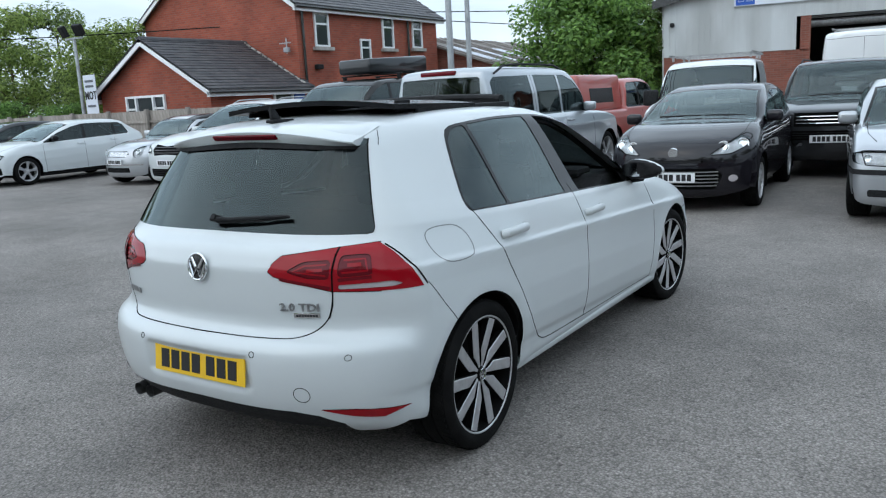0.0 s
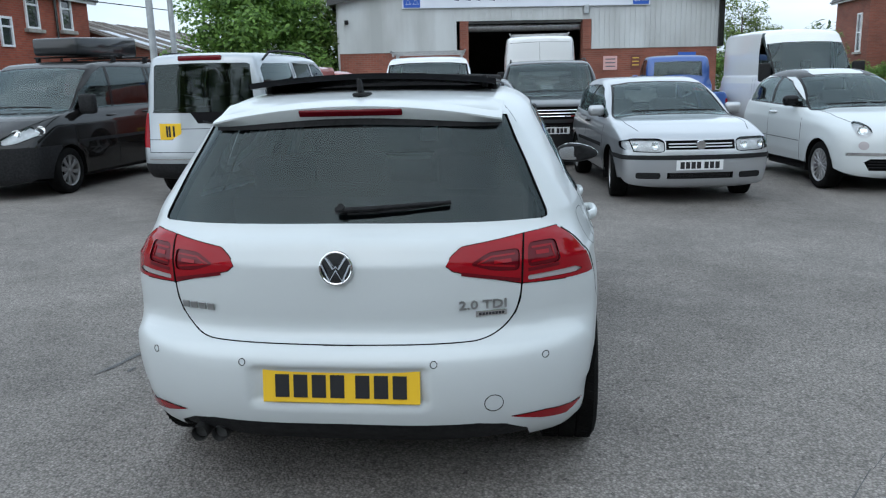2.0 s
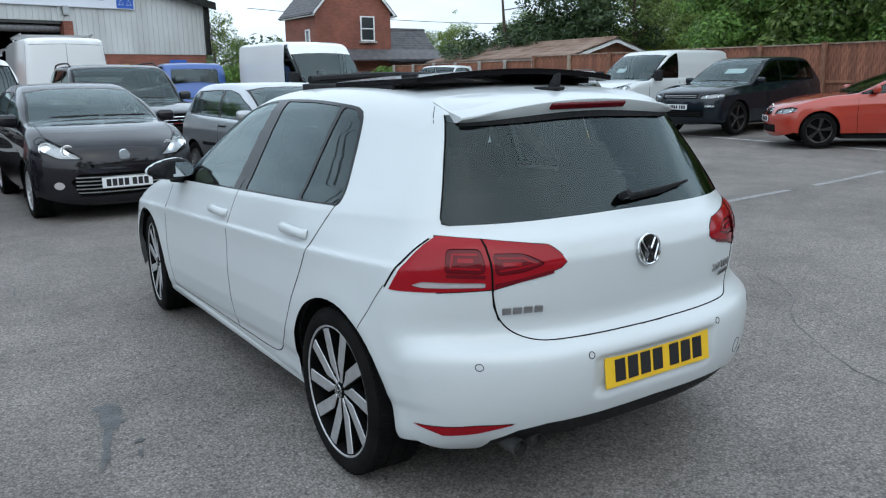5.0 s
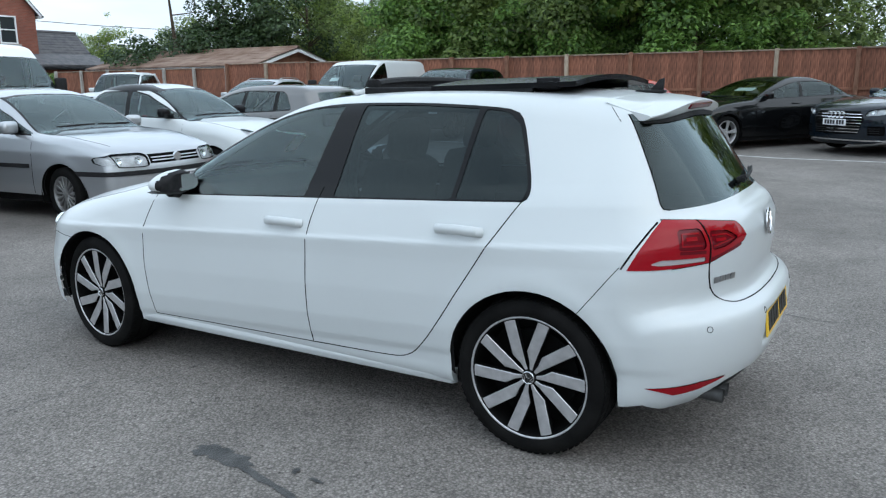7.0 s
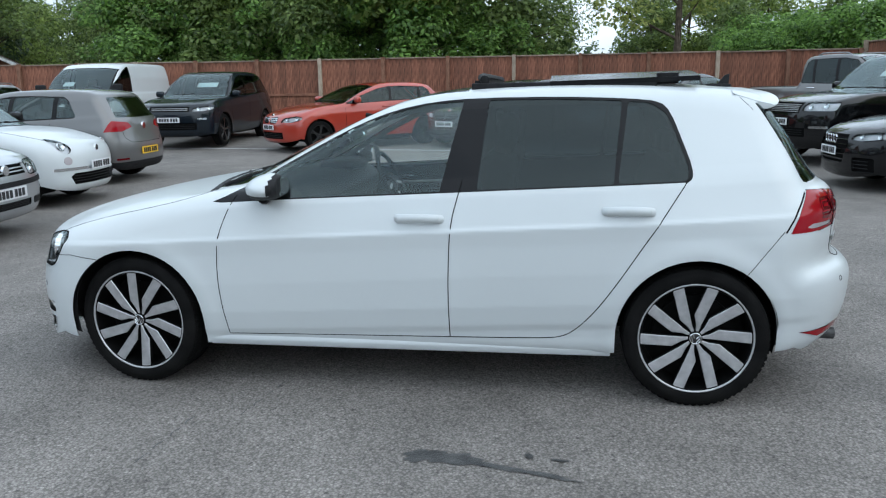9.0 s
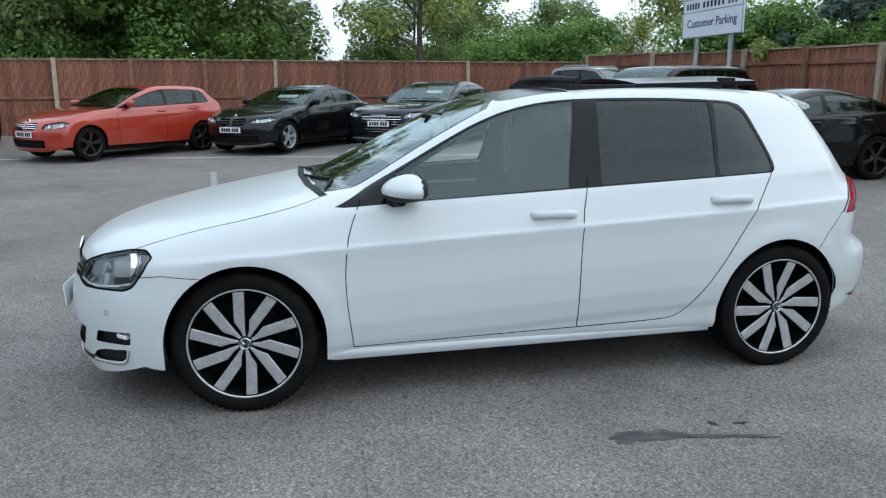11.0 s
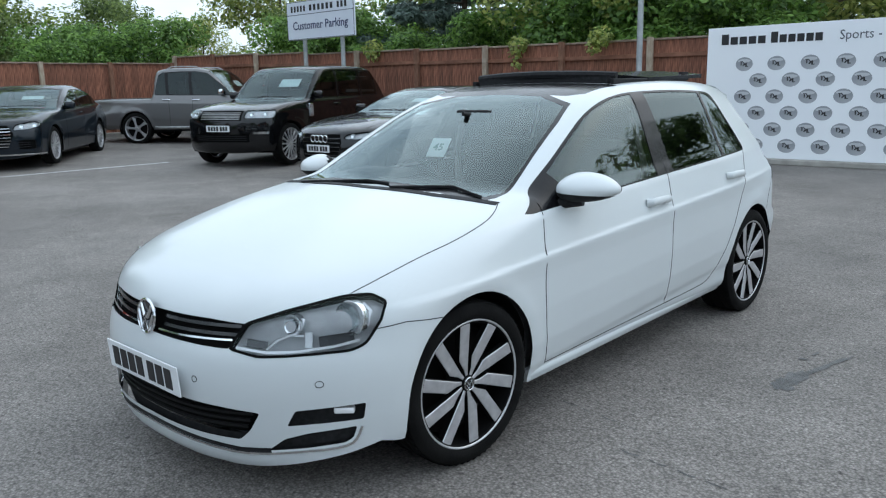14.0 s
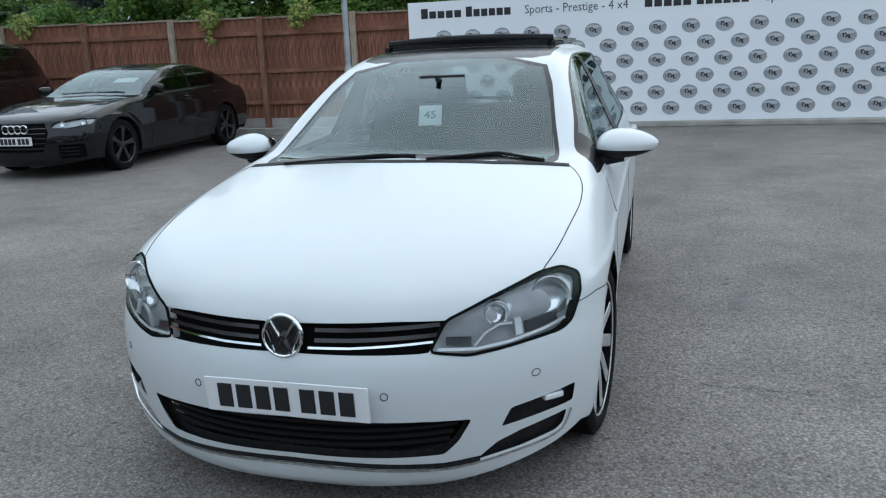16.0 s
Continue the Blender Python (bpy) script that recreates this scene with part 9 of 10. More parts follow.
         ("lower_grille", block(-0.05, 0.55, 0.58, 0.72)), ("bumper_black", block(0.55, 1.0, 0.42, 0.70)), ("bright", block(0.36, 0.50, 0.50, 0.55))], rear=[("tail_lamp", block(0.7, 1.0, 0.9, 1.1))], front_plate=(0, 0.60), bars=3, rails="plastic", rear_glass=(1.2, 1.6, 0.62, 0.55)),
    dict(name="old_hatchback_car", label="silver older hatchback with black bumper strips", category="car", paint="silver", at=(2.30, 6.70), head=186, L=4.15, W=1.735, H=1.44, wb=2.51, fo=0.87, gc=0.17, nose=0.76, hood=0.96, cowl=0.80, wtop=0.06, rend=-1.52, rendz=1.38,
         tail="hatch", belt=0.95, slope=0.03, pillars=(-0.42, -1.2), dlo_end=-1.42, r=0.30, rim=0.20, style="multi", face="steel", cf=0.22, crown=0.03, steer=-8, front=[("headlamp", [(0.40, 0.61), (0.40, 0.72), (0.46, 0.745), (0.74, 0.745), (0.84, 0.72), (0.84, 0.63), (0.70, 0.605), (0.46, 0.60)]),
         ("grille", block(-0.05, 0.385, 0.625, 0.725)), ("bumper_trim", band(0.515, 0.565)), ("lower_grille", block(-0.05, 0.37, 0.30, 0.37)), ("bumper_black", block(0.44, 0.70, 0.30, 0.37))], rear=[("tail_lamp", block(0.55, 1.0, 0.7, 0.92)), ("bumper_trim", band(0.5, 0.55))],
         front_plate=(0.02, 0.455), handles=(-0.25,), handle_mat="plastic", doors=1, bars=2, bar_mat="silver", strip=0.60, extra=disc(0.675, 0.055), rear_glass=(1.0, 1.3, 0.58, 0.5), lampskew=0.0, glass="glass"),
    dict(name="small_city_car", label="white rounded city car with a grey roof and chrome bumper bar", category="car", paint="white", at=(4.88, 7.15), head=187, L=3.55, W=1.63, H=1.49, wb=2.30, fo=0.74, gc=0.16, nose=0.78, hood=0.98, cowl=0.62, wtop=-0.05, wz=1.41, rend=-1.30, rendz=1.36,
         tail="hatch", belt=1.0, slope=0.03, pillars=(-0.42,), dlo_end=-1.12, r=0.295, style="multi", cf=0.30, k=0.14, top=0.70, mirror_mat="pillar", front=[("headlamp", oval(0.56, 0.755, 0.085, 0.095)), ("fog_lamp", oval(0.57, 0.575, 0.05, 0.05)),
         ("bright", band(0.455, 0.49, 0.72)), ("lower_grille", [(-0.05, 0.28), (-0.05, 0.42), (0.50, 0.42), (0.56, 0.38), (0.50, 0.28)])], rear=[("tail_lamp", block(0.58, 0.72, 0.75, 0.98))], side=[("roof_dark", [(0.18, 1.372), (0.18, 1.7), (-1.4, 1.7), (-1.4, 1.40)])],
         front_plate=(0.0, 0.50), handles=(-0.25,), handle_mat="chrome", doors=1, extra=disc(0.70, 0.045), rear_glass=(1.05, 1.32, 0.5, 0.42), lines=([(0.6, 0.56), (-0.7, 0.58)],), glass="glass"),
    dict(name="grey_hatchback_car", label="grey five-door hatchback with a yellow rear plate", category="car", paint="grey", at=(7.30, 7.95), head=3, L=4.255, W=1.79, H=1.45, wb=2.637, fo=0.85, gc=0.16, nose=0.74, hood=0.98, cowl=0.86, wtop=0.05, rend=-1.68, rendz=1.38,
         tail="hatch", belt=0.955, slope=0.045, pillars=(-0.28, -1.0), dlo_end=-1.26, r=0.315, style="wide", trt=0.055, front=[("headlamp", frontlamp(0.45, 0.78, 0.56, 0.72)), ("grille", block(-0.05, 0.42, 0.58, 0.66))],
         rear=[("tail_lamp", [(0.36, 0.86), (0.42, 0.93), (0.70, 0.96), (1.0, 0.97), (1.0, 0.80), (0.6, 0.80)]), ("bumper_black", band(0.1, 0.34)), ("red_panel", block(0.55, 0.76, 0.37, 0.40))], rear_plate=(0, 0.49), rear_glass=(1.0, 1.31, 0.60, 0.50), handles=(-0.1, -1.0),
         rear_lines=([(0.0, 0.62), (0.45, 0.63), (0.57, 0.70), (0.59, 0.82)],), extra=disc(0.868, 0.055, "chrome", "rear"), glass="glass"),
    # vans behind the row
    dict(name="high_roof_van", label="tall white panel van with a dark windscreen", category="van", paint="white2", at=(7.15, 17.0), head=183, L=5.41, W=2.05, H=2.50, wb=3.45, fo=0.95, gc=0.22, nose=1.0, hood=1.42, cowl=1.85, wtop=1.15, wz=2.15, rend=-2.68, rendz=2.48, tail="box",
         belt=1.36, slope=0.0, pillars=(0.70, 0.5), dlo_end=-2.6, r=0.35, rim=0.21, style="steel", face="steel", top=0.86, mirror=1.4, mirror_tall=2.2, mirror_mat="plastic", cab=0.1, glazed=1, trim=0, cf=0.3, front=[("headlamp", frontlamp(0.6, 0.92, 0.95, 1.25)), ("grille", block(-0.05, 0.5, 0.85, 1.0)),
         ("bumper_black", band(0.2, 0.6))], rear=[("tail_lamp", block(0.9, 1.0, 0.9, 1.3))], front_plate=(0, 0.55)),
    dict(name="white_panel_van", label="white panel van with closed rear doors by the workshop", category="van", paint="white2", at=(0.85, 17.75), head=0, L=5.2, W=1.98, H=2.46, wb=3.3, fo=0.92, gc=0.22, nose=1.0, hood=1.4, cowl=1.8, wtop=1.1, wz=2.2, rend=-2.55, rendz=2.42, tail="box", belt=1.36, slope=0.0,
         pillars=(0.70, 0.5), dlo_end=-2.5, r=0.34, rim=0.21, style="steel", face="steel", top=0.86, mirror=1.4, mirror_tall=2.0, mirror_mat="plastic", cab=0.1, glazed=1, trim=0, front=[("headlamp", frontlamp(0.6, 0.92, 0.95, 1.25))], rear=[("tail_lamp", block(0.88, 1.1, 0.9, 1.35)), ("bumper_black", band(0.2, 0.55))],
         rear_lines=([(0.0, 0.6), (0.0, 2.3)], [(0.0, 2.3), (0.78, 2.28), (0.84, 1.4), (0.86, 0.65)], [(0.0, 1.45), (0.8, 1.45)]), extra=roof_rack, rear_plate=(0, 0.75)),
    dict(name="blue_pickup_truck", label="blue open-bed pickup truck with a rear cab window", category="pickup truck", paint="blue", at=(4.95, 20.0), head=0, L=5.4, W=2.0, H=2.02, wb=3.3, fo=0.95, gc=0.35, nose=1.0, hood=1.35, cowl=1.75, wtop=1.05, wz=1.92, rend=-0.10, tail="pickup", bed=1.0, belt=1.3, slope=0.0,
         pillars=(0.7,), dlo_end=0.0, r=0.34, rim=0.21, style="steel", face="steel", top=0.86, front=[("headlamp", frontlamp(0.6, 0.92, 0.9, 1.2))], rear=[("tail_lamp", block(0.8, 1.0, 0.6, 0.8))], rear_glass=(1.36, 1.82, 0.72, 0.68), extra=open_bed, glass="glass"),
    dict(name="white_pickup_truck", label="white double-cab pickup truck with a styling bar", category="pickup truck", paint="white", at=(15.4, 22.4), head=120, L=5.25, W=1.86, H=1.80, wb=3.1, fo=0.9, gc=0.3, nose=1.0, hood=1.12, cowl=0.95, wtop=0.4, rend=-0.95, tail="pickup", bed=1.08, belt=1.12, slope=0.02,
         pillars=(-0.05, -0.6), dlo_end=-0.9, r=0.38, style="wide", top=0.78, front=[("headlamp", frontlamp(0.5, 0.85, 0.82, 0.98)), ("grille", block(-0.05, 0.45, 0.78, 0.96))], rear=[("tail_lamp", block(0.8, 1.0, 0.75, 1.0))], extra=styling_bar),
    # the row along the timber fence
    dict(name="delivery_van", label="white medium panel van facing the yard by the timber fence", category="van", paint="white", at=(15.2, 11.5), head=92, L=4.97, W=1.98, H=1.98, wb=2.93, fo=0.98, gc=0.20, nose=0.98, hood=1.18, cowl=1.30, wtop=0.45, wz=1.84, rend=-2.35, rendz=1.94, tail="box", belt=1.2, slope=0.0,
         pillars=(0.05, -0.15), dlo_end=-2.3, r=0.34, style="wide", top=0.80, mirror=1.3, mirror_tall=1.5, mirror_mat="plastic", cab=0.2, glazed=1, trim=0, front=[("headlamp", [(0.5, 0.86), (0.55, 0.95), (0.78, 1.10), (0.95, 1.12), (0.95, 0.95), (0.7, 0.84)]), ("grille", [(-0.05, 0.72), (-0.05, 0.90), (0.45, 0.90), (0.5, 0.8), (0.4, 0.72)]),
         ("lower_grille", block(-0.05, 0.6, 0.35, 0.55))], rear=[("tail_lamp", block(0.88, 1.0, 0.9, 1.3))], bar_mat="rim_black", front_plate=(0, 0.60), extra=sale_card(0.3, 1.45)),
    dict(name="compact_suv_car", label="blue-black compact SUV with a black roof by the fence", category="car", paint="navy", at=(14.4, 8.1), head=92, L=4.60, W=1.89, H=1.72, wb=2.74, fo=0.92, gc=0.22, nose=0.94, hood=1.12, cowl=0.90, wtop=0.08, rend=-1.75, rendz=1.64, tail="box", belt=1.12, slope=0.04, pillars=(-0.28, -1.1),
         dlo_end=-1.65, r=0.365, style="wide", face="black", dark_from=1, front=[("headlamp", frontlamp(0.5, 0.85, 0.80, 0.92)), ("grille", block(-0.05, 0.46, 0.80, 0.91)), ("lower_grille", block(-0.05, 0.6, 0.40, 0.55)), ("bright", block(0.62, 0.80, 0.62, 0.66))], rear=[("tail_lamp", block(0.6, 1.0, 0.9, 1.05))], front_plate=(0, 0.62),
         bars=2, bar_mat="steel", extra=sale_card(-0.2, 1.4, 0.5, 0.2), rear_glass=(1.2, 1.5, 0.6, 0.55)),
    dict(name="red_hatchback_car", label="orange-red hatchback with dark wheels by the fence", category="car", paint="red", at=(13.25, 4.05), head=45, L=4.32, W=1.765, H=1.42, wb=2.69, fo=0.78, gc=0.15, nose=0.74, hood=0.98, cowl=0.72, wtop=-0.10, rend=-1.65, rendz=1.35, tail="hatch", belt=0.98, slope=0.04, pillars=(-0.42, -1.2),
         dlo_end=-1.5, r=0.315, style="wide", face="black", front=[("headlamp", frontlamp(0.45, 0.78, 0.60, 0.73)), ("grille", [(0.03, 0.58), (0.03, 0.70), (0.30, 0.72), (0.34, 0.64), (0.28, 0.58)]), ("lower_grille", block(-0.05, 0.5, 0.26, 0.40))], rear=[("tail_lamp", block(0.5, 1.0, 0.78, 0.92))], front_plate=(0, 0.50), handles=(-0.3, -1.1),
         extra=disc(0.745, 0.04), rear_glass=(1.02, 1.3, 0.56, 0.48)),
    dict(name="black_coupe_car", label="black four-door coupe with twin grilles on the yard edge", category="car", paint="black", at=(14.15, 0.55), head=53, L=4.64, W=1.825, H=1.40, wb=2.81, fo=0.80, gc=0.14, nose=0.72, hood=0.95, cowl=0.72, wtop=-0.12, wz=1.33, rend=-1.15, rendz=1.33, tail="saloon", deck=-1.95, deckz=1.02, belt=0.96,
         slope=0.03, pillars=(-0.45, -1.3), dlo_end=-1.55, r=0.325, style="wide", front=[("headlamp", frontlamp(0.42, 0.80, 0.62, 0.74, 0.06)), ("grille", [(0.03, 0.57), (0.03, 0.70), (0.30, 0.72), (0.36, 0.64), (0.30, 0.57)]), ("lower_grille", block(-0.05, 0.6, 0.24, 0.36))], rear=[("tail_lamp", block(0.5, 1.0, 0.78, 0.92))], front_plate=(0, 0.48),
         handles=(-0.3, -1.15), bars=2, bar_mat="rim_black", extra=both(disc(0.755, 0.04), sale_card(-0.1, 1.16, 0.5, 0.15)), rear_glass=(1.06, 1.3, 0.56, 0.48)),
    dict(name="large_saloon_car", label="dark grey-green luxury saloon with a wide chrome grille", category="car", paint="navy", at=(14.45, -2.75), head=51, L=5.17, W=1.945, H=1.48, wb=3.0, fo=1.0, gc=0.14, nose=0.82, hood=1.02, cowl=0.78, wtop=-0.08, wz=1.41, rend=-1.25, rendz=1.40, tail="saloon", deck=-2.0, deckz=1.10, belt=1.0, slope=0.03,
         pillars=(-0.42, -1.35), dlo_end=-1.60, r=0.35, style="multi", front=[("headlamp", frontlamp(0.55, 0.86, 0.68, 0.82, 0.05)), ("grille", [(-0.05, 0.34), (-0.05, 0.76), (0.46, 0.76), (0.56, 0.62), (0.46, 0.36)]), ("lower_grille", block(0.62, 0.86, 0.34, 0.50)), ("bright", band(0.235, 0.26))], rear=[("tail_lamp", block(0.5, 1.0, 0.85, 1.0))],
         front_plate=(0, 0.56), handles=(-0.3, -1.25), bars=7, bar_mat="chrome", extra=both(rings((-0.14, -0.047, 0.047, 0.14), 0.69, 0.055), sale_card(-0.25, 1.24, 0.4, 0.15)), rear_glass=(1.13, 1.36, 0.58, 0.5)),
    dict(name="grey_pickup_truck", label="grey double-cab pickup truck with roof rails by the fence corner", category="pickup truck", paint="grey", at=(15.3, -7.45), head=126, L=5.33, W=1.85, H=1.84, wb=3.15, fo=0.90, gc=0.3, nose=1.02, hood=1.16, cowl=0.95, wtop=0.35, rend=-1.0, tail="pickup", bed=1.10, belt=1.16, slope=0.02, pillars=(-0.1, -0.7),
         dlo_end=-0.95, r=0.385, style="wide", top=0.80, front=[("headlamp", frontlamp(0.5, 0.85, 0.84, 1.0)), ("grille", block(-0.05, 0.45, 0.78, 0.96)), ("lower_grille", block(-0.05, 0.5, 0.4, 0.55))], rear=[("tail_lamp", block(0.8, 1.0, 0.75, 1.0))], front_plate=(0, 0.62), rails="steel", handles=(0.0, -0.75), handle_mat="chrome", mirror_mat="chrome", dark_from=0, extra=both(open_bed, side_step, sale_card(-0.2, 1.45, 0.4, 0.18))),
    dict(name="large_luxury_suv", label="black large luxury SUV with a mesh grille and bright wheels", category="car", paint="black", at=(10.55, -6.45), head=18, L=5.0, W=1.98, H=1.84, wb=2.92, fo=0.85, gc=0.24, nose=1.00, hood=1.18, cowl=0.82, wtop=0.15, rend=-2.05, rendz=1.76, tail="box", belt=1.18, slope=0.01, pillars=(-0.30, -1.2), dlo_end=-1.95,
         r=0.385, style="multi", top=0.78, front=[("headlamp", block(0.52, 0.95, 0.88, 1.02)), ("grille", block(-0.05, 0.47, 0.84, 1.01)), ("lower_grille", block(-0.05, 0.6, 0.46, 0.60)), ("bright", block(0.66, 0.92, 0.60, 0.64))], rear=[("tail_lamp", block(0.7, 1.0, 0.9, 1.2))], front_plate=(0, 0.70), handles=(-0.15, -1.05), bars=5, bar_mat="steel",
         extra=both(sale_card(-0.3, 1.5, 0.45, 0.22), wing_vent), rear_glass=(1.25, 1.65, 0.62, 0.56)),
    dict(name="black_fastback_car", label="black fastback car with black wheels and slim headlamps", category="car", paint="black", at=(7.05, -6.6), head=2, L=4.97, W=1.91, H=1.42, wb=2.91, fo=0.93, gc=0.14, nose=0.76, hood=0.98, cowl=0.80, wtop=-0.08, wz=1.35, rend=-1.10, rendz=1.36, tail="saloon", deck=-2.15, deckz=1.02, belt=0.99, slope=0.03,
         pillars=(-0.45, -1.35), dlo_end=-1.75, r=0.345, style="wide", face="black", front=[("headlamp", [(0.48, 0.66), (0.52, 0.72), (0.80, 0.76), (0.92, 0.75), (0.90, 0.68), (0.7, 0.645)]), ("grille", [(-0.05, 0.34), (-0.05, 0.72), (0.40, 0.72), (0.46, 0.60), (0.38, 0.36)]), ("lower_grille", block(0.56, 0.84, 0.26, 0.44))], rear=[("tail_lamp", block(0.5, 1.0, 0.82, 0.95))],
         front_plate=(0, 0.50), handles=(-0.3, -1.25), bars=5, bar_mat="rim_black", extra=both(rings((-0.14, -0.047, 0.047, 0.14), 0.65, 0.052), sale_card(-0.3, 1.20, 0.35, 0.15)), rear_glass=(1.06, 1.32, 0.58, 0.5)),
    dict(name="pale_estate_car", label="pale silver car parked behind by the fence", category="car", paint="silver", at=(14.8, 15.2), head=100, L=4.4, W=1.78, H=1.50, wb=2.65, fo=0.88, gc=0.16, nose=0.76, hood=0.99, cowl=0.86, wtop=0.05, rend=-1.6, rendz=1.42, tail="hatch", belt=0.98, slope=0.04, pillars=(-0.28, -1.0), dlo_end=-1.4, r=0.315, style="wide",
         front=[("headlamp", frontlamp(0.45, 0.78, 0.60, 0.75)), ("grille", block(-0.05, 0.42, 0.58, 0.70))], rear=[("tail_lamp", block(0.5, 1.0, 0.8, 0.95))], rails="steel"),
    dict(name="dark_saloon_car", label="dark car at the far end of the parked row", category="car", paint="dark_grey", at=(-19.4, 7.6), head=180, L=4.5, W=1.8, H=1.45, wb=2.7, fo=0.88, gc=0.16, nose=0.74, hood=0.98, cowl=0.86, wtop=0.05, rend=-1.5, rendz=1.36, tail="hatch", belt=0.96, slope=0.04, pillars=(-0.28, -1.0), dlo_end=-1.4, r=0.315, style="wide",
         front=[("headlamp", frontlamp(0.45, 0.78, 0.60, 0.75)), ("grille", block(-0.05, 0.42, 0.58, 0.70))], rear=[("tail_lamp", block(0.5, 1.0, 0.8, 0.95))]),
]
for row in CARS:
    make_car(row)

# ---- trees, hedges and far woods ----
def leaf_cloud(centres, count, size, seed, squash=0.8, shape=1.0):
    """Many small leaves scattered through clumps: verts and faces."""
    rg = np.random.RandomState(seed)
    c = np.array([p[:3] for p in centres])
    r = np.array([p[3] for p in centres])
    w = r**2.2
    idx = rg.choice(len(c), count, p=w / w.sum())
    d = rg.normal(size=(count, 3))
    d /= np.linalg.norm(d, axis=1, keepdims=True)
    rad = r[idx] * (rg.rand(count) ** 0.22)
    p = c[idx] + d * rad[:, None] * np.array([1, 1, squash])
    # each leaf: a bent diamond facing roughly outward and up
    nrm = d * 0.9 + rg.normal(size=(count, 3)) * 0.45 + np.array([0, 0, 0.8])
    nrm /= np.linalg.norm(nrm, axis=1, keepdims=True)
    t = np.cross(nrm, rg.normal(size=(count, 3)))
    t /= np.linalg.norm(t, axis=1, keepdims=True)
    b = np.cross(nrm, t)
    s = size * rg.uniform(0.55, 1.35, size=(count, 1))
    v = np.stack([p - t * s, p - b * s * 0.55 * shape + nrm * s * 0.12, p + t * s, p + b * s * 0.55 * shape + nrm * s * 0.12], 1).reshape(-1, 3)
    f = np.arange(count * 4).reshape(-1, 4)
    return v, f


def fast_mesh(name, v, f, mat):
    me = bpy.data.meshes.new(name)
    me.vertices.add(len(v))
    me.vertices.foreach_set("co", np.asarray(v, np.float32).ravel())
    me.loops.add(f.size)
    me.loops.foreach_set("vertex_index", f.ravel().astype(np.int32))
    me.polygons.add(len(f))
    me.polygons.foreach_set("loop_start", np.arange(0, f.size, f.shape[1], dtype=np.int32))
    me.update(calc_edges=True)
    me.materials.append(mat)
    return me


def tree_meshes(seed, h, spread, mat, leaves, leaf, lean=0.0, low=0.25):
    """Trunk with limbs, and a crown of leaf clumps at the limb ends."""
    rnd = random.Random(seed)
    bm = bmesh.new()
    trunk = [(0, 0, 0)]
    for i in range(1, 7):
        trunk.append((trunk[-1][0] + rnd.uniform(-0.12, 0.12) + lean, trunk[-1][1] + rnd.uniform(-0.12, 0.12), h * 0.85 * i / 6))
    tube(bm, trunk, 0.022 * h, 8, taper=0.004 * h)
    clumps = []
    for k in range(17):
        t = rnd.uniform(low, 0.98)
        i = min(5, int(t * 6))
        p = np.array(trunk[i]) * (1 - (t * 6 - i)) + np.array(trunk[i + 1]) * (t * 6 - i)
        a = rnd.uniform(0, 2 * math.pi)
        reach = spread * (1.05 - 0.55 * abs(t - 0.45)) * rnd.uniform(0.55, 1.05)
        q = p + np.array((reach * math.cos(a), reach * math.sin(a), rnd.uniform(0.05, 0.30) * h * 0.5))
        mid = (p + q) / 2 + np.array((0, 0, rnd.uniform(-0.1, 0.2)))
        tube(bm, [p, mid, q], 0.008 * h * (1.2 - t), 5, taper=0.002 * h)
        clumps.append((*q, spread * rnd.uniform(0.26, 0.46)))
        clumps.append((*(mid + np.array((rnd.uniform(-0.3, 0.3), rnd.uniform(-0.3, 0.3), 0.3))), spread * rnd.uniform(0.20, 0.36)))
        for _ in range(2):
            o = np.array((rnd.gauss(0, 1), rnd.gauss(0, 1), rnd.gauss(0, 0.7))) * spread * 0.28
            clumps.append((*(q + o), spread * rnd.uniform(0.12, 0.24)))
    clumps.append((trunk[-1][0], trunk[-1][1], h * 0.93, spread * 0.4))
    tm = bpy.data.meshes.new("trunk")
    bm.to_mesh(tm)
    bm.free()
    tm.materials.append(M["bark"])
    v, f = leaf_cloud(clumps, leaves, leaf, seed)
    return tm, fast_mesh("crown", v, f, mat)


def conifer_meshes(seed, h, spread, mat, leaves):
    """A cedar: long level boughs with hanging sprays."""
    rnd = random.Random(seed)
    bm = bmesh.new()
    tube(bm, [(0, 0, 0), (0.05, 0, h * 0.5), (0, 0.05, h)], 0.02 * h, 8, taper=0.004 * h)
    clumps = []
    for k in range(34):
        t = 0.10 + 0.86 * k / 34
        a = k * 2.4 + rnd.uniform(-0.3, 0.3)
        reach = spread * (1.08 - t) * rnd.uniform(0.75, 1.1)
        p0 = np.array((0, 0, h * t))
        tip = p0 + np.array((reach * math.cos(a), reach * math.sin(a), -0.05 * reach + rnd.uniform(-0.1, 0.2)))
        tube(bm, [p0, (p0 + tip) / 2 + np.array((0, 0, 0.12)), tip], 0.03, 4, taper=0.008)
        for u in (0.35, 0.55, 0.75, 0.95):
            q = p0 + (tip - p0) * u
            for _ in range(2):
                clumps.append((q[0] + rnd.uniform(-0.25, 0.25), q[1] + rnd.uniform(-0.25, 0.25), q[2] + rnd.uniform(-0.22, 0.06), rnd.uniform(0.30, 0.52)))
    tm = bpy.data.meshes.new("trunk")
    bm.to_mesh(tm)
    bm.free()
    tm.materials.append(M["bark"])
    v, f = leaf_cloud(clumps, leaves, 0.13, seed, 0.55, 0.5)
    return tm, fast_mesh("crown", v, f, mat)


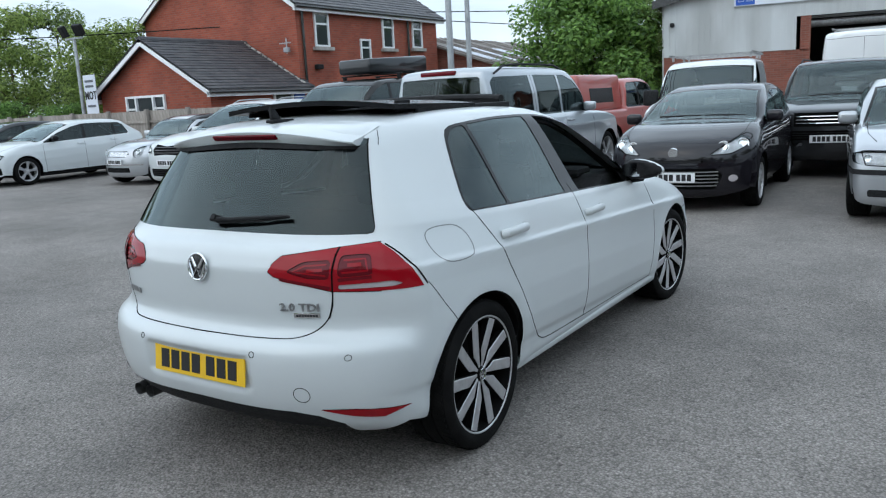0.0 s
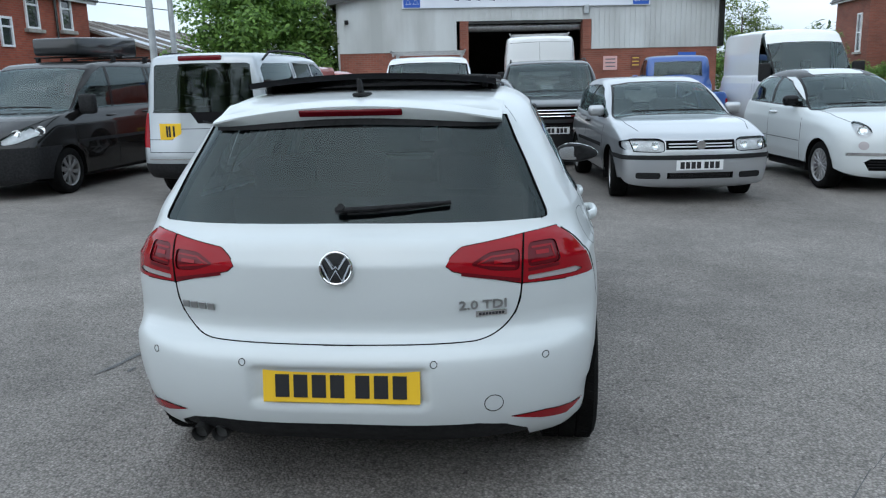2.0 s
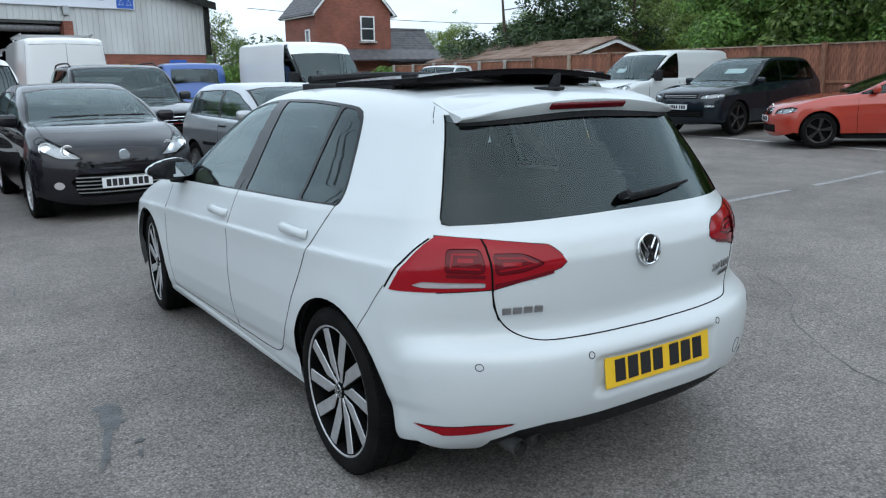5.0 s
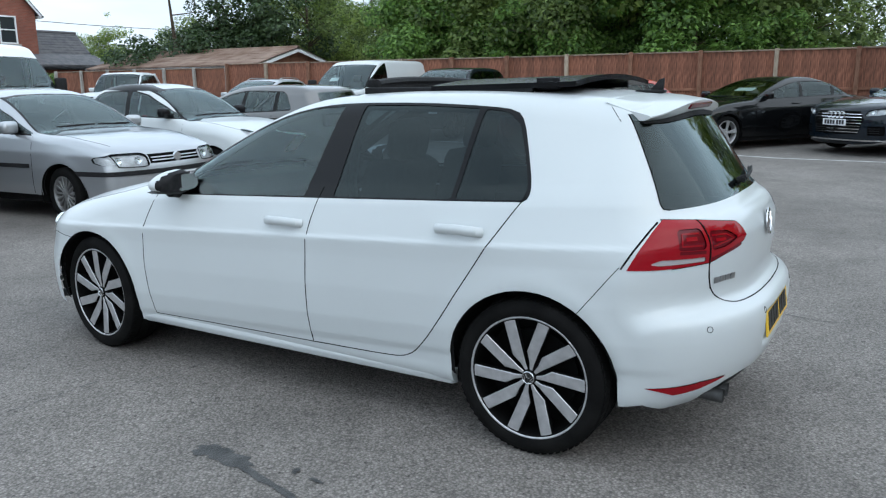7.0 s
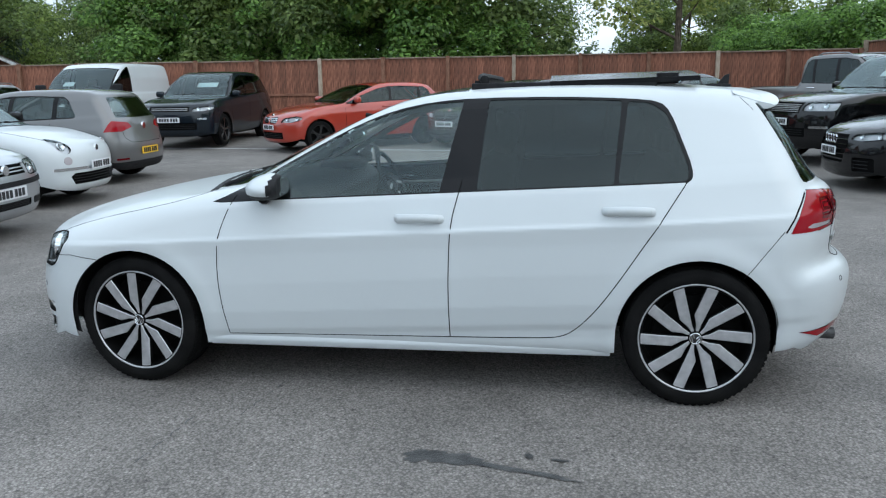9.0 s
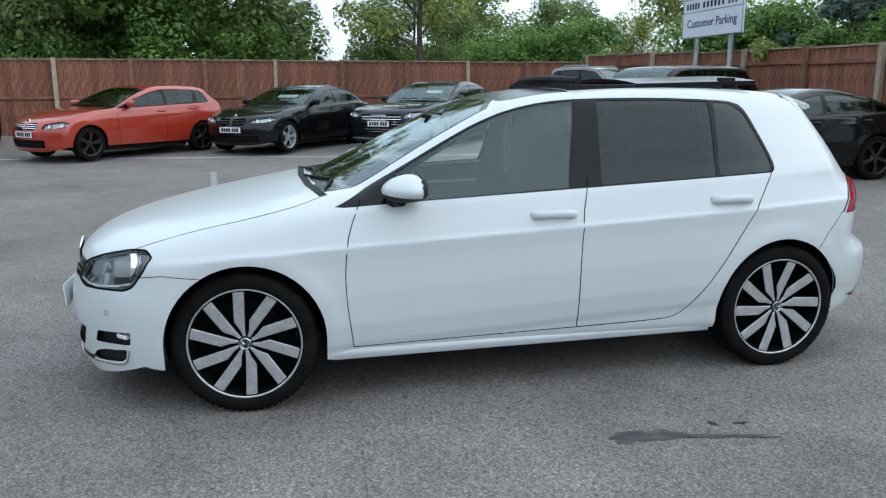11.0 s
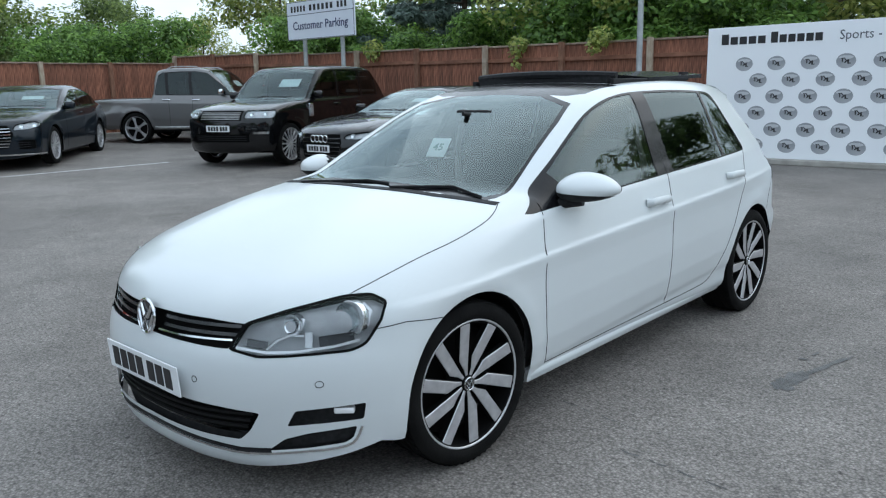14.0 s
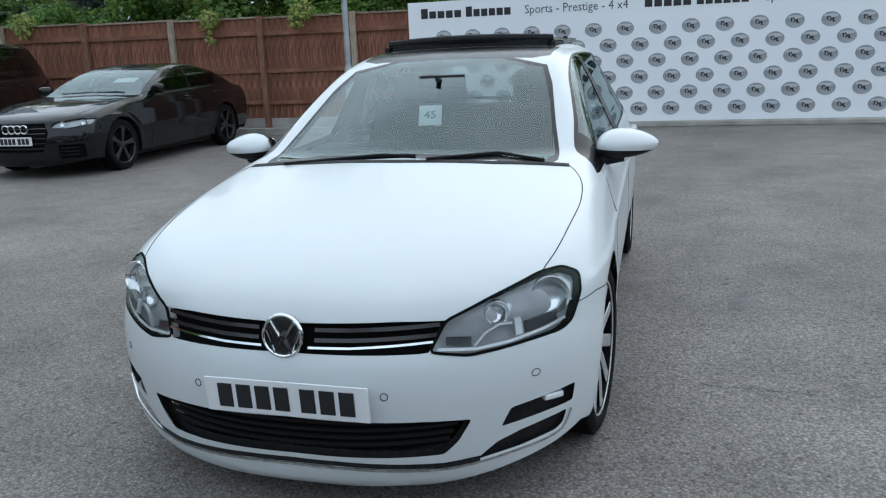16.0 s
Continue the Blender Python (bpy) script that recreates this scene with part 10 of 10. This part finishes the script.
KINDS = {"oak": tree_meshes(11, 8.6, 2.9, M["leaf"], 11500, 0.115), "ash": tree_meshes(12, 9.5, 2.5, M["leaf3"], 9000, 0.105, low=0.35), "thorn": tree_meshes(13, 6.4, 2.3, M["leaf2"], 10500, 0.095, low=0.08),
         "lime": tree_meshes(14, 9.0, 2.7, M["leaf2"], 10000, 0.115), "bush": tree_meshes(15, 4.2, 2.2, M["hedge"], 14000, 0.085, low=0.02), "willow": tree_meshes(16, 7.5, 2.6, M["leaf3"], 9000, 0.095, low=0.2),
         "sparse": tree_meshes(17, 8.4, 2.4, M["leaf2"], 5200, 0.105, low=0.3), "yew": tree_meshes(19, 8.8, 3.1, M["leaf_dark"], 14000, 0.115, low=0.08), "cedar": conifer_meshes(18, 9.0, 4.4, M["needle"], 52000)}
TEXT = {"oak": "broad green tree", "ash": "light green tree with an open crown", "thorn": "dense dark green hedgerow tree", "lime": "tall dark green tree", "bush": "round bright green bush", "willow": "yellow-green tree with loose branches",
        "sparse": "thinly leaved dark tree", "yew": "tall dense dark evergreen tree", "cedar": "blue-grey cedar with level boughs"}
tree_rnd = random.Random(77)


def plant(kind, x, y, s=1.0, where="beyond the timber fence", z=0.0):
    root = thing("tree" if kind != "bush" else "bush", f"{TEXT[kind]} {where}", "tree" if kind != "bush" else "bush", pose(x, y, z, 0, 0, tree_rnd.uniform(0, 360)), group=f"trees {where}")
    sz = s * tree_rnd.uniform(0.93, 1.08)
    root.scale = (sz, sz, sz * tree_rnd.uniform(0.94, 1.06))
    tm, cm = KINDS[kind]
    part("trunk", tm, None, root)
    part("crown", cm, None, root)


for kind, x, y, s in (("yew", 26.2, 32.4, 1.0), ("yew", 28.4, 31.2, 1.1), ("yew", 30.2, 29.4, 0.95), ("sparse", 31.4, 27.4, 0.95), ("sparse", 31.0, 20.0, 0.80), ("sparse", 33.0, 22.5, 0.80), ("oak", 24.5, 13.4, 1.0), ("thorn", 23.0, 11.4, 1.1), ("oak", 23.6, 9.6, 1.0), ("thorn", 21.6, 8.0, 1.05), ("oak", 23.4, 6.2, 1.05), ("ash", 22.4, 4.3, 1.0),
                      ("lime", 24.0, 2.2, 1.0), ("thorn", 23.4, 1.0, 0.72), ("ash", 24.0, -4.4, 0.86), ("lime", 27.0, 9.0, 1.1), ("lime", 28.0, 15.5, 1.05), ("oak", 27.5, 4.5, 1.1),
                      ("sparse", 33.0, 0.0, 0.62), ("thorn", 34.0, -4.4, 0.85), ("oak", 35.0, -6.2, 0.84), ("thorn", 31.0, -7.4, 0.80), ("oak", 36.0, -10.0, 0.82), ("thorn", 30.0, -11.5, 0.84), ("thorn", 36.0, -15.5, 0.95), ("willow", 28.0, -15.0, 0.55),
                      ("bush", 21.6, -9.2, 0.85), ("bush", 24.0, -7.2, 0.80), ("oak", 35.5, 29.0, 0.9), ("lime", 36.0, 35.0, 0.95), ("thorn", 34.0, 40.0, 1.0), ("lime", 38.0, 24.0, 0.9), ("oak", 36.0, 17.5, 0.9), ("thorn", 40.0, 31.0, 1.0)):
    plant(kind, x, y, s)
for kind, x, y, s in (("cedar", 14.2, -16.0, 0.95), ("thorn", 18.0, -12.8, 0.62), ("willow", 9.4, -14.6, 0.95), ("ash", 6.6, -13.6, 0.85), ("willow", 3.6, -15.5, 1.0), ("oak", 11.5, -21.0, 0.9), ("lime", 5.2, -20.0, 0.85), ("oak", 0.5, -17.5, 0.85),
                      ("thorn", -3.0, -16.0, 0.8), ("oak", 19.5, -19.0, 0.85), ("lime", -8.0, -18.0, 0.9), ("bush", 17.2, -11.2, 0.75), ("willow", 21.5, -14.5, 0.8), ("bush", 12.6, -11.3, 0.5), ("oak", -14.0, -17.0, 1.0)):
    plant(kind, x, y, s, "beyond the south fence")
for kind, x, y, s in (("oak", -24.5, 15.0, 0.55), ("thorn", -27.5, 17.0, 0.75), ("oak", -30.5, 14.5, 0.72), ("lime", -34.0, 19.0, 0.75), ("thorn", -36.0, 13.0, 0.8), ("willow", -27.0, 22.0, 0.7), ("bush", -27.5, 12.2, 0.45), ("oak", -40.0, 16.0, 0.85), ("bush", -24.2, 12.4, 0.42),
                      ("lime", -44.0, 10.0, 0.85), ("thorn", -40.0, 6.0, 0.8)):
    plant(kind, x, y, s, "behind the grey fence")
for kind, x, y, s in (("bush", -9.2, 25.6, 1.15), ("bush", -11.0, 27.0, 1.2), ("thorn", -8.6, 28.0, 0.78), ("oak", -13.5, 47.0, 0.6), ("thorn", -6.0, 52.0, 0.7)):
    plant(kind, x, y, s, "beside the workshop")
for kind, x, y, s in (("sparse", 11.0, 37.0, 0.55), ("thorn", 13.2, 39.0, 0.55), ("sparse", 15.0, 37.5, 0.45), ("oak", 33.0, 47.0, 0.62), ("thorn", 29.5, 46.0, 0.72), ("oak", 46.0, 37.0, 1.0), ("lime", 44.0, 32.0, 1.0), ("oak", 9.0, 46.0, 0.6)):
    plant(kind, x, y, s, "by the far house")

for k, x in enumerate((4.0, 6.2, 8.6, 10.8, 12.9, 15.4, 17.6)):
    plant("bush", x, -13.2 - 0.5 * (k % 2), (0.78, 0.92, 0.84, 0.70, 0.66, 0.72, 0.86)[k], "beyond the south fence")
for k, y in enumerate((13.6, 11.2, 8.9, 6.6, 4.2, 2.0, -6.0, -8.0)):
    plant("bush", 21.9 + 0.5 * (k % 2), y, (0.95, 0.85, 1.05, 0.9, 1.0, 0.75, 0.62, 0.7)[k])

# hedge in front of the far house
rg = random.Random(3)
hv, hf = leaf_cloud([(x, 33.5 + 0.05 * (x - 10) + rg.uniform(-0.2, 0.2), rg.uniform(0.5, 1.95), rg.uniform(0.35, 0.6)) for x in np.linspace(8.5, 20.5, 60)], 16000, 0.07, 21, 0.9)
hedge = new("hedge", fast_mesh("hedge", hv, hf, M["hedge"]))
tagged(hedge, "clipped green hedge in front of the far house", "hedge", kind="stuff")

# ivy sprigs hanging over the south fence
iv, jf = leaf_cloud([(7.3, -9.75, 2.2, 0.22), (7.35, -9.7, 2.0, 0.14), (7.3, -9.68, 1.8, 0.12), (5.4, -9.8, 2.25, 0.25), (5.5, -9.7, 2.05, 0.16), (11.3, -9.4, 2.3, 0.25), (11.2, -9.3, 2.1, 0.14)], 700, 0.05, 22)
ivy = new("ivy", fast_mesh("ivy", iv, jf, M["leaf3"]))
tagged(ivy, "light green sprigs hanging over the fence", "ivy", kind="stuff")

# a belt of far woodland all round
fv, ff = [], []
rg = np.random.RandomState(9)
cl = []
for i in range(220):
    a = 2 * math.pi * i / 220 + rg.uniform(-0.01, 0.01)
    d = rg.uniform(75, 105)
    hgt = rg.uniform(2.5, 5.5)
    for _ in range(4):
        cl.append((d * math.cos(a) + rg.uniform(-2, 2), d * math.sin(a) + rg.uniform(-2, 2), rg.uniform(0.3, 1.0) * hgt, rg.uniform(1.2, 2.4)))
wv, wf = leaf_cloud(cl, 42000, 0.42, 23)
woods = new("far_woods", fast_mesh("far_woods", wv, wf, M["far_leaf"]))
tagged(woods, "belt of distant trees round the site", "woods", kind="stuff")
